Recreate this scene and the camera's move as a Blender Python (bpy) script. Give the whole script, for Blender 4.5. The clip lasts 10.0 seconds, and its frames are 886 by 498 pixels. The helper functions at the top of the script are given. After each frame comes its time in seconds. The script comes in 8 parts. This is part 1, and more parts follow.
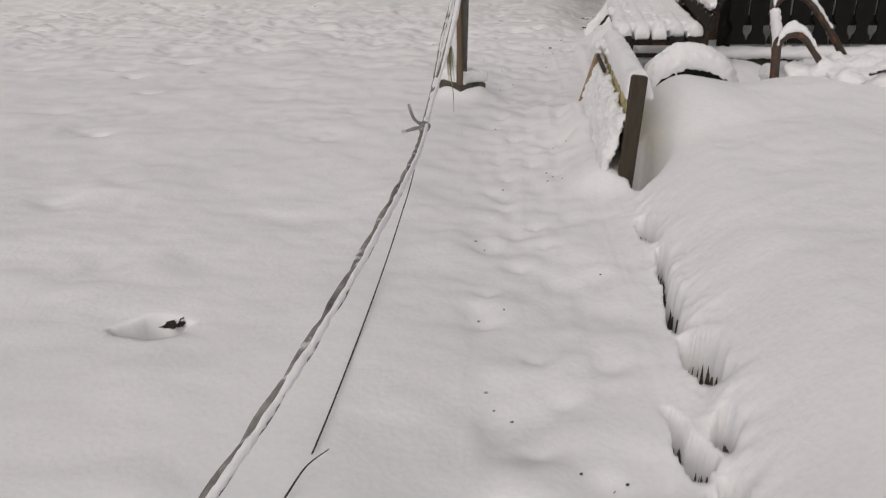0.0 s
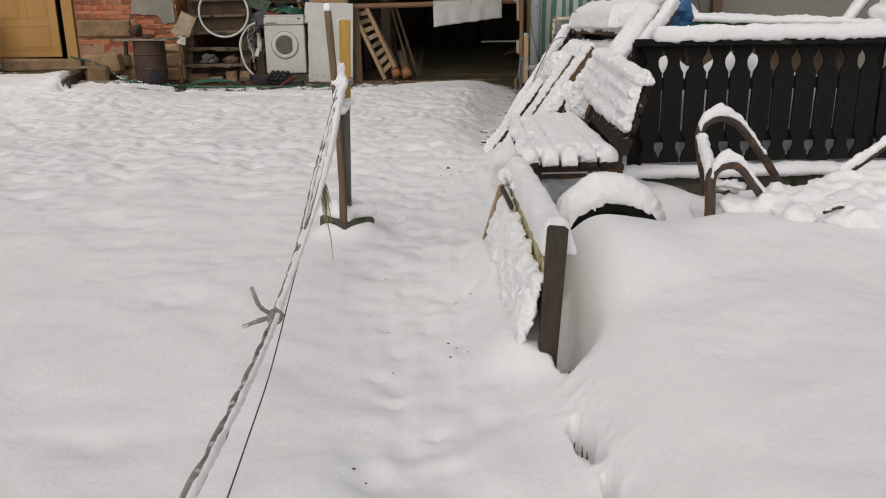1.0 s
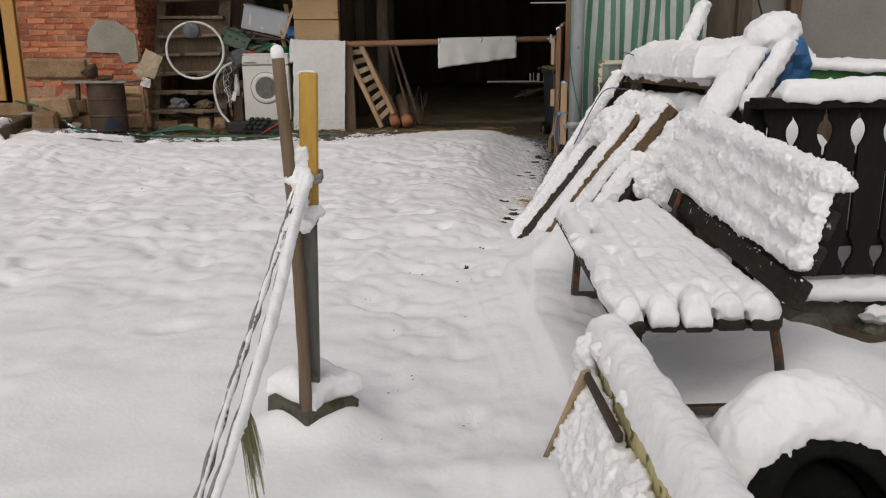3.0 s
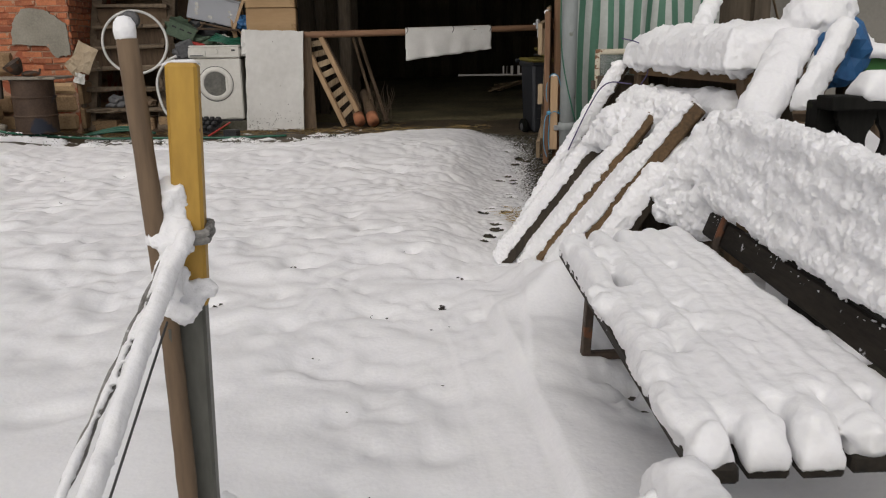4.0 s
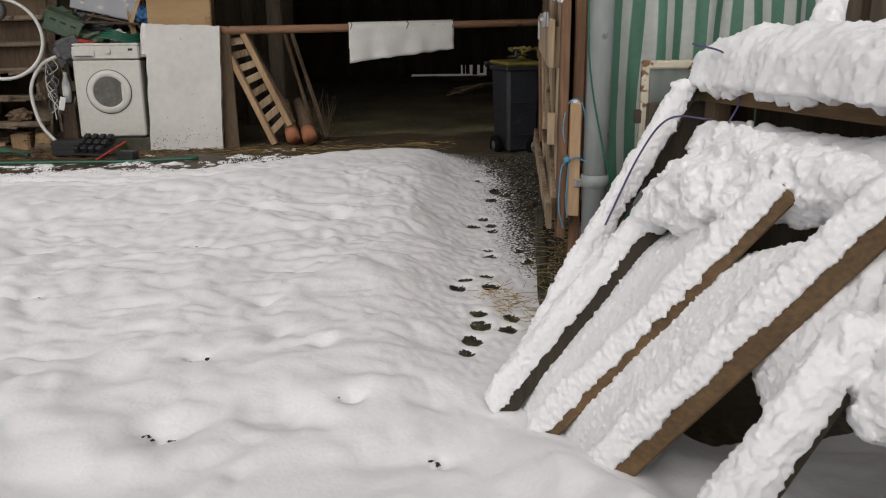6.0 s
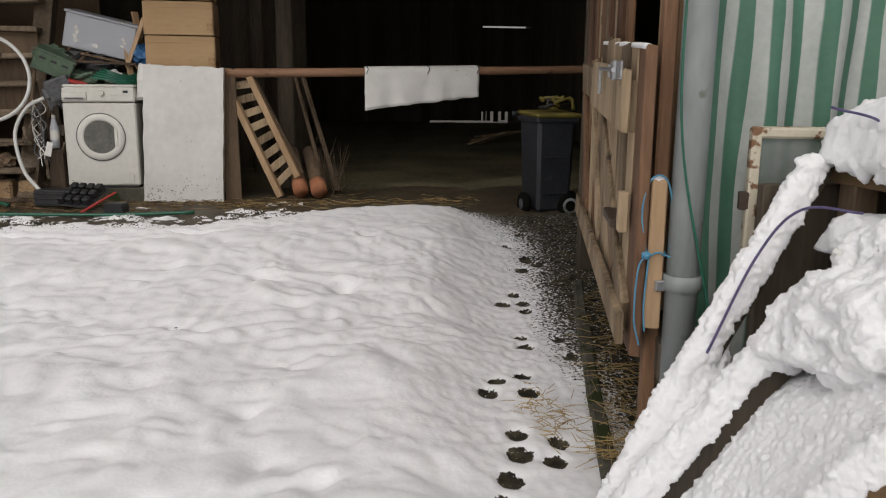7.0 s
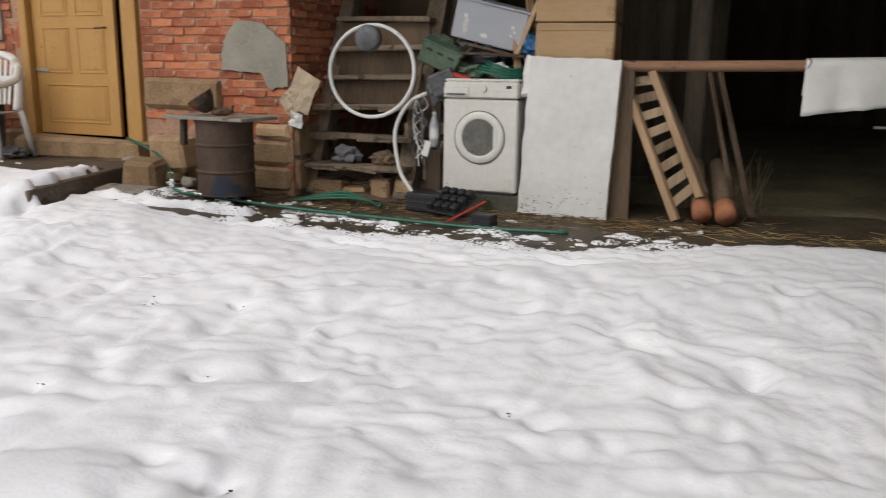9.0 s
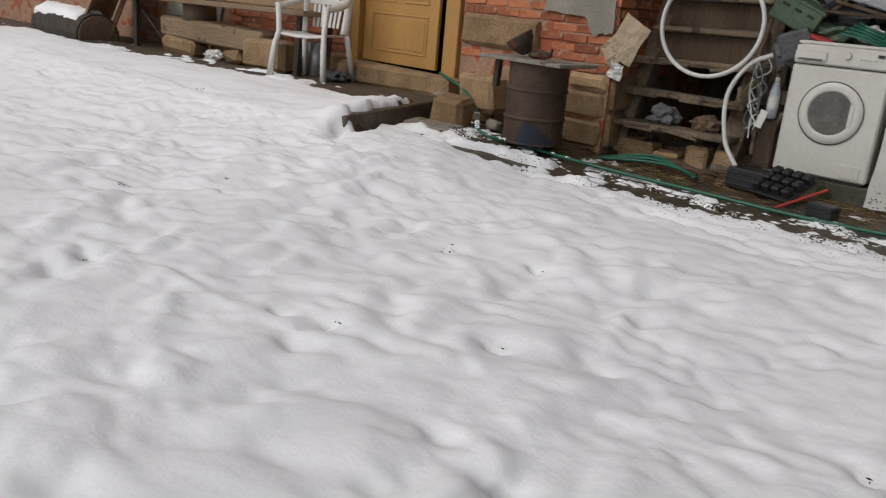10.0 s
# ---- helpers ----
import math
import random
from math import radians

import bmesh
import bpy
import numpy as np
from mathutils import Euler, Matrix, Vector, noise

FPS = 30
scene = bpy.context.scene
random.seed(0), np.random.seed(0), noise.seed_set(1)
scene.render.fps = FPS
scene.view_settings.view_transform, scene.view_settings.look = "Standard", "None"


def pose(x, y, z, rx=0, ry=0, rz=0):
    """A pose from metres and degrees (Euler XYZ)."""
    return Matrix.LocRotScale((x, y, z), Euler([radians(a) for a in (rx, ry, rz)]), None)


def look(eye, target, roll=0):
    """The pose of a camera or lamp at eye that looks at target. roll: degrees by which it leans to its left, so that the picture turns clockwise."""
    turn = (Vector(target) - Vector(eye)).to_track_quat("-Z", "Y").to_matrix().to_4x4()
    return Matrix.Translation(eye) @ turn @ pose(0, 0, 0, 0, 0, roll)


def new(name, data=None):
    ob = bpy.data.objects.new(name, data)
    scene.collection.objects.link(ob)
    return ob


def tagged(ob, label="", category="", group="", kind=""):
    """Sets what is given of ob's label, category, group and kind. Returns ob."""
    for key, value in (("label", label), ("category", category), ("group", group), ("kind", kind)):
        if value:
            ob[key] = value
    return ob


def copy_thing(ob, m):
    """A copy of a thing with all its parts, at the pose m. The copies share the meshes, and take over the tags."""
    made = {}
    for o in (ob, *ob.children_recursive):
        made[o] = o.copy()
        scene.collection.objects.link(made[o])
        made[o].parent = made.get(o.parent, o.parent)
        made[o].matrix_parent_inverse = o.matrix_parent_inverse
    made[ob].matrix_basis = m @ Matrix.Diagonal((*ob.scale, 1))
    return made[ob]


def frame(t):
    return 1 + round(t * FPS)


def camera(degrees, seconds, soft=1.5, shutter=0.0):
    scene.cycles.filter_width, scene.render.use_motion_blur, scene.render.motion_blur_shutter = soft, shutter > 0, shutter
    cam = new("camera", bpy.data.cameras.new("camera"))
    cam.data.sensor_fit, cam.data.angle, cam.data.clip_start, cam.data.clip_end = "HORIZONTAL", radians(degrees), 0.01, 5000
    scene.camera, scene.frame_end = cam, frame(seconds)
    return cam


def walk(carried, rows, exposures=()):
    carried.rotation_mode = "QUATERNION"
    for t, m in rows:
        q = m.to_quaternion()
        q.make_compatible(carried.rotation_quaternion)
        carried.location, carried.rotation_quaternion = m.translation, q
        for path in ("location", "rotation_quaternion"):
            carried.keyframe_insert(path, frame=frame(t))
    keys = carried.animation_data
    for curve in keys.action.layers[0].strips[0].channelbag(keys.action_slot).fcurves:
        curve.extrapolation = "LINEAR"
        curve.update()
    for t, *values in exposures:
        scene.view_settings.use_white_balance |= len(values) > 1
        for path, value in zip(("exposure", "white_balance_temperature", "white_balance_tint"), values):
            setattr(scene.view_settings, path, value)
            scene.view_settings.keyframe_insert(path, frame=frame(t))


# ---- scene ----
cam = camera(57.3, 10.0, 1.1, 0.12)
PATH = [
    (0, (0.924, 1.78, 1.319), (0.78, 3.614, 0.533), -0.7),
    (0.5, (0.911, 2.183, 1.337), (0.945, 4.09, 0.736), 1.5),
    (1, (0.993, 2.623, 1.33), (1.074, 4.542, 0.77), -0.8),
    (1.5, (0.952, 3.05, 1.323), (1.022, 4.982, 0.812), 0.7),
    (2, (0.929, 3.493, 1.339), (0.994, 5.43, 0.844), 0.1),
    (2.5, (0.946, 3.97, 1.372), (1.011, 5.912, 0.895), -1.5),
    (2.7, (0.95, 4.153, 1.371), (1.012, 6.093, 0.89), -0.9),
    (3.8, (1.027, 5.176, 1.34), (1.188, 7.113, 0.867), -0.7),
    (4, (1.026, 5.356, 1.333), (1.185, 7.288, 0.838), -0.8),
    (4.5, (1.026, 5.821, 1.353), (1.234, 7.737, 0.82), -1.4),
    (5, (1.098, 6.29, 1.371), (1.339, 8.202, 0.839), -1.7),
    (5.2, (1.098, 6.473, 1.371), (1.338, 8.385, 0.835), -1.1),
    (6.3, (1.193, 7.444, 1.38), (1.473, 9.362, 0.887), -0.5),
    (6.5, (1.204, 7.597, 1.386), (1.459, 9.522, 0.907), -0.2),
    (7, (1.207, 7.984, 1.399), (1.455, 9.926, 0.989), 0.5),
    (7.5, (1.279, 8.363, 1.413), (1.514, 10.319, 1.066), -0.5),
    (8, (1.274, 8.695, 1.41), (1.395, 10.664, 1.078), 0.6),
    (8.5, (1.2, 9.027, 1.406), (1.043, 10.982, 1.012), 2.1),
    (8.7, (1.164, 9.136, 1.403), (0.845, 11.06, 0.958), 1.6),
    (9, (1.11, 9.3, 1.398), (0.431, 11.131, 0.965), 0.8),
    (9.25, (1.042, 9.394, 1.385), (0.098, 11.09, 0.904), 1.3),
    (9.5, (0.974, 9.488, 1.372), (-0.1, 11.088, 0.838), 0.5),
    (10, (0.708, 9.574, 1.369), (-0.504, 11.054, 0.786), 5.2),
]
walk(cam, [(t, look(eye, target, roll)) for t, eye, target, roll in PATH],
     [(0.0, -0.60, 6800, 13), (0.5, -0.50, 6800, 12), (1.0, -0.42, 6750, 11), (2.5, -0.36, 6700, 11), (5.0, -0.36, 6700, 11), (6.5, -0.28, 6650, 11), (7.5, -0.16, 6650, 11), (8.0, -0.06, 6650, 11), (8.5, 0.04, 6550, 11), (9.0, -0.04, 6500, 11), (9.5, -0.26, 6450, 11), (10.0, -0.38, 6450, 11)])

# ---- world and light ----
world = bpy.data.worlds.new("world")
scene.world = world
world.use_nodes = True
wn, wl = world.node_tree.nodes, world.node_tree.links
sky = wn.new("ShaderNodeTexSky")
sky.sky_type, sky.sun_disc = "NISHITA", False
sky.sun_elevation, sky.sun_rotation = radians(48), radians(200)
sky.air_density, sky.dust_density = 1.0, 4.0
grey = wn.new("ShaderNodeHueSaturation")
grey.inputs["Saturation"].default_value = 0.22
wl.new(sky.outputs[0], grey.inputs["Color"])
wl.new(grey.outputs[0], wn["Background"].inputs["Color"])
wn["Background"].inputs["Strength"].default_value = 0.13
sun = new("sun", bpy.data.lights.new("sun", "SUN"))
sun.data.energy, sun.data.angle, sun.data.color = 0.55, radians(60), (1.0, 0.97, 0.93)
sun.matrix_world = look((0, 0, 20), (Vector((0, 0, 20)) - Vector((math.sin(radians(200)), math.cos(radians(200)), math.tan(radians(48))))))


# ---- materials ----
def mat(name, a, b, rough=0.7, scale=4.0, fine=40.0, bump=0.15, metal=0.0, detail=6.0, stretch=(1, 1, 1), spots=None, spot_scale=8.0, spot_at=0.62, per_object=0.0, dist=0.01, spec=0.5):
    """Two-scale colour variation, fine bump, optional spots of wear."""
    m = bpy.data.materials.new(name)
    m.use_nodes = True
    n, l = m.node_tree.nodes, m.node_tree.links
    bsdf = n["Principled BSDF"]
    bsdf.inputs["Roughness"].default_value, bsdf.inputs["Metallic"].default_value = rough, metal
    bsdf.inputs["Specular IOR Level"].default_value = spec
    tc = n.new("ShaderNodeTexCoord")
    mp = n.new("ShaderNodeMapping")
    mp.inputs["Scale"].default_value = stretch
    l.new(tc.outputs["Object"], mp.inputs["Vector"])
    n1, n2 = n.new("ShaderNodeTexNoise"), n.new("ShaderNodeTexNoise")
    for k, s in ((n1, scale), (n2, fine)):
        k.inputs["Scale"].default_value, k.inputs["Detail"].default_value = s, detail
        l.new(mp.outputs[0], k.inputs["Vector"])
    add = n.new("ShaderNodeMath")
    add.operation = "MULTIPLY_ADD"
    add.inputs[1].default_value = 0.6
    l.new(n1.outputs["Fac"], add.inputs[0])
    half = n.new("ShaderNodeMath")
    half.operation = "MULTIPLY"
    half.inputs[1].default_value = 0.4
    l.new(n2.outputs["Fac"], half.inputs[0])
    l.new(half.outputs[0], add.inputs[2])
    fac = add.outputs[0]
    if per_object:
        oi = n.new("ShaderNodeObjectInfo")
        po = n.new("ShaderNodeMath")
        po.operation = "MULTIPLY_ADD"
        po.inputs[1].default_value, po.inputs[2].default_value = per_object, -per_object / 2
        l.new(oi.outputs["Random"], po.inputs[0])
        s2 = n.new("ShaderNodeMath")
        l.new(fac, s2.inputs[0])
        l.new(po.outputs[0], s2.inputs[1])
        fac = s2.outputs[0]
    ramp = n.new("ShaderNodeValToRGB")
    ramp.color_ramp.elements[0].position, ramp.color_ramp.elements[1].position = 0.32, 0.68
    ramp.color_ramp.elements[0].color, ramp.color_ramp.elements[1].color = (*a, 1), (*b, 1)
    l.new(fac, ramp.inputs[0])
    col = ramp.outputs[0]
    if spots:
        n3 = n.new("ShaderNodeTexNoise")
        n3.inputs["Scale"].default_value, n3.inputs["Detail"].default_value = spot_scale, 5
        l.new(tc.outputs["Object"], n3.inputs["Vector"])
        st = n.new("ShaderNodeMapRange")
        st.inputs["From Min"].default_value, st.inputs["From Max"].default_value = spot_at, spot_at + 0.05
        l.new(n3.outputs["Fac"], st.inputs["Value"])
        mx = n.new("ShaderNodeMix")
        mx.data_type = "RGBA"
        l.new(st.outputs[0], mx.inputs[0])
        l.new(col, mx.inputs[6])
        mx.inputs[7].default_value = (*spots, 1)
        col = mx.outputs[2]
    l.new(col, bsdf.inputs["Base Color"])
    bp = n.new("ShaderNodeBump")
    bp.inputs["Strength"].default_value, bp.inputs["Distance"].default_value = bump, dist
    l.new(fac, bp.inputs["Height"])
    l.new(bp.outputs[0], bsdf.inputs["Normal"])
    return m


def snow_mat(name, grain, bump, dist, soft=0.018):
    m = mat(name, (0.80, 0.80, 0.815), (0.88, 0.88, 0.885), rough=0.75, scale=1.5, fine=grain, bump=bump, dist=dist, spec=0.25)
    b = m.node_tree.nodes["Principled BSDF"]
    b.inputs["Subsurface Weight"].default_value = 0.7
    b.inputs["Subsurface Radius"].default_value = (1.0, 1.0, 1.05)
    b.inputs["Subsurface Scale"].default_value = soft
    return m


MUDDY = mat("muddy_concrete", (0.035, 0.026, 0.017), (0.13, 0.098, 0.066), rough=0.6, scale=2.5, fine=26, bump=0.8, dist=0.03, spots=(0.20, 0.16, 0.12), spot_scale=9, spot_at=0.66)
SNOW = snow_mat("snow", 60, 0.45, 0.010)
SNOW_CLING = snow_mat("clinging_snow", 75, 0.7, 0.012, 0.007)
EARTH = mat("wet_earth", (0.024, 0.018, 0.011), (0.105, 0.08, 0.05), rough=0.55, scale=3, fine=30, bump=0.8, dist=0.03, spots=(0.10, 0.08, 0.045), spot_scale=14, spot_at=0.6)
BRICK = mat("brick", (0.23, 0.070, 0.034), (0.52, 0.185, 0.085), rough=0.92, scale=9, fine=60, bump=0.7, per_object=0.38, spots=(0.40, 0.27, 0.18), spot_scale=14, spot_at=0.65)
MORTAR = mat("mortar", (0.25, 0.13, 0.08), (0.50, 0.34, 0.23), rough=0.95, scale=5, fine=50, bump=0.7, spots=(0.34, 0.10, 0.05), spot_scale=5, spot_at=0.52)
PLASTER = mat("grey_plaster", (0.20, 0.185, 0.15), (0.33, 0.305, 0.25), rough=0.9, scale=3, fine=45, bump=0.6, spots=(0.36, 0.26, 0.19), spot_scale=9, spot_at=0.66)
STONE = mat("sandstone", (0.19, 0.118, 0.060), (0.44, 0.295, 0.160), rough=0.9, scale=5, fine=45, bump=0.7, per_object=0.3)
OCHRE = mat("ochre_paint", (0.36, 0.185, 0.045), (0.47, 0.26, 0.075), rough=0.55, scale=3, fine=50, bump=0.15, stretch=(1, 1, 0.25), spots=(0.22, 0.10, 0.03), spot_scale=22, spot_at=0.68)
OLDWOOD = mat("old_wood", (0.055, 0.036, 0.022), (0.17, 0.115, 0.07), rough=0.85, scale=5, fine=70, bump=0.6, stretch=(1, 1, 0.12), per_object=0.3)
OLDWOOD_Y = mat("old_wood_along", (0.085, 0.055, 0.032), (0.22, 0.15, 0.09), rough=0.85, scale=5, fine=70, bump=0.6, stretch=(1, 0.12, 1), per_object=0.3)
GREYWOOD = mat("weathered_wood", (0.10, 0.068, 0.038), (0.42, 0.315, 0.20), rough=0.9, scale=7, fine=60, bump=0.9, stretch=(1, 1, 0.12), per_object=0.35, spots=(0.07, 0.05, 0.035), spot_scale=10, spot_at=0.66)
REDWOOD = mat("red_brown_boards", (0.075, 0.036, 0.018), (0.23, 0.125, 0.068), rough=0.85, scale=6, fine=80, bump=0.6, stretch=(1, 1, 0.1), per_object=0.35)
NEWWOOD = mat("pale_wood", (0.30, 0.19, 0.10), (0.47, 0.32, 0.19), rough=0.8, scale=6, fine=80, bump=0.4, stretch=(1, 1, 0.12), per_object=0.2)
LICHEN = mat("lichen_wood", (0.40, 0.34, 0.13), (0.70, 0.63, 0.36), rough=0.9, scale=14, fine=90, bump=0.6, stretch=(1, 1, 0.3), spots=(0.14, 0.11, 0.05), spot_scale=26, spot_at=0.58)
BEAMWOOD = mat("beam_wood", (0.050, 0.030, 0.014), (0.19, 0.115, 0.052), rough=0.8, scale=5, fine=70, bump=0.5, stretch=(1, 0.08, 1), spots=(0.06, 0.05, 0.03), spot_scale=3, spot_at=0.72)
BARNDARK = mat("barn_boards", (0.044, 0.036, 0.027), (0.125, 0.10, 0.074), rough=0.9, scale=5, fine=60, bump=0.5, stretch=(1, 1, 0.12), per_object=0.2, spec=0.15)
FENCE = mat("fence_paint", (0.006, 0.006, 0.005), (0.017, 0.016, 0.014), rough=0.8, scale=6, fine=70, bump=0.4, stretch=(1, 1, 0.2), spots=(0.035, 0.04, 0.02), spot_scale=7, spot_at=0.62, spec=0.15)
BLACKWOOD = mat("dark_slat_wood", (0.012, 0.011, 0.01), (0.045, 0.038, 0.03), rough=0.7, scale=8, fine=80, bump=0.5, stretch=(1, 0.15, 1), spots=(0.6, 0.6, 0.62), spot_scale=30, spot_at=0.68, spec=0.15)
DARKPOST = mat("dark_stake_wood", (0.02, 0.015, 0.01), (0.065, 0.048, 0.03), rough=0.8, scale=6, fine=80, bump=0.5, stretch=(1, 1, 0.15))
STEEL = mat("rusty_steel", (0.035, 0.026, 0.02), (0.10, 0.07, 0.05), rough=0.6, scale=8, fine=60, bump=0.3, metal=0.3, spots=(0.16, 0.065, 0.03), spot_scale=12, spot_at=0.6)
RUST = mat("rust_drum", (0.04, 0.024, 0.016), (0.105, 0.065, 0.042), rough=0.75, scale=4, fine=45, bump=0.4, metal=0.2, spots=(0.025, 0.03, 0.045), spot_scale=3, spot_at=0.56)
GALV = mat("galvanised_steel", (0.34, 0.35, 0.36), (0.52, 0.53, 0.54), rough=0.42, scale=8, fine=60, bump=0.1, metal=0.8)
PIPE = mat("grey_pipe", (0.20, 0.22, 0.215), (0.31, 0.33, 0.325), rough=0.5, scale=3, fine=35, bump=0.12, stretch=(1, 1, 0.3), spots=(0.15, 0.16, 0.13), spot_scale=10, spot_at=0.64)
YELLOW = mat("yellow_paint", (0.30, 0.165, 0.022), (0.52, 0.31, 0.05), rough=0.55, scale=6, fine=50, bump=0.2, stretch=(1, 1, 0.3), spots=(0.20, 0.10, 0.03), spot_scale=20, spot_at=0.64)
GREYPOST = mat("grey_steel_post", (0.07, 0.07, 0.06), (0.155, 0.155, 0.135), rough=0.55, scale=5, fine=50, bump=0.2, metal=0.4, stretch=(1, 1, 0.3), spots=(0.07, 0.065, 0.05), spot_scale=9, spot_at=0.6)
CONCRETE = mat("mossy_concrete", (0.045, 0.042, 0.03), (0.125, 0.12, 0.095), rough=0.9, scale=6, fine=45, bump=0.7, spots=(0.035, 0.045, 0.018), spot_scale=8, spot_at=0.55, spec=0.15)
PALECONC = mat("pale_concrete", (0.17, 0.15, 0.12), (0.30, 0.27, 0.22), rough=0.9, scale=5, fine=45, bump=0.5, spots=(0.1, 0.085, 0.06), spot_scale=5, spot_at=0.58)
WHITE = mat("white_enamel", (0.55, 0.535, 0.48), (0.68, 0.665, 0.62), rough=0.32, scale=2, fine=25, bump=0.02, spots=(0.45, 0.40, 0.31), spot_scale=5, spot_at=0.70)
PANEL = mat("white_sheet", (0.56, 0.55, 0.515), (0.70, 0.69, 0.66), rough=0.6, scale=2.2, fine=14, bump=0.25, dist=0.02, spots=(0.30, 0.27, 0.21), spot_scale=24, spot_at=0.72)
PLASTIC = mat("white_plastic", (0.60, 0.59, 0.55), (0.72, 0.71, 0.67), rough=0.4, scale=4, fine=30, bump=0.04, spots=(0.42, 0.38, 0.30), spot_scale=7, spot_at=0.68)
HOSEW = mat("white_hose", (0.55, 0.55, 0.52), (0.68, 0.68, 0.65), rough=0.45, scale=6, fine=40, bump=0.05)
HOSEG = mat("green_hose", (0.008, 0.075, 0.045), (0.02, 0.14, 0.085), rough=0.35, scale=6, fine=40, bump=0.05)
CARD = mat("cardboard", (0.36, 0.23, 0.115), (0.46, 0.31, 0.17), rough=0.9, scale=3, fine=30, bump=0.2, stretch=(0.3, 1, 1), spots=(0.28, 0.17, 0.085), spot_scale=5, spot_at=0.64)
CLOTH = mat("white_cloth", (0.64, 0.63, 0.60), (0.76, 0.75, 0.72), rough=0.9, scale=6, fine=90, bump=0.3, spots=(0.3, 0.28, 0.24), spot_scale=26, spot_at=0.72)
BLACK = mat("black_plastic", (0.010, 0.010, 0.011), (0.026, 0.026, 0.028), rough=0.42, scale=8, fine=60, bump=0.1)
RUBBER = mat("tyre_rubber", (0.004, 0.004, 0.004), (0.010, 0.011, 0.008), rough=0.9, scale=8, fine=70, bump=0.3, spec=0.1)
BIN = mat("bin_plastic", (0.018, 0.02, 0.024), (0.04, 0.043, 0.05), rough=0.5, scale=3, fine=40, bump=0.1, spots=(0.10, 0.10, 0.10), spot_scale=6, spot_at=0.68)
MUSTARD = mat("mustard_plastic", (0.10, 0.085, 0.015), (0.22, 0.17, 0.035), rough=0.6, scale=8, fine=50, bump=0.3)
RED = mat("red_plastic", (0.30, 0.025, 0.02), (0.45, 0.05, 0.04), rough=0.5, scale=6, fine=40, bump=0.1)
BLUE = mat("blue_sheet", (0.012, 0.07, 0.19), (0.03, 0.14, 0.32), rough=0.5, scale=5, fine=30, bump=0.3)
GREEN = mat("green_plastic", (0.03, 0.13, 0.025), (0.05, 0.22, 0.045), rough=0.5, scale=4, fine=40, bump=0.15)
JUNKGREEN = mat("faded_green_sheet", (0.045, 0.08, 0.05), (0.12, 0.17, 0.11), rough=0.6, scale=6, fine=40, bump=0.4)
JUNKGREY = mat("grey_junk", (0.06, 0.062, 0.066), (0.16, 0.16, 0.165), rough=0.6, scale=5, fine=40, bump=0.3)
PAPER = mat("old_paper", (0.34, 0.26, 0.17), (0.47, 0.38, 0.27), rough=0.9, scale=5, fine=50, bump=0.3)
TERRACOTTA = mat("terracotta", (0.30, 0.11, 0.05), (0.42, 0.18, 0.09), rough=0.85, scale=6, fine=50, bump=0.3)
TWINE = mat("blue_twine", (0.05, 0.20, 0.32), (0.10, 0.30, 0.44), rough=0.7, scale=30, fine=120, bump=0.4)
PURPLE = mat("purple_cord", (0.05, 0.04, 0.10), (0.11, 0.09, 0.19), rough=0.7, scale=30, fine=120, bump=0.4)
ROPE = mat("grey_rope", (0.08, 0.076, 0.07), (0.34, 0.33, 0.31), rough=0.9, scale=18, fine=90, bump=0.8, spots=(0.6, 0.6, 0.6), spot_scale=30, spot_at=0.6)
WIRE = mat("dark_wire", (0.02, 0.02, 0.02), (0.05, 0.05, 0.048), rough=0.6, scale=30, fine=90, bump=0.1)
STRAW = mat("straw", (0.24, 0.16, 0.055), (0.44, 0.32, 0.14), rough=0.9, scale=9, fine=60, bump=0.2)
DRYGRASS = mat("dry_grass", (0.16, 0.16, 0.07), (0.30, 0.29, 0.15), rough=0.9, scale=9, fine=60, bump=0.2)
BARK = mat("bark", (0.022, 0.017, 0.013), (0.075, 0.058, 0.043), rough=0.95, scale=9, fine=50, bump=1.0, dist=0.03)
FLAKE = mat("peeling_paint", (0.42, 0.37, 0.27), (0.58, 0.53, 0.42), rough=0.7, scale=6, fine=50, bump=0.4, spots=(0.17, 0.085, 0.04), spot_scale=26, spot_at=0.54)
ROOFT = mat("roof_tile", (0.09, 0.045, 0.03), (0.17, 0.085, 0.055), rough=0.85, scale=5, fine=40, bump=0.5)
HOUSE = mat("house_render", (0.20, 0.19, 0.165), (0.27, 0.255, 0.225), rough=0.9, scale=2, fine=40, bump=0.2)


def glass_mat(name, tint, rough, weight):
    m = bpy.data.materials.new(name)
    m.use_nodes = True
    b = m.node_tree.nodes["Principled BSDF"]
    b.inputs["Base Color"].default_value = (*tint, 1)
    b.inputs["Roughness"].default_value = rough
    b.inputs["Transmission Weight"].default_value = weight
    return m


DOORGLASS = mat("washer_glass", (0.055, 0.055, 0.048), (0.16, 0.155, 0.135), rough=0.12, scale=9, fine=40, bump=0.02)
CRATE = glass_mat("milky_plastic", (0.60, 0.62, 0.66), 0.40, 0.45)
PANE = glass_mat("dirty_pane", (0.45, 0.48, 0.46), 0.15, 0.7)


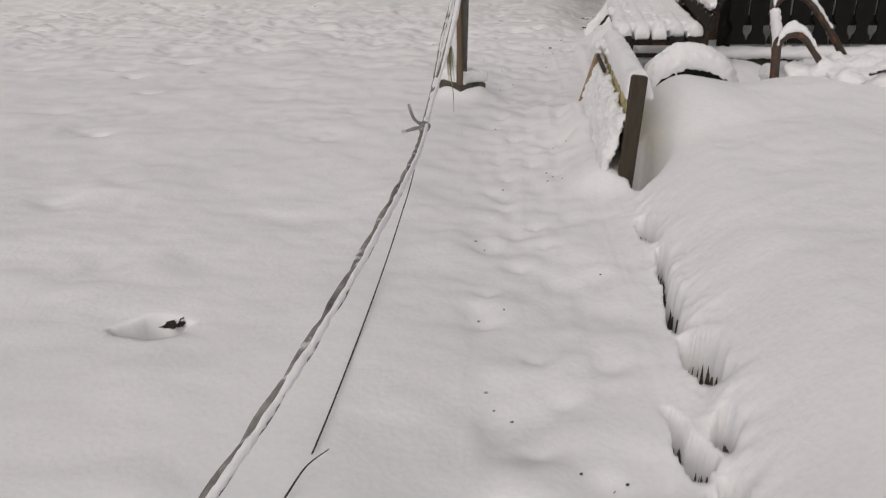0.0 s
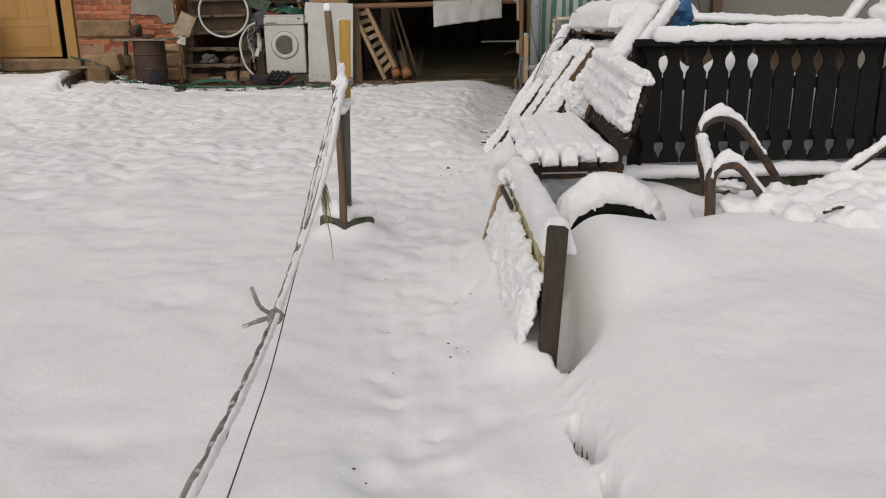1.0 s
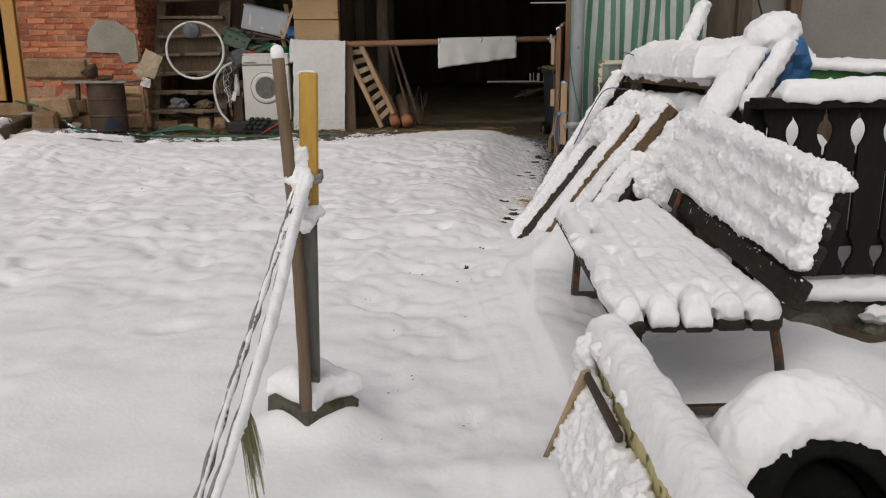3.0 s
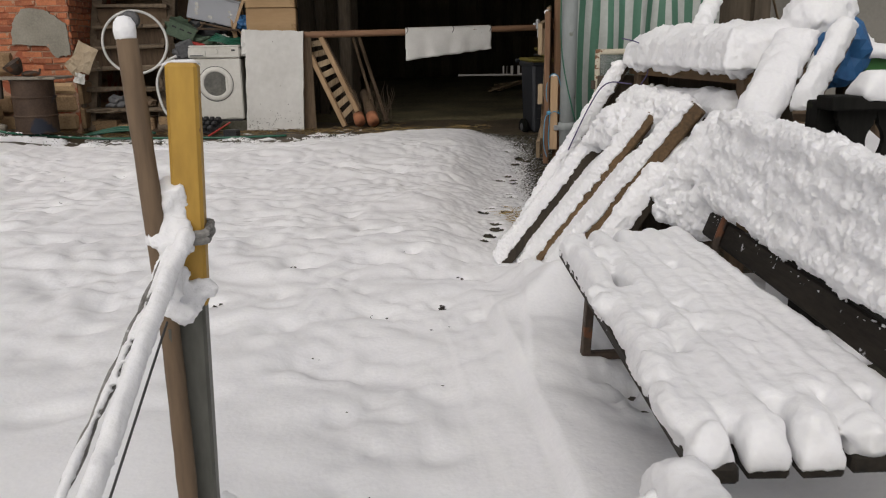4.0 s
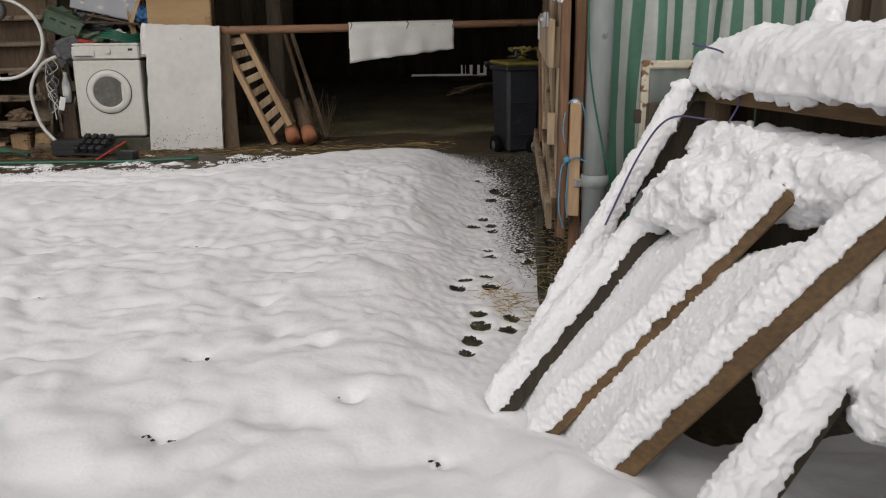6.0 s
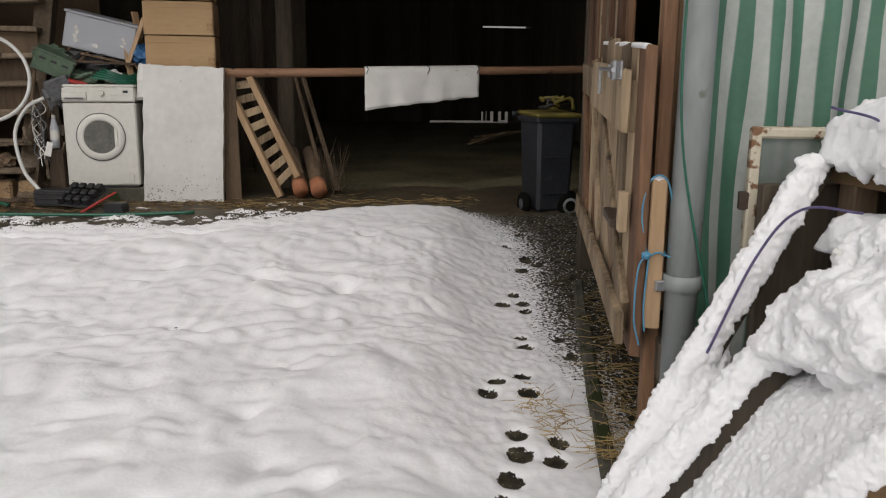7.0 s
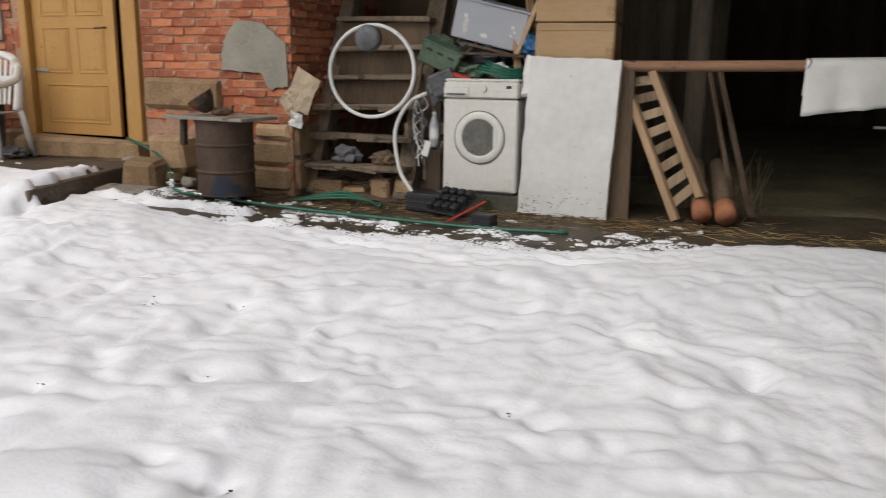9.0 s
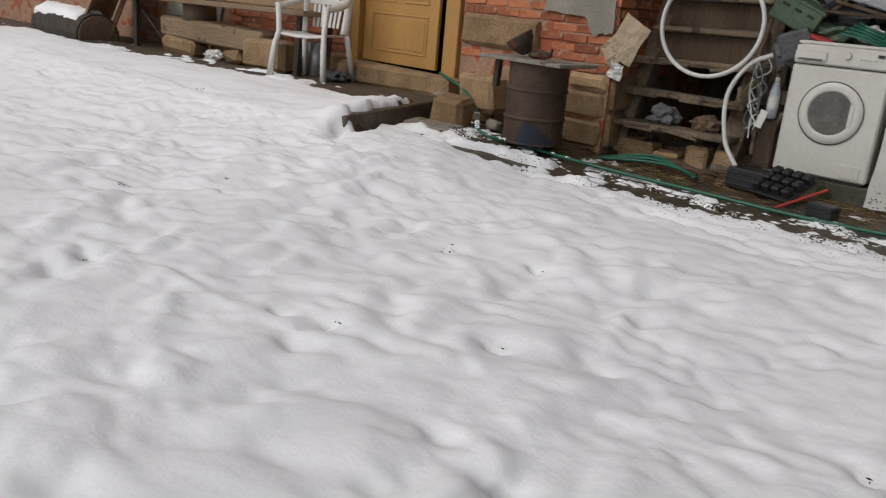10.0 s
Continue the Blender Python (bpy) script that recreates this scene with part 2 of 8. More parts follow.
def stripe_mat():
    """Green and white awning stripes woven along the sheet."""
    m = mat("striped_sheet", (0.36, 0.38, 0.355), (0.48, 0.50, 0.475), rough=0.55, scale=5, fine=50, bump=0.2)
    n, l = m.node_tree.nodes, m.node_tree.links
    uv = n.new("ShaderNodeUVMap")
    sx = n.new("ShaderNodeSeparateXYZ")
    l.new(uv.outputs[0], sx.inputs[0])
    fr = n.new("ShaderNodeMath")
    fr.operation = "FRACT"
    l.new(sx.outputs["X"], fr.inputs[0])
    st = n.new("ShaderNodeMapRange")
    st.inputs["From Min"].default_value, st.inputs["From Max"].default_value = 0.47, 0.53
    l.new(fr.outputs[0], st.inputs["Value"])
    old = n["Color Ramp"].outputs[0]
    gr = n.new("ShaderNodeMix")
    gr.data_type = "RGBA"
    gr.blend_type = "MULTIPLY"
    gr.inputs[0].default_value = 1.0
    gr.inputs[7].default_value = (0.15, 0.37, 0.26, 1)
    l.new(old, gr.inputs[6])
    mx = n.new("ShaderNodeMix")
    mx.data_type = "RGBA"
    l.new(st.outputs[0], mx.inputs[0])
    l.new(old, mx.inputs[6])
    l.new(gr.outputs[2], mx.inputs[7])
    l.new(mx.outputs[2], n["Principled BSDF"].inputs["Base Color"])
    n["Principled BSDF"].inputs["Transmission Weight"].default_value = 0.0
    return m


STRIPE = stripe_mat()


def dusted_snow():
    """Snow that thins out to speckles over dark wet mud where the sheet's "bare" value rises."""
    m = snow_mat("yard_snow", 60, 0.45, 0.010)
    n, l = m.node_tree.nodes, m.node_tree.links
    at = n.new("ShaderNodeAttribute")
    at.attribute_name = "bare"
    tc = n.new("ShaderNodeTexCoord")
    fine, mud = n.new("ShaderNodeTexNoise"), n.new("ShaderNodeTexNoise")
    for k, s, d in ((fine, 62, 5), (mud, 16, 6)):
        k.inputs["Scale"].default_value, k.inputs["Detail"].default_value = s, d
        l.new(tc.outputs["Object"], k.inputs["Vector"])
    spread = n.new("ShaderNodeMapRange")
    spread.inputs["From Min"].default_value, spread.inputs["From Max"].default_value = 0.30, 0.70
    l.new(fine.outputs["Fac"], spread.inputs["Value"])
    less = n.new("ShaderNodeMath")
    less.operation = "SUBTRACT"
    l.new(at.outputs["Fac"], less.inputs[0])
    l.new(spread.outputs[0], less.inputs[1])
    cut = n.new("ShaderNodeMapRange")
    cut.inputs["From Min"].default_value, cut.inputs["From Max"].default_value = 0.02, 0.20
    l.new(less.outputs[0], cut.inputs["Value"])
    ramp = n.new("ShaderNodeValToRGB")
    ramp.color_ramp.elements[0].position, ramp.color_ramp.elements[1].position = 0.35, 0.7
    ramp.color_ramp.elements[0].color, ramp.color_ramp.elements[1].color = (0.012, 0.010, 0.007, 1), (0.085, 0.072, 0.040, 1)
    l.new(mud.outputs["Fac"], ramp.inputs[0])
    mx = n.new("ShaderNodeMix")
    mx.data_type = "RGBA"
    l.new(cut.outputs[0], mx.inputs[0])
    l.new(n["Color Ramp"].outputs[0], mx.inputs[6])
    l.new(ramp.outputs[0], mx.inputs[7])
    l.new(mx.outputs[2], n["Principled BSDF"].inputs["Base Color"])
    return m


YARD_SNOW = dusted_snow()
BARNFLOOR = mat("barn_floor_dirt", (0.075, 0.066, 0.040), (0.23, 0.20, 0.12), rough=0.9, scale=1.6, fine=18, bump=0.6, dist=0.03, spec=0.15)
BEAM_X = mat("weathered_beam", (0.16, 0.11, 0.06), (0.36, 0.26, 0.16), rough=0.9, scale=5, fine=60, bump=0.6, stretch=(0.12, 1, 1), spots=(0.09, 0.07, 0.045), spot_scale=5, spot_at=0.62)
STAIRWOOD = mat("grey_brown_stair_wood", (0.085, 0.062, 0.040), (0.27, 0.205, 0.14), rough=0.9, scale=5, fine=60, bump=0.7, stretch=(0.5, 1, 0.2), per_object=0.25, spots=(0.06, 0.045, 0.03), spot_scale=8, spot_at=0.62)
POLE = mat("debarked_pole", (0.15, 0.075, 0.038), (0.34, 0.19, 0.11), rough=0.7, scale=3, fine=40, bump=0.4, stretch=(0.15, 1, 1), spots=(0.10, 0.06, 0.04), spot_scale=6, spot_at=0.62)
# for leaf flecks and for the shade streaks laid into the snow's hollows
LEAF_AND_SHADE = mat("dead_leaf", (0.008, 0.006, 0.004), (0.03, 0.022, 0.014), rough=0.8, scale=20, fine=80, bump=0.3)


# ---- building tools ----
def mesh_of(name, bm, material, smooth=False):
    me = bpy.data.meshes.new(name)
    bm.normal_update()
    bm.to_mesh(me)
    bm.free()
    me.materials.append(material)
    if smooth:
        me.polygons.foreach_set("use_smooth", [True] * len(me.polygons))
    return me


def part(name, bm, material, parent=None, label="", smooth=False):
    """Links a bmesh as one mesh object, under its thing where one is given."""
    ob = new(name, mesh_of(name, bm, material, smooth or "snow" in material.name))
    if parent:
        ob.parent = parent
    if label:
        ob["label"] = label
    return ob


def thing(name, label, category, x=0, y=0, z=0, rz=0, group="", kind=""):
    ob = new(name)
    ob.matrix_world = pose(x, y, z, 0, 0, rz)
    return tagged(ob, label, category, group, kind)


def solid(name, bm, material, label, category, group="", kind="", smooth=False):
    return tagged(part(name, bm, material, None, "", smooth), label, category, group, kind)


def box(bm, sx, sy, sz, m=None, bevel=0.0, jitter=0.0, seed=0):
    """A box with rounded edges, centred, then placed by m."""
    g = bmesh.ops.create_cube(bm, size=1.0, matrix=Matrix.Diagonal((sx, sy, sz, 1)))
    vs = g["verts"]
    if bevel:
        es = list({e for v in vs for e in v.link_edges})
        r = bmesh.ops.bevel(bm, geom=es, offset=bevel, segments=1, affect="EDGES", profile=0.5)
        vs = list({v for f in r["faces"] for v in f.verts} | {v for v in vs if v.is_valid})
    if jitter:
        rnd = random.Random(seed)
        for v in vs:
            v.co += Vector((rnd.uniform(-1, 1), rnd.uniform(-1, 1), rnd.uniform(-1, 1))) * jitter
    if m is not None:
        bmesh.ops.transform(bm, matrix=m, verts=vs)
    return bm


def boxed(sx, sy, sz, m=None, bevel=0.006, jitter=0.0, seed=0):
    return box(bmesh.new(), sx, sy, sz, m, bevel, jitter, seed)


def along(p, q, roll=0.0):
    """A pose whose y axis runs from p to q, at their middle, its z axis as upright as it can be."""
    p, q = Vector(p), Vector(q)
    y = (q - p).normalized()
    up = Vector((0, 0, 1)) if abs(y.z) < 0.98 else Vector((0, 1, 0))
    x = y.cross(up).normalized()
    z = x.cross(y)
    r = Matrix((x, y, z)).transposed().to_4x4()
    return Matrix.Translation((p + q) / 2) @ r @ Matrix.Rotation(roll, 4, "Y")


def beam(p, q, w, h, bevel=0.006, jitter=0.0, seed=0, roll=0.0):
    """A squared timber from p to q, w across and h high."""
    d = (Vector(q) - Vector(p)).length
    return boxed(w, d, h, along(p, q, roll), bevel, jitter, seed)


def tube(bm, pts, r, n=8, closed=False, taper=1.0, wob=0.0, seed=0, flat=1.0):
    """A round bar along a line of points."""
    pts = [Vector(p) for p in pts]
    rnd = random.Random(seed)
    rings, side = [], None
    for i, p in enumerate(pts):
        a = pts[i - 1] if (i or closed) else p
        b = pts[(i + 1) % len(pts)] if (i < len(pts) - 1 or closed) else p
        d = (b - a).normalized()
        if side is None:
            side = d.orthogonal().normalized()
        side = (side - d * side.dot(d)).normalized()
        other = d.cross(side)
        rr = r * (1 + (taper - 1) * i / max(1, len(pts) - 1)) * (1 + rnd.uniform(-wob, wob))
        rings.append([bm.verts.new(p + (side * math.cos(t) * flat + other * math.sin(t)) * rr) for t in (2 * math.pi * k / n for k in range(n))])
    m = len(rings)
    for i in range(m if closed else m - 1):
        a, b = rings[i], rings[(i + 1) % m]
        for k in range(n):
            bm.faces.new((a[k], a[(k + 1) % n], b[(k + 1) % n], b[k]))
    if not closed:
        bm.faces.new(list(reversed(rings[0])))
        bm.faces.new(rings[-1])
    return bm


def tubed(pts, r, n=8, closed=False, taper=1.0, wob=0.0, seed=0, flat=1.0):
    return tube(bmesh.new(), pts, r, n, closed, taper, wob, seed, flat)


def curve_pts(ctrl, steps=8):
    """Points on a smooth line through the given ones."""
    c = [Vector(p) for p in ctrl]
    c = [c[0] * 2 - c[1]] + c + [c[-1] * 2 - c[-2]]
    out = []
    for i in range(1, len(c) - 2):
        for k in range(steps):
            t = k / steps
            out.append(0.5 * (2 * c[i] + (c[i + 1] - c[i - 1]) * t + (2 * c[i - 1] - 5 * c[i] + 4 * c[i + 1] - c[i + 2]) * t * t + (3 * c[i] - c[i - 1] - 3 * c[i + 1] + c[i + 2]) * t ** 3))
    return out + [c[-2]]


def lathe(prof, n=24, m=None, axis_open=False):
    """A turned body from (radius, height) pairs."""
    bm = bmesh.new()
    rings = [[bm.verts.new((r * math.cos(2 * math.pi * k / n), r * math.sin(2 * math.pi * k / n), z)) for k in range(n)] for r, z in prof]
    for a, b in zip(rings, rings[1:]):
        for k in range(n):
            bm.faces.new((a[k], a[(k + 1) % n], b[(k + 1) % n], b[k]))
    if not axis_open:
        bm.faces.new(list(reversed(rings[0])))
        bm.faces.new(rings[-1])
    if m is not None:
        bmesh.ops.transform(bm, matrix=m, verts=bm.verts)
    return bm


def lump(p, s=1.0, seed=0):
    return noise.noise(Vector(p) * s + Vector((seed * 7.31, seed * 3.17, seed * 1.93)))


def snow_ridge(bm, p, q, w, h, seed=0, step=0.03, rough=0.35, over=1.0, ends=0.06, grain=1.0):
    """Snow lying along a bar from p to q: a rounded, lumpy cap, w across and h deep, rounded off at its ends."""
    p, q = Vector(p), Vector(q)
    d = q - p
    ln = d.length
    y = d / ln
    x = y.cross(Vector((0, 0, 1))).normalized()
    z = x.cross(y)
    n, prof, rings = max(4, int(ln / step)), 11, []
    for i in range(n + 1):
        t = i / n
        e = min(1.0, min(t, 1 - t) * ln / ends + 0.05)
        e = math.sqrt(max(0.0, 1 - (1 - e) ** 2))
        c = p + d * t
        ring = []
        for k in range(prof):
            a = math.pi * k / (prof - 1)
            here = c + x * math.cos(a) * w * 0.6 + z * math.sin(a) * h
            big = lump(here, 5, seed) * rough + lump(here, 14, seed + 3) * rough * 0.5
            off = (lump(here, 26, seed + 5) * 0.20 + lump(here, 55, seed + 6) * 0.14) * h * grain
            ww = w / 2 * (1 + 0.3 * lump(c, 9, seed + 11 + (k > 5)) * rough * 2)
            ring.append(bm.verts.new(c + x * (math.copysign(abs(math.cos(a)) ** 0.75, math.cos(a)) * ww * over) + z * (math.sin(a) ** 0.8 * h * e * (1 + big) + off * e - (0.012 if k in (0, prof - 1) else 0))))
        rings.append(ring)
    for a, b in zip(rings, rings[1:]):
        for k in range(prof - 1):
            bm.faces.new((a[k], b[k], b[k + 1], a[k + 1]))
        bm.faces.new((a[prof - 1], b[prof - 1], b[0], a[0]))
    bm.faces.new(rings[0])
    bm.faces.new(list(reversed(rings[-1])))
    return bm


def snow_line(bm, pts, widths, heights, seed=0, rough=1.0):
    """One crust of snow along a line of points, with a width and a depth for each point."""
    rings, prof = [], 8
    for i, p in enumerate(pts):
        d = (pts[min(i + 1, len(pts) - 1)] - pts[max(i - 1, 0)]).normalized()
        x = d.cross(Vector((0, 0, 1))).normalized()
        z = x.cross(d)
        k = 1 + rough * (0.35 * lump(p, 22, seed) + 0.2 * lump(p, 60, seed + 1))
        rings.append([bm.verts.new(p + x * math.cos(a) * widths[i] / 2 + z * (math.sin(a) * heights[i] * k)) for a in (math.pi * j / (prof - 1) for j in range(prof))])
    for a, b in zip(rings, rings[1:]):
        for k in range(prof - 1):
            bm.faces.new((a[k], b[k], b[k + 1], a[k + 1]))
        bm.faces.new((a[prof - 1], b[prof - 1], b[0], a[0]))
    bm.faces.new(rings[0])
    bm.faces.new(list(reversed(rings[-1])))
    return bm


def snow_patch(bm, o, u, v, h, seed=0, step=0.025, rough=0.5, edge=0.09, fine=1.0, up=None, freq=1.0):
    """Snow lying or clinging on the rectangle o + a u + b v: a lumpy sheet h deep, rounded at its rim."""
    o, u, v = Vector(o), Vector(u), Vector(v)
    nrm = (u.cross(v)).normalized() if up is None else Vector(up).normalized()
    nu, nv = max(4, int(u.length / step)), max(4, int(v.length / step))
    grid = []
    for i in range(nu + 1):
        row = []
        for j in range(nv + 1):
            a, b = i / nu, j / nv
            c = o + u * a + v * b
            e = min(min(a, 1 - a) * u.length, min(b, 1 - b) * v.length)
            e = min(1.0, e / edge)
            e = math.sqrt(max(0.0, 1 - (1 - e) ** 2))
            t = 1 + rough * lump(c, 5 * freq, seed) + rough * 0.6 * lump(c, 14 * freq, seed + 2) + rough * 0.35 * fine * lump(c, 34 * freq, seed + 4)
            rim = (u.normalized() * lump(c, 12, seed + 8) + v.normalized() * lump(c, 12, seed + 9)) * 0.03 * (1 - e)
            row.append(bm.verts.new(c + nrm * (h * e * max(0.15, t) - 0.004) + rim))
        grid.append(row)
    for i in range(nu):
        for j in range(nv):
            bm.faces.new((grid[i][j], grid[i + 1][j], grid[i + 1][j + 1], grid[i][j + 1]))
    rim = [grid[i][0] for i in range(nu + 1)] + [grid[nu][j] for j in range(1, nv + 1)] + [grid[i][nv] for i in range(nu - 1, -1, -1)] + [grid[0][j] for j in range(nv - 1, 0, -1)]
    bm.faces.new(list(reversed(rim)))
    return bm


def blob(bm, c, rx, ry, rz, seed=0, rough=0.25, sub=3, freq=3.0, flat=None):
    """An uneven rounded lump; flat: nothing reaches below this height."""
    g = bmesh.ops.create_icosphere(bm, subdivisions=sub, radius=1.0)
    for w in g["verts"]:
        k = 1 + rough * lump(w.co, freq * 0.5, seed) + rough * 0.5 * lump(w.co, freq * 1.6, seed + 1) + rough * 0.22 * lump(w.co, freq * 4.5, seed + 2)
        w.co = Vector((w.co.x * rx * k, w.co.y * ry * k, w.co.z * rz * k)) + Vector(c)
        if flat is not None and w.co.z < flat:
            w.co.z = flat
    return bm


CLODS = {}


def crumbly(ob, voxel=0.012, amp=0.022, size=0.05, fine=0.010, fine_size=0.02):
    """Melts the shapes of a snow mesh into one body and roughens it with clods of two sizes."""
    r = ob.modifiers.new("blend", "REMESH")
    r.mode, r.voxel_size, r.use_smooth_shade = "VOXEL", voxel, True
    for s, a in ((size, amp), (fine_size, fine)):
        if s not in CLODS:
            CLODS[s] = bpy.data.textures.new("clods", "CLOUDS")
            CLODS[s].noise_scale, CLODS[s].noise_depth = s, 3
        d = ob.modifiers.new("clods", "DISPLACE")
        d.texture, d.strength, d.mid_level, d.texture_coords = CLODS[s], a, 0.5, "LOCAL"
    return ob


def snow(name, bm, label, group="", cling=False, voxel=0.012, amp=0.022, size=0.05, fine=0.008, fine_size=0.02):
    return crumbly(solid(name, bm, SNOW_CLING if cling else SNOW, label, "snow", group=group, kind="stuff"), voxel, amp, size, fine, fine_size)


def fill_between(bm, p0, q0, p1, q1, a0, a1, sink, h, seed=0, n=26, m=14):
    """A thick lumpy web of snow between two bars, from a0 to a1 of their length."""
    up = Vector((-0.35, -0.15, 1.0)).normalized()
    upper, lower = [], []
    for i in range(n + 1):
        a = a0 + (a1 - a0) * i / n
        s, e = p0.lerp(q0, a), p1.lerp(q1, a)
        ru, rl = [], []
        for j in range(m + 1):
            c = s.lerp(e, j / m)
            k = min(1.0, 4 * min(i, n - i) / n + 0.1)
            lift = h * k * (1 + 0.8 * lump(c, 8, seed) + 0.4 * lump(c, 20, seed + 1)) - sink * math.sin(math.pi * j / m) - 0.07 * (1 - k) ** 2
            ru.append(bm.verts.new(c + up * lift))
            rl.append(bm.verts.new(c + up * (lift - 0.05)))
        upper.append(ru)
        lower.append(rl)
    for i in range(n):
        for j in range(m):
            bm.faces.new((upper[i][j], upper[i + 1][j], upper[i + 1][j + 1], upper[i][j + 1]))
            bm.faces.new((lower[i][j + 1], lower[i + 1][j + 1], lower[i + 1][j], lower[i][j]))
        bm.faces.new((upper[i + 1][0], upper[i][0], lower[i][0], lower[i + 1][0]))
        bm.faces.new((upper[i][m], upper[i + 1][m], lower[i + 1][m], lower[i][m]))
    for j in range(m):
        bm.faces.new((upper[0][j], upper[0][j + 1], lower[0][j + 1], lower[0][j]))
        bm.faces.new((upper[n][j + 1], upper[n][j], lower[n][j], lower[n][j + 1]))
    bmesh.ops.recalc_face_normals(bm, faces=bm.faces)
    return bm


def fbm(x, y, seed=0, octaves=3):
    """Smooth value noise on arrays, about -1 to 1."""
    rng = np.random.RandomState(seed + 11)
    tab = rng.rand(256, 256) * 2 - 1
    out, amp, tot = 0.0, 1.0, 0.0
    for _ in range(octaves):
        xi, yi = np.floor(x).astype(int), np.floor(y).astype(int)
        fx, fy = x - xi, y - yi
        fx, fy = fx ** 3 * (fx * (fx * 6 - 15) + 10), fy ** 3 * (fy * (fy * 6 - 15) + 10)
        a, b = tab[xi % 256, yi % 256], tab[(xi + 1) % 256, yi % 256]
        c, d = tab[xi % 256, (yi + 1) % 256], tab[(xi + 1) % 256, (yi + 1) % 256]
        out = out + amp * ((a * (1 - fx) + b * fx) * (1 - fy) + (c * (1 - fx) + d * fx) * fy)
        tot, amp, x, y = tot + amp, amp * 0.5, x * 1.62 - y * 1.22 + 17.3, x * 1.22 + y * 1.62 + 9.1
    return out / tot


def sstep(a, b, x):
    t = np.clip((x - a) / (b - a), 0, 1)
    return t * t * (3 - 2 * t)


def sheet(name, xs, ys, height, material, smooth=True):
    gx, gy = np.meshgrid(xs, ys)
    gz = height(gx, gy)
    nx, ny = len(xs), len(ys)
    me = bpy.data.meshes.new(name)
    co = np.stack([gx, gy, gz], -1).reshape(-1, 3)
    idx = np.arange(nx * ny).reshape(ny, nx)
    q = np.stack([idx[:-1, :-1], idx[:-1, 1:], idx[1:, 1:], idx[1:, :-1]], -1).reshape(-1, 4)
    me.vertices.add(len(co))
    me.vertices.foreach_set("co", co.ravel())
    me.loops.add(q.size)
    me.loops.foreach_set("vertex_index", q.ravel())
    me.polygons.add(len(q))
    me.polygons.foreach_set("loop_start", np.arange(0, q.size, 4))
    me.update(calc_edges=True)
    me.polygons.foreach_set("use_smooth", [smooth] * len(q))
    me.materials.append(material)
    return new(name, me)


def sheet_bm(x0, x1, y0, y1, step, height):
    """A small uneven floor with a skirt, as a bmesh."""
    bm = bmesh.new()
    nx, ny = int((x1 - x0) / step), int((y1 - y0) / step)
    gx, gy = np.meshgrid(np.linspace(x0, x1, nx + 1), np.linspace(y0, y1, ny + 1))
    gz = height(gx, gy)
    rows = [[bm.verts.new((gx[j, i], gy[j, i], gz[j, i])) for i in range(nx + 1)] for j in range(ny + 1)]
    for j in range(ny):
        for i in range(nx):
            bm.faces.new((rows[j][i], rows[j][i + 1], rows[j + 1][i + 1], rows[j + 1][i]))
    g = bmesh.ops.extrude_edge_only(bm, edges=[e for e in bm.edges if e.is_boundary])
    for v in g["geom"]:
        if isinstance(v, bmesh.types.BMVert):
            v.co.z -= 0.05
    return bm


def spaced(*stops):
    """Coordinates from stops of (value, spacing up to the next value)."""
    out = []
    for (a, s), (b, _) in zip(stops, stops[1:]):
        out.append(np.linspace(a, b, max(2, int(round((b - a) / s)) + 1))[:-1])
    return np.concatenate(out + [[stops[-1][0]]])


# ---- ground and snow ----
CRACKS = [(1.448, 4.68, 1.458, 4.46, 0.012), (1.460, 4.38, 1.444, 4.12, 0.005), (1.444, 4.12, 1.424, 3.84, 0.008), (1.440, 3.77, 1.470, 3.56, 0.022), (1.335, 3.46, 1.352, 3.36, 0.008),
          (1.352, 3.36, 1.368, 3.24, 0.020), (1.455, 3.42, 1.436, 3.31, 0.007), (1.42, 3.21, 1.397, 3.09, 0.011), (1.37, 3.17, 1.375, 3.10, 0.006), (1.475, 5.06, 1.49, 4.95, 0.010), (-0.13, 3.775, -0.03, 3.80, 0.042), (1.50, 5.04, 1.53, 5.28, 0.030)]


def crack(x, y, grow=0.0):
    """How far a place lies inside the broken line of clefts beside the raised bed, 0 to 1."""
    full, near = x * 0.0, (x > -0.35) & (x < 1.7) & (y > 2.7) & (y < 5.3)
    if not near.any():
        return full
    x, y = x[near], y[near]
    wx = x + 0.014 * fbm(x * 17, y * 17, 22, 2)
    wy = y + 0.014 * fbm(x * 17, y * 17, 27, 2)
    out = x * 0.0
    for x0, y0, x1, y1, w in CRACKS:
        dx, dy = x1 - x0, y1 - y0
        s = np.clip(((wx - x0) * dx + (wy - y0) * dy) / (dx * dx + dy * dy), 0, 1)
        d = np.hypot(wx - x0 - s * dx, wy - y0 - s * dy)
        ww = (1.6 * w + grow) * (0.35 + 0.65 * np.sin(np.pi * (0.1 + 0.8 * s)))
        out = np.maximum(out, sstep(0, 1, (ww - d) / 0.017 + 0.5))
    full[near] = out
    return full


SHELF_Y, SHELF_X = [8.6, 9.4, 10, 11.2, 11.8, 12.4, 13.3, 14.3, 15.5], [1.45, 1.42, 1.45, 1.60, 1.72, 1.83, 2.0, 2.12, 2.3]
KERB_Y, KERB_X = [9.9, 10.2, 10.9, 12.15, 13.3, 14.6], [1.93, 1.99, 2.16, 2.47, 2.78, 3.10]


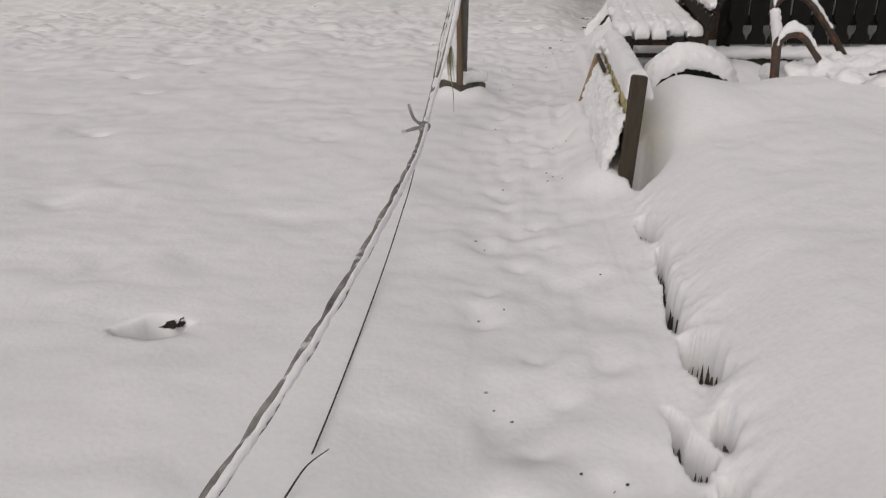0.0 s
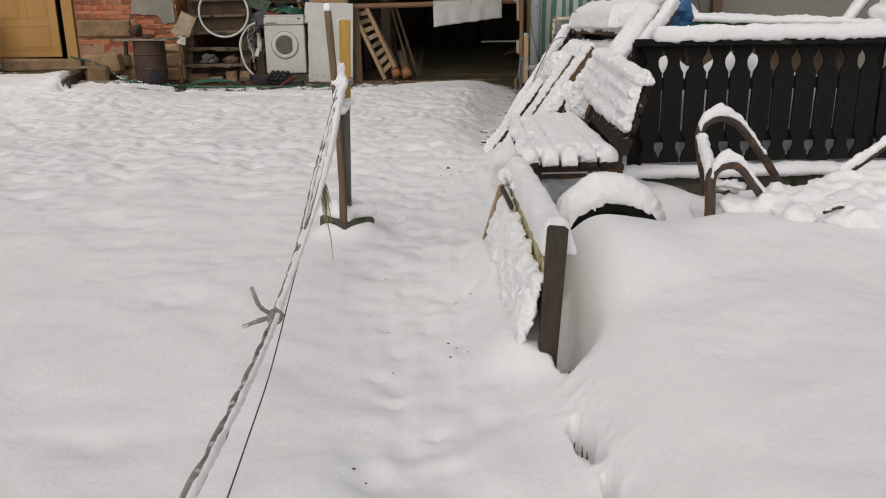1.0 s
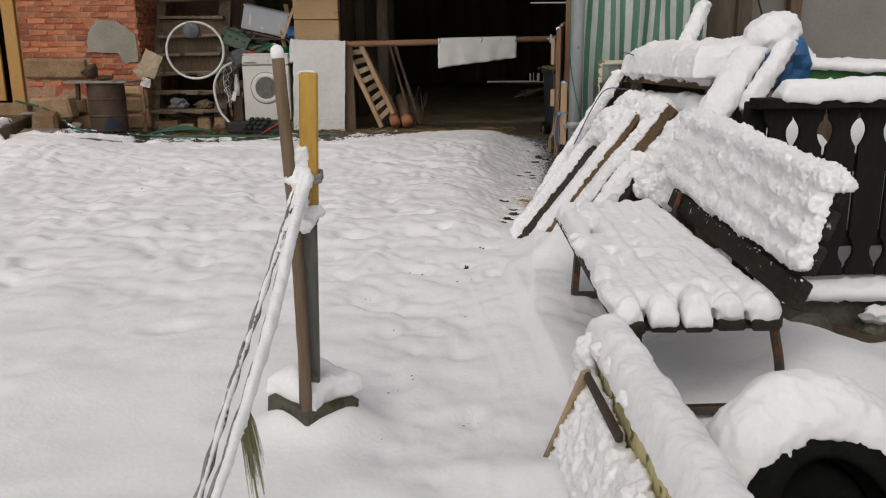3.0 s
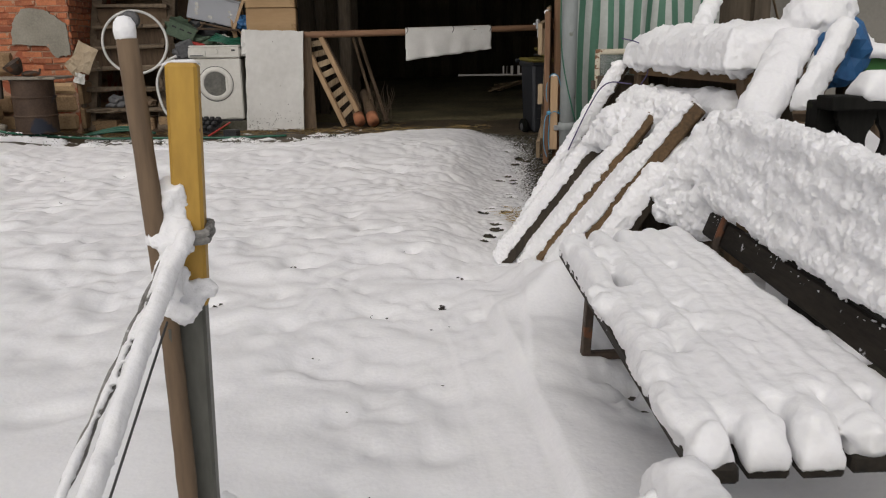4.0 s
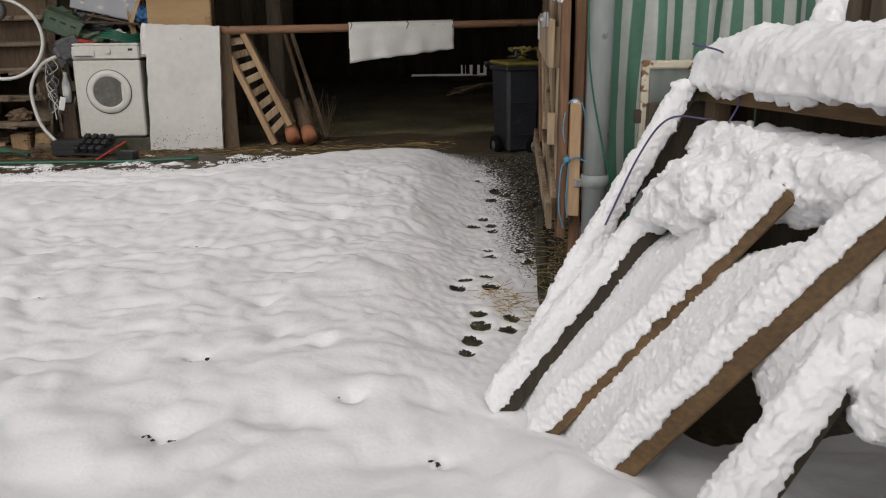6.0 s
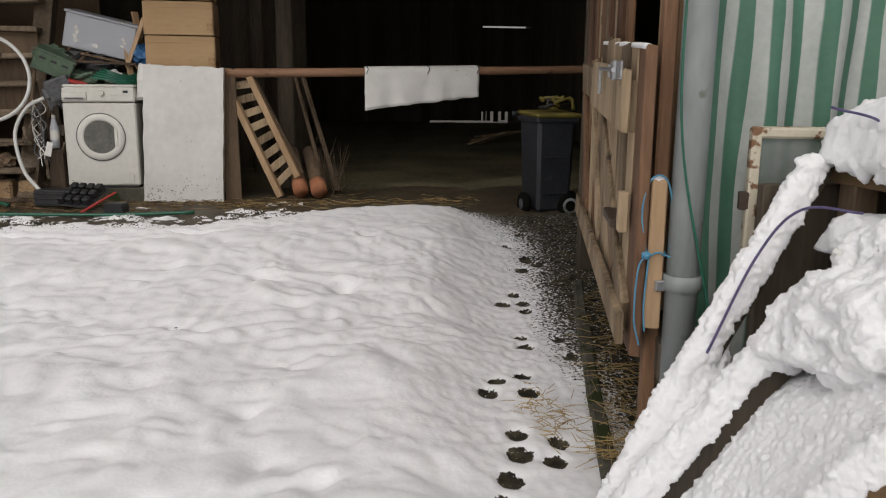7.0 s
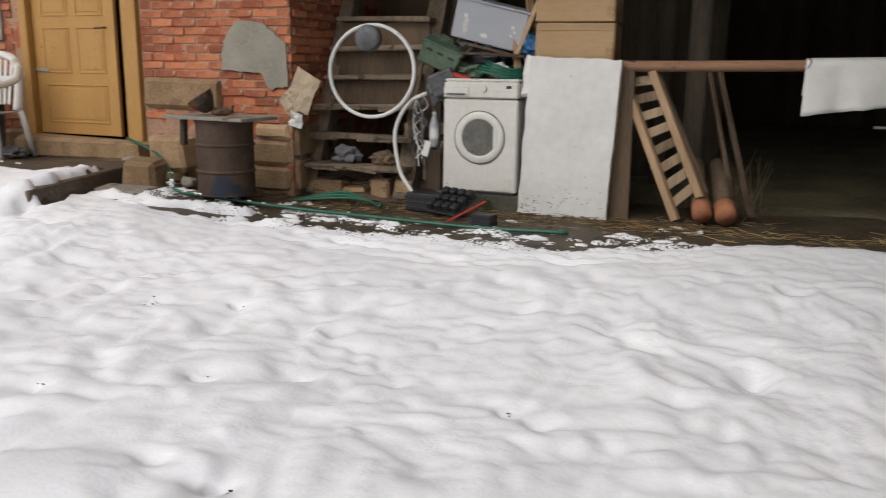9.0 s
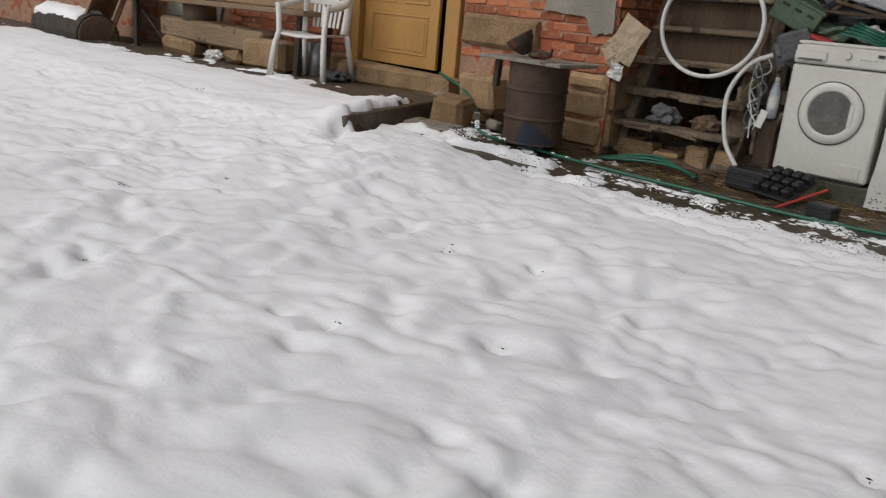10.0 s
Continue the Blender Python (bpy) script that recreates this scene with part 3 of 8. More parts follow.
def strip(x, y):
    """How deep the earth lies under the packed snow beside the shed."""
    kerb = np.interp(y, KERB_Y, KERB_X)
    return 0.05 * sstep(1.25, 1.5, x) * (1 - sstep(0.16, 0.34, x - kerb)) * sstep(9.4, 9.9, y) * (1 - sstep(14.1, 14.6, y))


def earth_base(x, y):
    h = 0.10 + 0.24 * sstep(11.8, 15.0, y) + 0.26 * sstep(16.5, 23, y) - 0.35 * sstep(23.15, 23.6, y)
    h = h + (0.20 * sstep(1.34, 1.74, x) + 0.08 * sstep(1.7, 2.3, x)) * (1 - sstep(5.65, 6.2, y)) * sstep(0.5, 2.2, y) * (1 - sstep(3.6, 6.5, x))
    h = h + 0.05 * sstep(1.47, 1.52, x) * sstep(6.6, 6.9, y) * (1 - sstep(8.7, 9.0, y))
    h = h + (0.06 * sstep(12.6, 13.6, y) + 0.14 * sstep(13.2, 14.1, y)) * (1 - sstep(-4.06 - 1.5 * (1 - sstep(13.3, 13.9, y)), -3.98 + 0.5 * (1 - sstep(13.3, 13.9, y)), x + (y - 14.4) * 0.28 + 0.06 * fbm(x * 7, y * 7, 18, 2))) * (1 - 0.5 * sstep(14.8, 15.2, y))
    h = h - strip(x, y)
    h = h - 0.22 * crack(x, y, -0.003)
    return h + 0.012 * fbm(x * 4, y * 4, 3)


# The camera's eye at 9.5 s; scaling about it keeps that view.
EYE_X, EYE_Y, EYE_Z, NEARER = 0.974, 9.488, 1.372, 0.90
HOUSE_FIT = Matrix.Translation((EYE_X, EYE_Y, EYE_Z)) @ Matrix.Scale(NEARER, 4) @ Matrix.Translation((-EYE_X, -EYE_Y, -EYE_Z))


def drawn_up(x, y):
    """The ground before the brick house, scaled about the camera's eye to fit its view."""
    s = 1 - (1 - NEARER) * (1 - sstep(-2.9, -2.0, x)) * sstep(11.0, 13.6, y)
    return s, EYE_X + (x - EYE_X) / s, EYE_Y + (y - EYE_Y) / s


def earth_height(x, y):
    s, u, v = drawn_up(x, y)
    return EYE_Z + s * (earth_base(u, v) - EYE_Z)


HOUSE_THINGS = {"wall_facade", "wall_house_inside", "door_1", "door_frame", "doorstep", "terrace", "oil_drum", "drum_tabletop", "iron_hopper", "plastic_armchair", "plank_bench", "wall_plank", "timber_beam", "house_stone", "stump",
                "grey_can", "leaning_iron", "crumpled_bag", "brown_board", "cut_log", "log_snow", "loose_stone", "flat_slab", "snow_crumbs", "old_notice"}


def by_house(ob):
    """Scales a thing of the brick house about the camera's eye to fit its view."""
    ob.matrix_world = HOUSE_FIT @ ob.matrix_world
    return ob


DENTS = [(0.255, 8.976, 0.05), (1.02, 8.74, 0.045), (1.21, 9.70, 0.045), (0.606, 9.60, 0.06), (-0.265, 11.12, 0.055), (-0.81, 11.78, 0.045), (-1.64, 12.5, 0.045), (-1.19, 12.58, 0.03),
         (-4.9, 13.25, 0.05), (-0.06, 3.79, 0.04), (-1.56, 11.41, 0.04), (-0.46, 11.94, 0.035), (0.395, 11.92, 0.03), (-1.4, 6.9, 0.04), (-3.2, 12.3, 0.04),
         (-1.24, 5.86, 0.045), (-1.73, 7.43, 0.04), (0.64, 10.23, 0.05), (-2.58, 11.16, 0.045), (-1.32, 11.46, 0.045), (-3.54, 11.86, 0.04), (1.46, 9.33, 0.04), (1.30, 8.83, 0.025)]
HOOVES = [(2.12, 12.40), (2.22, 12.57), (2.24, 12.41), (2.22, 12.26), (2.10, 11.84), (2.09, 11.69), (1.98, 11.28), (1.97, 11.09), (1.80, 11.12), (1.86, 11.24), (2.49, 13.12), (2.52, 13.78), (2.28, 11.79), (2.27, 11.52),
          (1.83, 10.69), (1.81, 10.54), (1.97, 10.63), (1.92, 10.48), (2.37, 13.02), (2.44, 13.22), (2.70, 14.15), (2.36, 13.50), (1.69, 10.22), (1.74, 10.36)]
steps_rnd = random.Random(17)
OLD_STEPS = [(steps_rnd.uniform(-5.5, 1.5), steps_rnd.uniform(7.6, 14.2), steps_rnd.uniform(0, 3.14), steps_rnd.uniform(0.07, 0.16), steps_rnd.uniform(0.013, 0.038)) for _ in range(270)]
OLD_STEPS += [(steps_rnd.uniform(-2.5, 0.4), steps_rnd.uniform(3.0, 7.8), steps_rnd.uniform(0, 3.14), steps_rnd.uniform(0.10, 0.2), steps_rnd.uniform(0.010, 0.026)) for _ in range(34)]
PRINTS = [(1.05 + 0.16 * (-1) ** k + 0.05 * math.sin(k * 2.3), 2.6 + 0.27 * k) for k in range(24)]


RIM_X, RIM_Y = [-9, -6, -4.3, -4.1, -3, -2.2, -1.2, -0.3, 0.7, 1.3, 2.5], [14.55, 14.68, 14.62, 14.9, 14.62, 14.42, 14.12, 14.15, 14.4, 14.7, 14.8]


def hoof(x, y, hx, hy):
    """A hoof print, 0 to 1."""
    s = 0.75 + 0.4 * ((hx * 7.3 + hy * 3.1) % 1)
    return np.exp(-(((x - hx) / (0.048 * s)) ** 2 + ((y - hy) / (0.055 * s)) ** 2) ** 2)


def bare(x, y):
    """Where mud shows through the snow: along the kerb by the shed and in the prints, 0 to 1."""
    out = x * 0.0
    rim = np.interp(x, RIM_X, RIM_Y)
    rim_dirt = np.clip(0.50 + 0.9 * fbm(x * 5, y * 9, 91, 3), 0, 0.95) * np.exp(-((y - rim - 0.12) / 0.30) ** 2) * (x > -4.2) * (x < 2.2)
    near = (x > 1.2) & (x < 3.6) & (y > 9.6) & (y < 15.2)
    x, y = x[near], y[near]
    edge, kerb = np.interp(y, SHELF_Y, SHELF_X), np.interp(y, KERB_Y, KERB_X)
    w = (x - edge) / (kerb - edge) + 0.10 * fbm(x * 4, y * 4, 47, 3)
    w0 = np.interp(y, [10.0, 10.8, 11.6, 12.4, 13.4, 14.2, 14.7], [1.0, 0.85, 0.50, 0.34, 0.22, -0.05, -0.5])
    b = 0.95 * sstep(w0, w0 + 0.68, w)
    for hx, hy in HOOVES:
        b = np.maximum(b, np.clip(3.0 * (hoof(x, y, hx, hy) - 0.30), 0, 1.1))
    out[near] = b
    return np.maximum(out, rim_dirt)


def snow_base(x, y):
    far = sstep(6.5, 9.5, y)
    wx, wy = x + 0.10 * fbm(x * 2, y * 2, 14, 2), y + 0.16 * fbm(x * 2, y * 2, 15, 2)
    billow = np.sqrt(fbm(wx * 2.5, wy * 2.1, 5, 2) ** 2 + 0.012)
    small = np.sqrt(fbm(wx * 5.2, wy * 4.5, 6, 2) ** 2 + 0.015)
    calm = 1 - 0.55 * sstep(12.8, 14.2, y)
    t = 0.105 + 0.018 * fbm(x * 1.1, y * 1.1, 8, 2) + far * calm * (0.046 * (billow - 0.33) + 0.036 * (small - 0.33) + 0.010 * (np.sqrt(fbm(wx * 9.5, wy * 7.5, 13, 2) ** 2 + 0.01) - 0.25)) + (1 - far) * (0.014 * fbm(wx * 3.0, wy * 2.2, 9, 2) + 0.003 * fbm(x * 13, y * 11, 10, 2))
    trod = sstep(12.6, 13.4, y) * (1 - sstep(-2.2, -1.2, x)) + 0.35 * sstep(9.0, 10.5, y)
    t = t + trod * (0.014 * (np.abs(fbm(wx * 6.5, wy * 6.5, 81, 3)) - 0.2) + 0.008 * fbm(x * 19, y * 19, 82, 2)) * (1 - sstep(16, 18, y))
    uneven = calm * (1 + 0.5 * fbm(x * 14, y * 14, 16, 1))
    for k, (fx, fy, a, r, dp) in enumerate(OLD_STEPS):
        near = (abs(x - fx) < r * 2.5) & (abs(y - fy) < r * 2.5)
        if not near.any():
            continue
        ox, oy = x[near] - fx, y[near] - fy
        u, v = ox * math.cos(a) + oy * math.sin(a), oy * math.cos(a) - ox * math.sin(a)
        d = (u / (r * 0.62)) ** 2 + (v / r) ** 2
        t[near] = t[near] - 0.85 * dp * uneven[near] * np.exp(-d * 1.1) + dp * 0.08 * np.exp(-((d - 2.2) / 0.9) ** 2)
    # the trodden line along the rope
    path = np.exp(-((x - 1.05) / 0.34) ** 2) * (1 - sstep(8.0, 9.2, y))
    t = t - path * (0.035 + 0.02 * fbm(x * 6, y * 6, 12, 2))
    t = t - path * 0.008 * fbm(x * 22, y * 2.2, 17, 2)
    for px, py in PRINTS:
        t = t - 0.016 * np.exp(-(((x - px) / 0.045) ** 2 + ((y - py) / 0.075) ** 2) ** 2) * (1 - sstep(7.6, 8.6, y))
    for k in range(36):
        hx, hy = 0.98 + 0.11 * math.sin(k * 5.1), 2.7 + 0.2 * k
        t = t - 0.018 * np.exp(-((x - hx) ** 2 + (y - hy) ** 2) / 0.0009)
    # the cleft beside the raised bed
    cx = np.interp(y, [2.7, 3.3, 3.7, 4.1, 4.6, 5.05], [1.39, 1.41, 1.44, 1.43, 1.45, 1.45])
    by = sstep(2.4, 3.0, y) * (1 - sstep(4.8, 5.2, y))
    t = t - (0.05 + np.maximum(t, 0)) * crack(x, y, 0.005)
    t = t + by * (0.011 * fbm(x * 17, y * 17, 24, 2) + 0.010 * fbm(x * 42, y * 42, 28, 2)) * np.exp(-((x - cx - 0.035) / 0.06) ** 2)
    t = t - by * 0.018 * np.exp(-((x - cx) / 0.045) ** 2)
    # deep, soft snow on the bed
    bed = sstep(1.42, 1.8, x) * (1 - sstep(5.7, 6.2, y))
    t = t + bed * (0.06 + 0.02 * fbm(x * 2, y * 2, 31, 2))
    t = t + 0.10 * np.exp(-((x - 1.75) / 0.22) ** 2) * sstep(5.0, 5.5, y) * (1 - sstep(5.7, 6.3, y))
    heap = np.exp(-(((x - 2.95) / 0.5) ** 2 + ((y - 5.75) / 0.32) ** 2))
    t = t + heap * (0.13 + 0.10 * fbm(x * 5, y * 5, 33, 2))
    t = t + 0.16 * np.exp(-(((x - 2.35) / 0.30) ** 2 + ((y - 6.9) / 0.55) ** 2)) * sstep(6.0, 6.4, y)
    # wedge of snow thrown up against the board
    t = t + 0.05 * np.exp(-((x - 1.50) / 0.10) ** 2) * sstep(5.1, 5.5, y) * (1 - sstep(6.4, 6.9, y))
    t = t + 0.085 * np.exp(-((x - 1.33 - 0.03 * fbm(x * 5, y * 5, 39, 2)) / 0.085) ** 2) * sstep(5.0, 5.3, y) * (1 - sstep(6.35, 6.65, y))
    t = t + 0.045 * np.exp(-((x - 1.36) ** 2 + (y - 5.08) ** 2) / 0.008)
    t = t - 0.42 * np.exp(-((x - 1.53) / 0.048) ** 2 - ((y - 5.12) / 0.10) ** 2)
    t = t + 0.02 * np.exp(-((x - 1.47) / 0.16) ** 2) * sstep(7.0, 7.4, y) * (1 - sstep(8.6, 9.0, y))
    # a low buried edge running towards the feet of the beams
    ex = 1.59 + 0.155 * (y - 8.35) + 0.012 * fbm(x * 5, y * 5, 38, 2)
    t = t + 0.026 * sstep(-0.012, 0.018, x - ex) * (1 - sstep(0.22, 0.4, x - ex)) * sstep(7.7, 8.2, y) * (1 - sstep(9.0, 9.35, y))
    # snow banked up over the feet of the leaning beams
    t = t + 0.125 * np.exp(-((x - 1.76 - 0.06 * fbm(x * 4, y * 4, 37, 1)) / 0.13) ** 2) * sstep(8.35, 8.7, y) * (1 - sstep(9.65, 9.95, y))
    # bare ground in the lee of the fence
    t = t - 0.15 * sstep(7.30, 7.62, y + 0.10 * fbm(x * 5, y * 5, 36, 2)) * (1 - sstep(7.8, 7.85, y)) * sstep(2.5, 2.75, x) * (1 - sstep(5, 5.5, x))
    # a small drift round the yellow post
    t = t + 0.07 * np.exp(-(((x - 0.68) / 0.17) ** 2 + ((y - 6.86) / 0.17) ** 2) ** 2)
    # bare patches under the bench
    t = t - 0.16 * np.exp(-(((x - 1.92) / 0.16) ** 2 + ((y - 7.75) / 0.25) ** 2)) * (0.75 + 0.6 * fbm(x * 14, y * 14, 35, 2))
    # thin trampled snow along the shed, down to the kerb
    edge, kerb = np.interp(y, SHELF_Y, SHELF_X), np.interp(y, KERB_Y, KERB_X)
    thin = 0.030 - 0.014 * sstep(10.6, 13.0, y) + 0.007 * fbm(x * 9, y * 8, 41, 3) + 0.006 * fbm(x * 30, y * 24, 43, 2) - 0.06 * sstep(14.2, 14.7, y) - 0.08 * sstep(0.20, 0.45, x - kerb)
    wob = x - edge + 0.10 * fbm(x * 2.2, y * 2.2, 42, 2)
    side = sstep(-0.16, 0.30, wob) * sstep(8.9, 9.7, y)
    t = t + 0.012 * np.exp(-((x - edge + 0.22) / 0.16) ** 2) * sstep(9.8, 10.6, y) * (1 - sstep(14, 14.8, y))
    t = t * (1 - side) + thin * side + strip(x, y)
    for hx, hy in HOOVES:
        near = (abs(x - hx) < 0.2) & (abs(y - hy) < 0.2)
        if near.any():
            t[near] = t[near] - 0.020 * hoof(x[near], y[near], hx, hy)
    for hx, hy, r in DENTS:
        d = ((x - hx) / r) ** 2 + ((y - hy) / (r * 0.8)) ** 2
        t = t - 0.030 * np.exp(-d / 3.0) - 0.12 * np.exp(-(d * 2.2) ** 2) * (0.5 + 0.9 * fbm(x * 30, y * 30, 51, 1))
    t = t * (1 - 0.6 * sstep(13.5, 13.95, y) * (1 - sstep(-4.2, -3.9, x)) * (1 - sstep(16, 18, y)))
    # the terrace's broken edge stays bare
    brink = x + (y - 14.4) * 0.28 + 0.10 * fbm(x * 6, y * 6, 19, 2)
    t = t - 0.12 * np.exp(-((brink + 4.0) / 0.07) ** 2) * sstep(13.5, 13.8, y) * (1 - sstep(15.2, 15.5, y))
    # the ragged rim before the barn and on the terrace
    rim = np.interp(x, RIM_X, RIM_Y)
    wide = 1 - sstep(-0.9, 0.2, x)
    rag = (0.10 + 0.16 * wide) * fbm(x * 2.0, y * 4.0, 61, 2) + (0.10 + 0.16 * wide) * fbm(x * 5.5, y * 11, 62, 3)
    t = t * (1 - 0.5 * sstep(-1.3, -0.1, y - rim))
    out = sstep(-0.22, 0.20, y - rim + rag) * (1 - sstep(23.3, 23.8, y))
    t = t * (1 - out) - 0.09 * out
    isle = 0.09 * (fbm(x * 2.6, y * 8.5, 66, 4) - 0.06) + 0.05 * fbm(x * 11, y * 16, 68, 2) - 0.03 * sstep(0.2, 0.7, y - rim)
    t = np.where((y > rim - 0.1) & (y < rim + 0.75) & (x > -4.15) & (x < 0.9), np.maximum(t, np.clip(isle, -0.09, 0.016)), t)
    t = t - 0.10 * sstep(-0.65, -0.3, y - rim) * np.clip(fbm(x * 2.0, y * 7.0, 63, 3) + 0.06, 0, 1) * (1 - sstep(0.2, 0.9, x)) * sstep(-4.2, -3.6, x) * 1.6 * (1 - sstep(20, 22, y))
    t = t + trod * 0.006 * np.clip(fbm(x * 27, y * 27, 83, 2), 0, 1) * (1 - sstep(16, 18, y))
    near_rim = np.exp(-((y - rim - 0.1) / 0.5) ** 2) * (1 - sstep(0.8, 1.4, x)) * sstep(-4.4, -4.0, x)
    return t + near_rim * (0.016 * fbm(x * 15, y * 22, 71, 2) + 0.010 * fbm(x * 34, y * 40, 72, 1))


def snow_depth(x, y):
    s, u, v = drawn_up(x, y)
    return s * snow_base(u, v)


XS = spaced((-2000, 490), (-40, 4), (-14, 0.25), (-9, 0.06), (-4.6, 0.03), (-0.6, 0.022), (1.28, 0.008), (1.50, 0.010), (2.6, 0.03), (4.5, 0.08), (6, 0.5), (14, 6), (40, 490), (2000, 0))
YS = spaced((-2000, 490), (-40, 5), (-5, 0.5), (1.5, 0.06), (2.6, 0.010), (5.1, 0.025), (9.0, 0.024), (10.1, 0.014), (13.2, 0.022), (15.6, 0.25), (24, 3), (60, 480), (2000, 0))
EX = spaced((-2000, 490), (-40, 4), (-14, 0.3), (-6, 0.08), (1.28, 0.008), (1.52, 0.08), (4.5, 0.3), (14, 6), (40, 490), (2000, 0))
EY = spaced((-2000, 490), (-40, 5), (-5, 0.5), (1.5, 0.08), (2.6, 0.012), (5.1, 0.08), (16, 0.15), (24, 3), (60, 480), (2000, 0))
tagged(sheet("ground", EX, EY, earth_height, EARTH), "wet dark earth with mud and bits of straw", "ground", kind="structure")
yard_snow = sheet("snow_cover", XS, YS, lambda x, y: earth_height(x, y) + snow_depth(x, y), YARD_SNOW)
yard_snow.data.attributes.new("bare", "FLOAT", "POINT").data.foreach_set("value", bare(*drawn_up(*np.meshgrid(XS, YS))[1:]).ravel())
tagged(yard_snow, "lumpy fresh snow with old footprints lying over the yard", "snow", kind="structure")


def top(x, y):
    """Height of the snow or the bare earth at a place."""
    a, b = np.array([[x]]), np.array([[y]])
    return float((earth_height(a, b) + np.maximum(snow_depth(a, b), 0))[0, 0])


# ---- the brick house and the barn ----
def wall(name, pieces, material, label, category="wall"):
    """One wall from boxes given as x0, x1, y0, y1, z0, z1."""
    bm = bmesh.new()
    for x0, x1, y0, y1, z0, z1 in pieces:
        box(bm, x1 - x0, y1 - y0, z1 - z0, Matrix.Translation(((x0 + x1) / 2, (y0 + y1) / 2, (z0 + z1) / 2)))
    return solid(name, bm, material, label, category, kind="structure")


facade = wall("wall_facade", [(-16, -5.70, 15.62, 16.0, 0, 5.2), (-4.27, -2.67, 15.62, 16.0, 0, 5.2), (-5.70, -4.27, 15.62, 16.0, 0, 0.60), (-5.70, -4.27, 15.62, 16.0, 2.75, 5.2), (-3.05, -2.67, 16.0, 18.6, 0, 5.2)],
              MORTAR, "old brick house wall with crumbling mortar and patches of plaster")
wall("wall_storage", [(-2.67, 0.85, 17.6, 17.75, 0, 4.4)], BARNDARK, "dark board wall at the back of the barn store")
wall("wall_barn_side", [(4.7, 4.9, 13.0, 23.4, 0, 4.6)], BARNDARK, "dark board side wall of the barn")
wall("wall_house_inside", [(-5.9, -4.1, 17.0, 17.1, 0.5, 3.0), (-6.0, -5.9, 16.0, 17.1, 0.5, 3.0), (-4.1, -4.0, 16.0, 17.1, 0.5, 3.0)], BARNDARK, "dark inner walls of the hallway behind the door")
wall("ceiling", [(-15, 5.0, 15.75, 23.6, 4.4, 4.55)], BARNDARK, "dark boarded ceiling under the barn roof", "ceiling")
bm = bmesh.new()
# unseen eaves, set forward and low to shade the store and house front
for x0, x1, y0, z0 in ((-15.5, -2.6, 14.8, 3.9), (-2.6, 5.3, 14.15, 3.25)):
    for p, q in (((0, y0, z0), (0, 19.5, 7.2)), ((0, 24.2, 4.35), (0, 19.5, 7.2))):
        box(bm, x1 - x0, (Vector(q) - Vector(p)).length, 0.14, along(p, q) @ Matrix.Translation(((x0 + x1) / 2, 0, 0)))
solid("roof", bm, ROOFT, "tiled barn roof, its unseen eaves set low to shade the fronts", "roof", kind="structure")

# the far gate of the barn, of upright boards with gaps that let daylight through
back = thing("wall_barn_back", "dark back gate of upright boards with chinks of daylight", "wall", 0, 23.0, 0, kind="structure")
rnd = random.Random(4)
x = -2.7
while x < 4.8:
    w = rnd.uniform(0.16, 0.22)
    z0 = 0.55
    if 2.7 < x < 4.6:
        z0 = 0.655 if x < 3.75 else 0.82
    hi = 2.335 if 3.7 < x < 4.7 else None
    for a, b in (((z0, hi - 0.015), (hi + 0.015, 4.5)) if hi else ((z0, 4.5),)):
        part("board", boxed(w - (0.0 if rnd.random() > 0.05 else 0.006), 0.03, b - a, pose(x + w / 2, rnd.uniform(-0.004, 0.004), (a + b) / 2), 0.003), BARNDARK, back)
    x += w
for bx, bw, up in ((3.745, 0.09, 0), (3.885, 0.05, 0), (3.96, 0.07, 0.0), (4.10, 0.09, -0.02), (4.235, 0.07, 0.01), (4.36, 0.06, -0.04), (4.55, 0.34, -0.10)):
    part("gap_lath", boxed(bw, 0.02, 0.30, pose(bx, 0.05, 0.80 + up), 0.002), BARNDARK, back)
part("rail", boxed(7.4, 0.06, 0.14, pose(1.0, -0.05, 1.5), 0.006), BARNDARK, back)
part("rail", boxed(7.4, 0.06, 0.14, pose(1.0, -0.05, 3.2), 0.006), BARNDARK, back)

for px, py in ((0.695, 16.1), (0.33, 17.2), (-2.5, 17.0)):
    solid("barn_post", boxed(0.15, 0.15, 4.2, pose(px, py, 2.3, 0, 0, 8), 0.015, 0.006, 3), BARNDARK, "dark upright timber post of the barn", "post", group="barn posts", kind="structure")

solid("barn_floor", sheet_bm(-2.6, 4.7, 15.3, 22.95, 0.2, lambda x, y: earth_height(x, y) + 0.02 - 0.05 * (1 - sstep(15.4, 16.3, y + 0.3 * fbm(x * 2, y * 2, 95, 2)))), BARNFLOOR, "trodden dirt floor of the barn", "floor", kind="structure", smooth=True)

# bricks of the house wall
BRICKS = []
for k in range(4):
    bm = boxed(0.232, 0.05, 0.062, None, 0.006, 0.003, 70 + k)
    BRICKS.append(mesh_of("brick", bm, BRICK))
HALF = mesh_of("brick", boxed(0.112, 0.05, 0.062, None, 0.006, 0.003, 80), BRICK)
rnd = random.Random(9)


def in_block(x, z):
    return -4.28 < x < -3.36 and 0.97 < z < 1.30


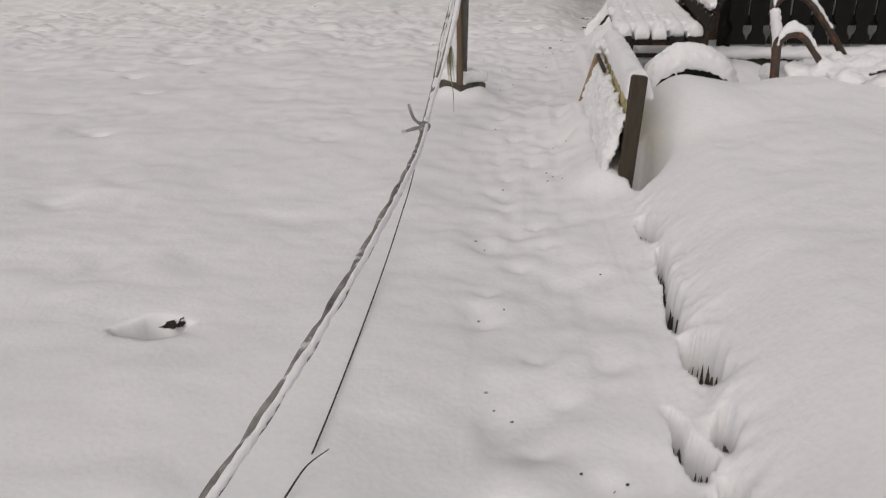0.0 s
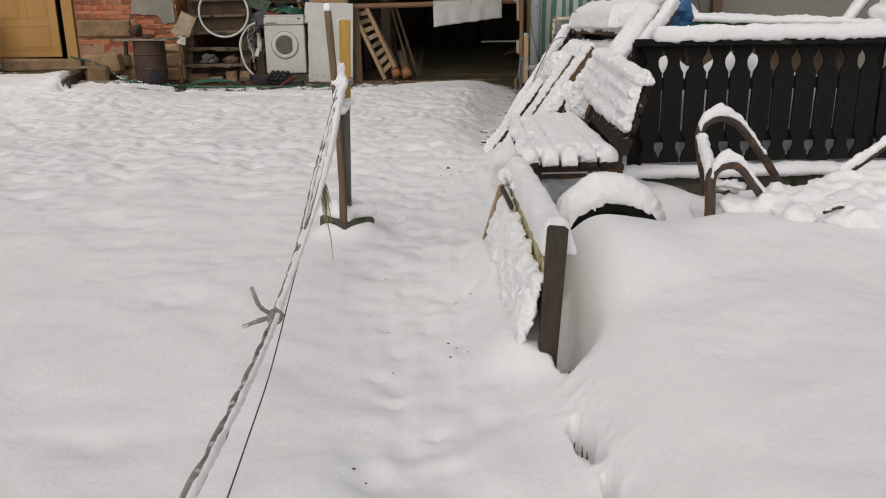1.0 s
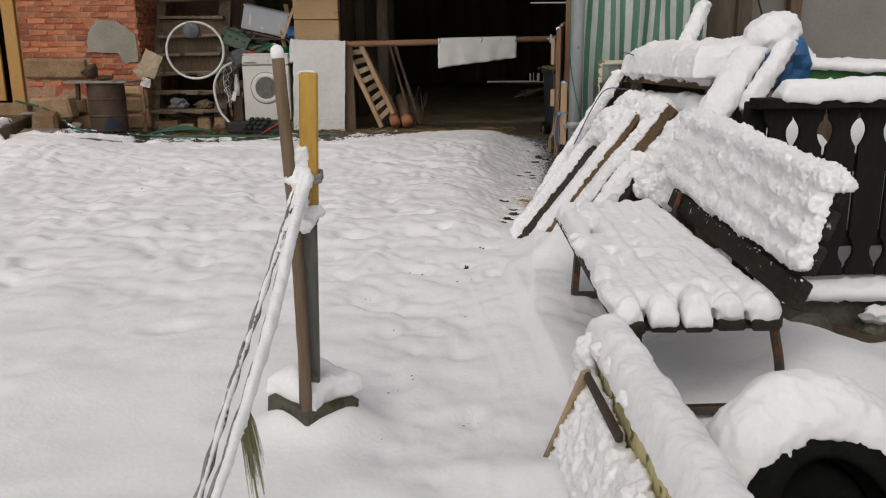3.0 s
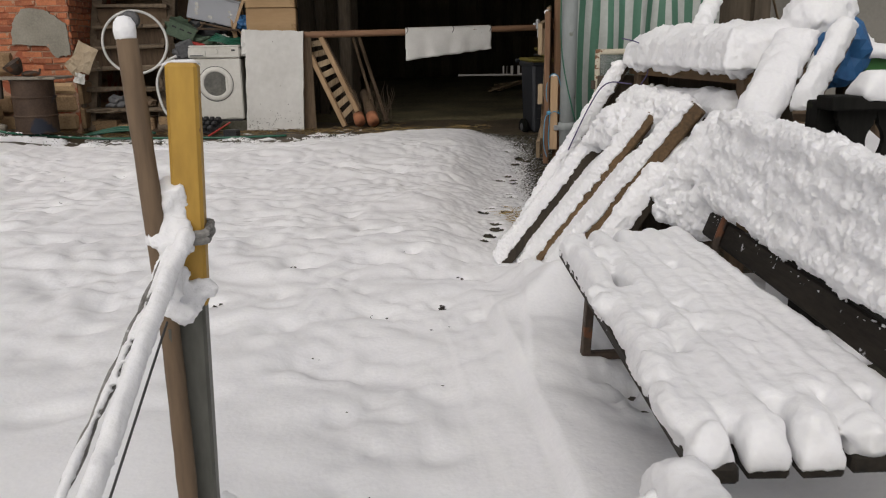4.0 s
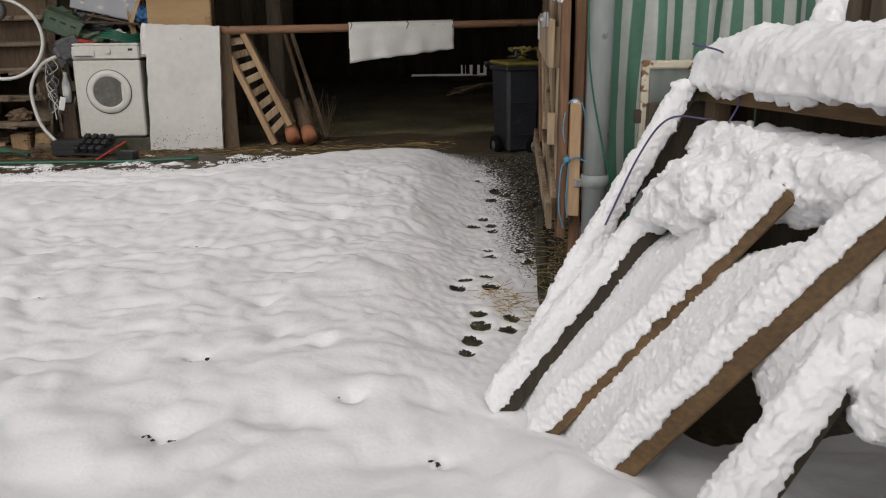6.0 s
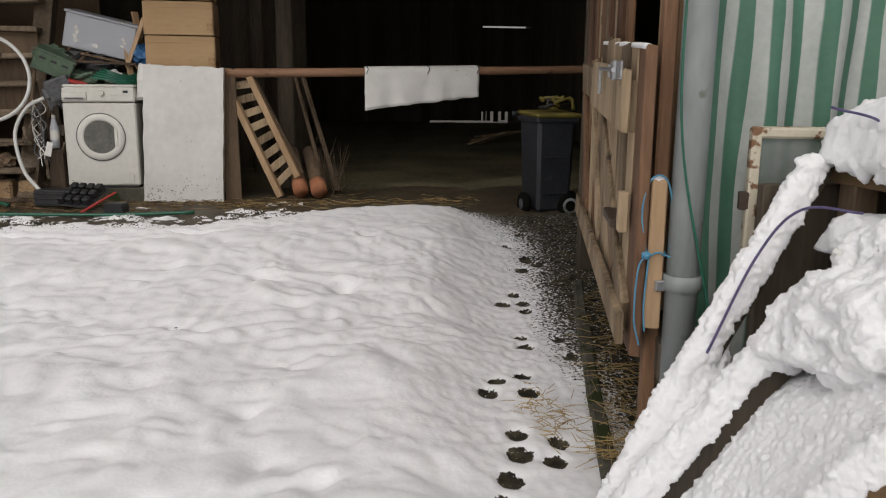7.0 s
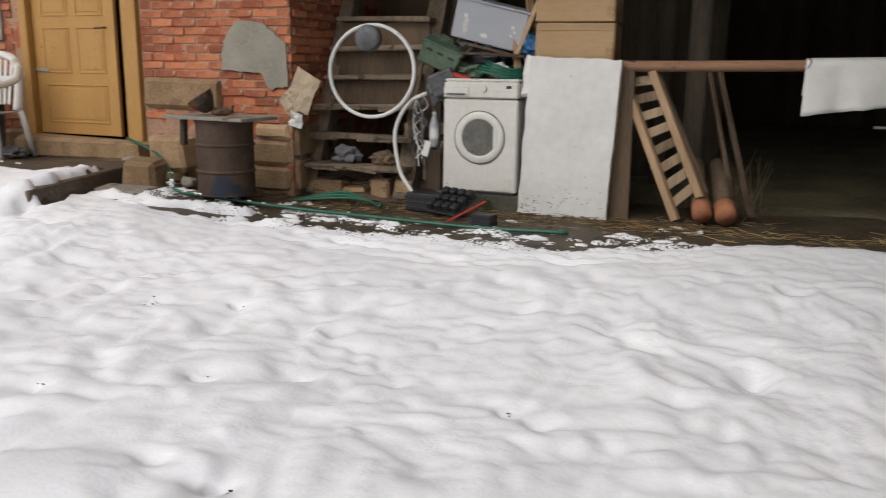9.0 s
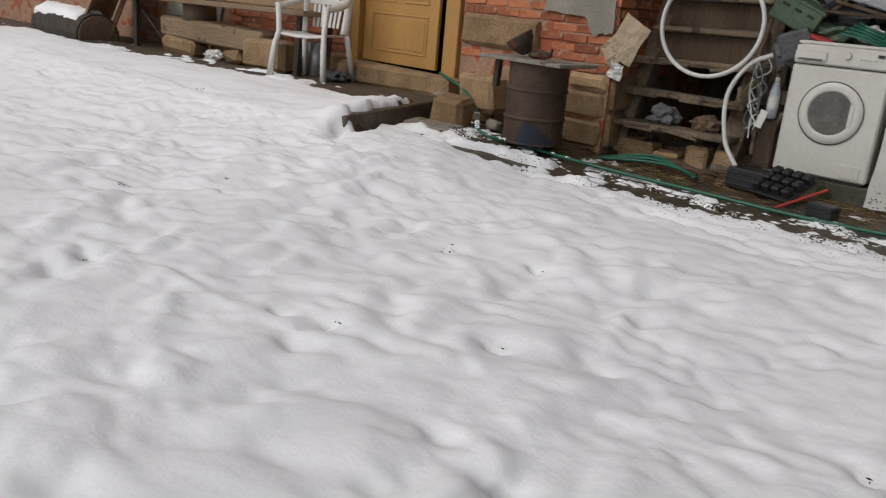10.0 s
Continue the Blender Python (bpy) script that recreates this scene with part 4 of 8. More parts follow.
def brick_field(x0, x1, z0, z1, keep):
    row, z = 0, z0
    while z < z1:
        x = x0 + (0.06 if row % 2 else 0.118)
        half_first = row % 2
        if half_first:
            cells = [(x0 + 0.056, HALF)]
            x = x0 + 0.124 + 0.116
        else:
            cells = []
            x = x0 + 0.116
        while x + 0.116 <= x1 + 0.02:
            cells.append((x, rnd.choice(BRICKS)))
            x += 0.244
        if x1 - (x - 0.122) > 0.1:
            cells.append((x - 0.122 + 0.058, HALF))
        for cx, me in cells:
            if keep(cx, z):
                b = new("brick", me)
                b.parent = facade
                b.matrix_basis = pose(cx + rnd.uniform(-0.004, 0.004), 15.632 + rnd.uniform(-0.008, 0.010), z + rnd.uniform(-0.003, 0.003), rnd.uniform(-1.5, 1.5), rnd.uniform(-1.2, 1.2), rnd.uniform(-1.2, 1.2) + 180 * rnd.randrange(2))
        z += 0.0765
        row += 1


def stones(x0, x1, z0, z1, n, seed):
    """A course of squared sandstones."""
    r = random.Random(seed)
    cuts = sorted([x0, x1] + [x0 + (x1 - x0) * (i + r.uniform(-0.2, 0.2)) / n for i in range(1, n)])
    for a, b in zip(cuts, cuts[1:]):
        part("stone", boxed(b - a - 0.02, 0.10, z1 - z0 - 0.02, pose((a + b) / 2, 15.625 + r.uniform(-0.01, 0.01), (z0 + z1) / 2, r.uniform(-2, 2), r.uniform(-2.5, 2.5), 0), 0.030, 0.013, seed + int(a * 10)), STONE, facade)


stones(-4.25, -3.38, 1.00, 1.285, 1, 1)
stones(-4.25, -2.68, 0.30, 0.52, 4, 2)
stones(-4.25, -2.68, 0.52, 0.76, 4, 3)
stones(-3.05, -2.68, 0.76, 0.90, 1, 5)
stones(-9.4, -5.75, 0.45, 0.75, 9, 6)


def patch(name, rim, y, thick, material, parent, label, seed):
    """A flat, ragged-edged scab of plaster from a rough outline of x, z pairs."""
    bm = bmesh.new()
    pts = []
    r = random.Random(seed)
    for (ax, az), (bx, bz) in zip(rim, rim[1:] + rim[:1]):
        for k in range(6):
            t = k / 6
            pts.append((ax + (bx - ax) * t + r.uniform(-0.012, 0.012), az + (bz - az) * t + r.uniform(-0.012, 0.012)))
    f = bm.faces.new([bm.verts.new((px, y, pz)) for px, pz in pts])
    ex = bmesh.ops.extrude_face_region(bm, geom=[f])
    bmesh.ops.translate(bm, vec=(0, thick, 0), verts=[v for v in ex["geom"] if isinstance(v, bmesh.types.BMVert)])
    bmesh.ops.recalc_face_normals(bm, faces=bm.faces)
    return part(name, bm, material, parent, label)


patch("plaster", [(-3.36, 1.36), (-3.34, 1.62), (-3.2, 1.80), (-2.9, 1.76), (-2.70, 1.60), (-2.69, 1.24), (-2.86, 1.20), (-2.98, 1.36)], 15.582, 0.05, PLASTER, facade, "grey scab of plaster", 3)
patch("plaster", [(-9.2, 0.75), (-9.2, 2.5), (-7.9, 2.5), (-7.9, 1.5), (-8.1, 0.75)], 15.585, 0.05, PLASTER, facade, "grey scab of plaster", 4)
patch("plaster", [(-7.4, 1.55), (-7.5, 2.5), (-5.95, 2.5), (-5.95, 1.62), (-6.6, 1.48)], 15.585, 0.05, PLASTER, facade, "grey scab of plaster", 5)

# yellow panelled door, a hand's width ajar
door = thing("door_1", "ochre-painted panelled wooden door standing slightly ajar", "door", -5.60, 15.66, 0.72, -3, kind="structure")
part("leaf", boxed(1.06, 0.04, 2.0, pose(0.53, 0, 1.0), 0.004), OCHRE, door)
for x0, z0, w, h in ((0.14, 0.12, 0.78, 0.36), (0.14, 0.60, 0.33, 0.42), (0.59, 0.60, 0.33, 0.42), (0.14, 1.14, 0.33, 0.70), (0.59, 1.14, 0.33, 0.70)):
    bm = bmesh.new()
    for a, b, c, d in ((w + 0.03, 0.014, 0, h / 2), (w + 0.03, 0.014, 0, -h / 2), (0.014, h, w / 2, 0), (0.014, h, -w / 2, 0)):
        box(bm, a, 0.012, b, pose(x0 + w / 2 + c, -0.022, z0 + h / 2 + d), 0.004)
    box(bm, w - 0.06, 0.008, h - 0.06, pose(x0 + w / 2, -0.021, z0 + h / 2), 0.003)
    part("panel", bm, OCHRE, door)
bm = boxed(0.20, 0.012, 0.03, pose(0.08, -0.028, 0.62), 0.003)
box(bm, 0.035, 0.014, 0.16, pose(-0.03, -0.028, 0.62), 0.003)
part("hinge", bm, GALV, door, "grey steel strap hinge")
part("handle", tubed([(0.97, -0.03, 1.02), (0.97, -0.07, 1.02), (0.87, -0.075, 1.015)], 0.009), STEEL, door)
frm = thing("door_frame", "ochre-painted timber door frame", "door frame", kind="structure")
part("jamb", boxed(0.17, 0.12, 2.15, pose(-4.365, 15.63, 1.76), 0.006), OCHRE, frm)
part("jamb", boxed(0.10, 0.12, 2.15, pose(-5.66, 15.63, 1.76), 0.006), OCHRE, frm)
part("lintel", boxed(1.45, 0.12, 0.12, pose(-5.0, 15.63, 2.83), 0.006), OCHRE, frm)
solid("doorstep", boxed(1.5, 0.30, 0.20, pose(-4.95, 15.52, 0.60), 0.035, 0.016, 2), STONE, "worn wet stone step under the ochre door", "step", kind="structure")
bm = bmesh.new()
low = [bm.verts.new(p) for p in ((-10.6, 13.9, 0.1), (-3.86, 13.82, 0.1), (-4.25, 15.62, 0.1), (-10.6, 15.62, 0.1))]
high = [bm.verts.new((v.co.x, v.co.y, 0.47 if v.co.y < 15 else 0.51)) for v in low]
bm.faces.new(high)
bm.faces.new(list(reversed(low)))
for k in range(4):
    bm.faces.new((low[k], low[(k + 1) % 4], high[(k + 1) % 4], high[k]))
bmesh.ops.bevel(bm, geom=list(bm.edges), offset=0.02, segments=2, affect="EDGES", profile=0.5)
solid("terrace", bm, MUDDY, "wet concrete terrace slab, partly under snow", "terrace", kind="structure")
brick_field(-4.25, -2.66, 0.94, 2.55, lambda x, z: not in_block(x, z))
SIDE_Y, row, z = 15.66, 0, 0.94
while z < 2.6:
    y = SIDE_Y + (0.06 if row % 2 else 0.122)
    while y < 16.6:
        b = new("brick", rnd.choice(BRICKS))
        b.parent = facade
        b.matrix_basis = pose(-2.677 + rnd.uniform(-0.010, 0.006), y + rnd.uniform(-0.006, 0.006), z + rnd.uniform(-0.004, 0.004), rnd.uniform(-1.5, 1.5), rnd.uniform(-1.5, 1.5), 90 + rnd.uniform(-1.5, 1.5))
        y += 0.244
    z += 0.0765
    row += 1
for z0, z1, y0, y1 in ((0.30, 0.60, 15.64, 16.05), (0.30, 0.60, 16.07, 16.6), (0.61, 0.90, 15.64, 16.3), (0.61, 0.90, 16.32, 16.7)):
    part("stone", boxed(0.10, y1 - y0, z1 - z0 - 0.01, pose(-2.675, (y0 + y1) / 2, (z0 + z1) / 2, 1, 1, 0), 0.03, 0.012, int(y0 * 30)), STONE, facade)
brick_field(-7.9, -5.75, 0.80, 2.4, lambda x, z: rnd.random() > 0.06)

# ---- the shed beside the way ----
A, B = Vector((2.035, 10.15)), Vector((2.70, 12.98))
along_wall = (B - A).normalized()
ANG = math.degrees(math.atan2(along_wall.y, along_wall.x))


def gate_pose(u, z, out=0.0, tilt=0.0):
    """On the shed's long side: u metres from its front corner, out towards the yard."""
    p = A + along_wall * u + Vector((-along_wall.y, along_wall.x)) * out
    return Matrix.Translation((p.x, p.y, z)) @ Matrix.Rotation(radians(ANG), 4, "Z") @ Matrix.Rotation(radians(tilt), 4, "Y")


shed = thing("wall_shed", "red-brown upright boards of the shed with gaps between them", "wall", kind="structure")
rnd = random.Random(12)
u = 0.80
while u < 2.86:
    w = rnd.uniform(0.09, 0.16)
    part("board", boxed(w - 0.010, 0.024, 2.28, gate_pose(u + w / 2, 1.76, -0.05 + rnd.uniform(-0.012, 0.008)), 0.003, 0.001, int(u * 100)), REDWOOD if rnd.random() > 0.25 else GREYWOOD, shed)
    u += w
for u, w, z0, z1, out, m in ((0.52, 0.36, 0.62, 2.9, -0.16, NEWWOOD), (2.84, 0.10, 0.6, 2.9, -0.12, REDWOOD)):
    part("stud", boxed(w, 0.06, z1 - z0, gate_pose(u, (z0 + z1) / 2, out), 0.005, 0.002, 4), m, shed)
part("corner_post", boxed(0.040, 0.06, 2.85, pose(2.128, 10.235, 1.45, 0, 0, -12), 0.006, 0.002, 8), REDWOOD, shed)
part("sill", boxed(2.9, 0.12, 0.12, gate_pose(1.45, 0.60, -0.14), 0.01, 0.004, 9), BARNDARK, shed)
foot = thing("shed_foundation", "dark rubble foundation under the shed boards", "foundation", kind="structure")
rnd = random.Random(5)
u = 0.0
while u < 3.0:
    w = rnd.uniform(0.16, 0.36)
    for z0, z1 in ((0.05, 0.30), (0.30, 0.55)):
        part("stone", boxed(w - 0.015, 0.16, z1 - z0 - 0.012, gate_pose(u + w / 2 + rnd.uniform(-0.05, 0.05), (z0 + z1) / 2, -0.30 + rnd.uniform(-0.03, 0.02)), 0.03, 0.014, int(u * 50 + z0 * 20)), CONCRETE, foot)
    u += w
wall("wall_shed_inside", [(3.35, 3.45, 10.3, 13.1, 0, 2.9), (2.75, 4.9, 13.0, 13.1, 0, 4.4), (2.30, 3.4, 10.36, 10.44, 0, 2.9)], BARNDARK, "dark boards closing the shed")
# this unseen roof is carried out past the wall to shade the gate
wall("shed_roof", [(1.60, 3.5, 9.85, 13.1, 2.9, 3.0)], BARNDARK, "dark flat shed roof, out of view, overhanging to shade the gate", "roof")

gate = thing("half_gate", "weathered wooden half gate with diagonal braces fixed on the shed", "gate")
rnd = random.Random(14)
for u0, u1, hi in ((0.145, 0.28, 1.505), (0.285, 0.55, 1.515), (0.555, 0.77, 1.53), (0.775, 1.04, 1.55), (1.045, 1.30, 1.57)):
    part("board", boxed(u1 - u0, 0.022, hi - 0.70, gate_pose((u0 + u1) / 2, (hi + 0.70) / 2, rnd.uniform(-0.004, 0.002)), 0.003, 0.002, int(u0 * 90)), GREYWOOD, gate)
part("end_board", boxed(0.155, 0.030, 0.88, gate_pose(0.060, 1.055, -0.012), 0.004, 0.002, 5), REDWOOD, gate)
for u0, u1, out in ((1.34, 1.42, -0.004), (1.52, 1.60, -0.006), (1.70, 1.80, -0.004), (1.95, 2.02, -0.006)):
    part("board", boxed(u1 - u0, 0.020, 0.80, gate_pose((u0 + u1) / 2, 1.10, out), 0.003, 0.002, int(u0 * 60)), GREYWOOD if out > -0.005 else REDWOOD, gate)


def brace(u0, z0, u1, z1, w, out):
    a, b = gate_pose(u0, z0, out).translation, gate_pose(u1, z1, out).translation
    d = (b - a)
    m = Matrix.Translation((a + b) / 2) @ Matrix.Rotation(radians(ANG), 4, "Z") @ Matrix.Rotation(-math.atan2(d.z, math.hypot(d.x, d.y)), 4, "Y")
    return boxed(d.length, 0.024, w, m, 0.004, 0.003, int(u0 * 40))


part("top_rail", brace(0.14, 1.325, 2.36, 1.42, 0.150, 0.012), GREYWOOD, gate)
part("face_board", brace(0.13, 1.340, 1.34, 1.390, 0.185, 0.034), GREYWOOD, gate, "pale split board")
part("bottom_rail", brace(-0.01, 0.695, 2.18, 0.745, 0.095, 0.034), GREYWOOD, gate)
part("brace", brace(0.07, 0.71, 1.20, 1.31, 0.120, 0.014), GREYWOOD, gate)
part("brace", brace(0.98, 0.76, 1.62, 1.34, 0.085, 0.012), GREYWOOD, gate)
part("brace", brace(2.18, 0.74, 1.76, 1.34, 0.075, 0.012), REDWOOD, gate)
part("brace", brace(0.45, 0.78, 1.12, 1.28, 0.05, 0.010), REDWOOD, gate)
bm = boxed(0.22, 0.008, 0.055, gate_pose(0.25, 1.430, 0.050), 0.003)
box(bm, 0.09, 0.016, 0.060, gate_pose(0.29, 1.430, 0.058), 0.006)
box(bm, 0.03, 0.012, 0.045, gate_pose(0.48, 1.430, 0.052), 0.003)
latch = part("latch", bm, GALV, gate, "galvanised steel sliding bolt")
part("bolt", tubed([gate_pose(0.16, 1.430, 0.072).translation, gate_pose(0.70, 1.440, 0.066).translation], 0.007), GALV, latch)
part("bolt_arm", boxed(0.026, 0.012, 0.095, gate_pose(0.69, 1.40, 0.066), 0.003), GALV, latch)
part("hook", boxed(0.24, 0.045, 0.030, gate_pose(0.35, 0.965, 0.030), 0.004), STEEL, gate)
part("hook_post", boxed(0.05, 0.03, 0.12, gate_pose(0.12, 1.02, 0.028), 0.004), GREYWOOD, gate)
solid("gate_snow", snow_ridge(bmesh.new(), gate_pose(-0.01, 1.496, 0.0).translation, gate_pose(1.28, 1.560, 0.0).translation, 0.020, 0.003, 4), SNOW_CLING, "thin snow on the top edge of the half gate", "snow", kind="stuff")

stake = thing("gate_stake", "short pale sawn stake tied to the shed corner with blue twine", "stake", 2.090, 10.150, 0.70)
part("post", boxed(0.044, 0.042, 0.43, pose(0, 0, 0.215, 0, 0, -10), 0.004, 0.002, 6), NEWWOOD, stake)
loop = [(0.032 * math.cos(t), 0.031 * math.sin(t), 0.22 + 0.008 * math.sin(3 * t)) for t in (2 * math.pi * k / 14 for k in range(14))]
part("twine", tubed(loop, 0.0028, 6, True), TWINE, stake, "blue baler twine")
for pts in ([(-0.03, -0.02, 0.22), (-0.05, -0.02, 0.34), (-0.03, -0.02, 0.43), (0.012, -0.022, 0.436), (0.035, -0.024, 0.36), (0.034, -0.026, 0.23)], [(-0.034, -0.03, 0.22), (-0.058, -0.035, 0.18), (-0.064, -0.04, 0.04), (-0.045, -0.04, -0.04)], [(-0.028, -0.032, 0.21), (-0.036, -0.036, 0.08), (-0.03, -0.036, 0.0)], [(0.02, -0.03, 0.22), (0.05, -0.04, 0.205), (0.065, -0.04, 0.19)]):
    part("twine", tubed(curve_pts(pts), 0.0026, 6), TWINE, stake, "blue baler twine")
part("knot", blob(bmesh.new(), (-0.036, -0.032, 0.22), 0.014, 0.013, 0.012, 4, 0.4, 2), TWINE, stake)
solid("stake_snow", blob(bmesh.new(), (2.090, 10.150, 1.132), 0.021, 0.02, 0.008, 3, 0.2, 2), SNOW_CLING, "dab of snow on the short stake", "snow", kind="stuff")

pipe = thing("downpipe", "grey zinc downpipe with a joint collar at the shed corner", "downpipe", 2.168, 10.125, 0.15)
part("tube", lathe([(0.046, 0), (0.046, 2.75)], 20, None), PIPE, pipe, smooth=True)
part("collar", lathe([(0.048, 0.665), (0.054, 0.667), (0.056, 0.69), (0.054, 0.71), (0.048, 0.712)], 20, None, True), PIPE, pipe, smooth=True)
part("clip", boxed(0.05, 0.02, 0.03, pose(-0.055, 0, 0.68), 0.003), GALV, pipe)
part("cord", tubed(curve_pts([(-0.07, -0.02, 2.4), (-0.062, -0.045, 1.6), (-0.05, -0.05, 1.1), (0.06, -0.055, 0.62)]), 0.0035, 6), HOSEG, pipe, "thin green cord")

# striped sheet hung on the shed front
bm = bmesh.new()
uvl = bm.loops.layers.uv.new("UVMap")
cols, rows_n = 90, 30
grid = []
for i in range(cols + 1):
    s = i / cols
    col = []
    for j in range(rows_n + 1):
        t = j / rows_n
        z = 2.75 - 2.5 * t
        fold = 0.030 * math.sin(s * 31 + 0.6 * math.sin(t * 5)) * (0.35 + 0.65 * t) + 0.05 * lump((s * 3, t * 2, 0), 1.7, 3) + 0.014 * lump((s * 9, t * 6, 1), 1.5, 5)
        col.append(bm.verts.new((2.225 + s * 0.90 + 0.02 * lump((s * 4, t * 3, 4), 1.5, 6) - 0.03 * t, 10.22 - fold - 0.03 * t + 0.05 * s, z)))
    grid.append(col)
for i in range(cols):
    for j in range(rows_n):
        f = bm.faces.new((grid[i][j + 1], grid[i + 1][j + 1], grid[i + 1][j], grid[i][j]))
        for lp, (a, b) in zip(f.loops, ((i, j + 1), (i + 1, j + 1), (i + 1, j), (i, j))):
            lp[uvl].uv = (a / cols * 0.90 / 0.080, b / rows_n)
sheet_ob = solid("striped_awning_sheet", bm, STRIPE, "green and white striped awning sheet hanging in folds", "sheet", smooth=True)
md = sheet_ob.modifiers.new("thick", "SOLIDIFY")
md.thickness = 0.003

# ---- house behind the fence ----
wall("wall_house", [(3.15, 13, 11.6, 11.9, 0, 5.5)], HOUSE, "grey rendered wall of a neighbouring house")
solid("house_corner_post", boxed(0.10, 0.10, 4.5, pose(4.32, 11.5, 2.2), 0.008, 0.003, 3), OLDWOOD, "dark upright timber on the rendered wall", "post", kind="structure")


# ---- picket fence ----
fence = thing("fence", "dark-stained picket fence of fretted boards with vase-shaped gaps", "fence", 2.48, 7.88, 0)
PITCH, N_SLAT = 0.1435, 21


def half_width(z):
    """Half the width of a fretted board at a height: cut away where two boards form a vase-shaped hole."""
    w = 0.0640 if 0.56 < z < 0.90 else 0.0670
    for c, s in ((1.005, 1), (0.462, -1)):
        d = (z - c) * s
        if -0.065 < d < 0.05:
            w -= 0.031 * max(0.0, math.cos(max(-1.57, min(1.57, d / (0.042 if d > 0 else 0.055) * 1.2)))) ** 0.8
        elif 0.05 <= d < 0.068:
            w -= 0.007
        elif -0.10 < d <= -0.065:
            w -= 0.004
    return w


bm = bmesh.new()
hs = [0.355, 0.385] + [0.385 + 0.012 * k for k in range(1, 16)] + [0.58, 0.64, 0.75, 0.84, 0.885] + [0.90 + 0.012 * k for k in range(0, 16)] + [1.11]
front, backv = [], []
for z in hs:
    w = half_width(z)
    front.append((bm.verts.new((-w, -0.011, z)), bm.verts.new((w, -0.011, z))))
    backv.append((bm.verts.new((-w, 0.011, z)), bm.verts.new((w, 0.011, z))))
for k in range(len(hs) - 1):
    a, b, c, d = front[k], front[k + 1], backv[k], backv[k + 1]
    bm.faces.new((a[0], a[1], b[1], b[0]))
    bm.faces.new((c[1], c[0], d[0], d[1]))
    bm.faces.new((a[1], c[1], d[1], b[1]))
    bm.faces.new((c[0], a[0], b[0], d[0]))
bm.faces.new((front[0][0], backv[0][0], backv[0][1], front[0][1]))
bm.faces.new((front[-1][0], front[-1][1], backv[-1][1], backv[-1][0]))
SLAT = mesh_of("slat", bm, FENCE)
rnd = random.Random(3)
for k in range(N_SLAT):
    s = new("slat", SLAT)
    s.parent = fence
    s.matrix_basis = pose(0.172 - PITCH / 2 + 0.07 - 0.0 + PITCH * (k - 0.5), rnd.uniform(-0.003, 0.003), rnd.uniform(-0.004, 0.004), 0, rnd.uniform(-0.5, 0.5), 0)
part("top_rail", boxed(3.2, 0.10, 0.045, pose(1.58, -0.012, 1.128), 0.005), FENCE, fence)
part("cross_rail", boxed(3.1, 0.03, 0.07, pose(1.58, 0.03, 0.86), 0.004), FENCE, fence)
part("cross_rail", boxed(3.1, 0.03, 0.07, pose(1.58, 0.03, 0.52), 0.004), FENCE, fence)
for px in (0.03, 1.6, 3.15):
    part("post", boxed(0.08, 0.08, 1.0, pose(px, 0.075, 0.63), 0.006), FENCE, fence)
wall("fence_base", [(2.35, 5.7, 7.80, 8.02, 0, 0.285)], CONCRETE, "mossy concrete base wall under the picket fence", "wall")
snow("fence_cap_snow", snow_ridge(bmesh.new(), (2.56, 7.868, 1.148), (5.68, 7.868, 1.150), 0.135, 0.085, 5, 0.03, 0.16), "smooth cap of snow along the fence rail", voxel=0.014, amp=0.014, size=0.09, fine=0.004)
solid("fence_sill_snow", snow_ridge(bmesh.new(), (2.38, 7.84, 0.283), (5.7, 7.84, 0.283), 0.17, 0.06, 7, 0.03, 0.25), SNOW, "snow along the foot of the fence", "snow", kind="stuff")
rnd = random.Random(8)
for k in range(7):
    x = 2.75 + k * 0.36 + rnd.uniform(-0.08, 0.08)
    solid("rubble_stone", blob(bmesh.new(), (x, 7.70 + rnd.uniform(-0.05, 0.03), 0.13), 0.14, 0.09, 0.10, k, 0.5, 2), CONCRETE, "dark mossy stone before the fence base", "stone", group="stones at the fence")
    if k % 2:
        solid("rubble_snow", blob(bmesh.new(), (x, 7.69, 0.225), 0.10, 0.07, 0.045, k + 20, 0.8, 3, 5.0), SNOW, "pat of snow on a dark stone", "snow", kind="stuff")

# things behind the fence, seen over it and through its gaps
bm = beam((3.05, 8.85, 1.22), (4.6, 8.6, 1.15), 0.30, 0.10, 0.02)
solid("green_trough", bm, GREEN, "bright green plastic trough behind the fence", "trough")
solid("trough_snow", snow_ridge(bmesh.new(), (3.0, 8.76, 1.26), (4.6, 8.50, 1.19), 0.20, 0.05, 9), SNOW, "thin snow along the green trough", "snow", kind="stuff")
for k, (x, y, z, r) in enumerate(((2.85, 8.32, 0.98, 0.30), (3.3, 8.30, 1.03, 0.33), (3.75, 8.33, 0.86, 0.30), (4.15, 8.3, 0.80, 0.30), (4.6, 8.3, 0.95, 0.3), (5.1, 8.3, 0.9, 0.33))):
    solid("snow_heap", blob(bmesh.new(), (x, y, z * 0.52), r, 0.15, z * 0.52, k + 3, 0.3, 3), SNOW, "heap of snow over stored things behind the fence", "snow", kind="stuff")
solid("trough_stand", boxed(1.2, 0.25, 1.0, pose(3.8, 8.85, 0.66), 0.01), OLDWOOD, "dark wooden stand carrying the green trough", "stand")
solid("blue_sheet", blob(bmesh.new(), (2.98, 8.72, 1.28), 0.13, 0.12, 0.15, 6, 0.35, 3), BLUE, "crumpled blue plastic sheet half under snow", "sheet")
lat = thing("lattice", "broken grey wooden lattice leaning on the rendered wall", "lattice", 3.7, 11.5, 0)
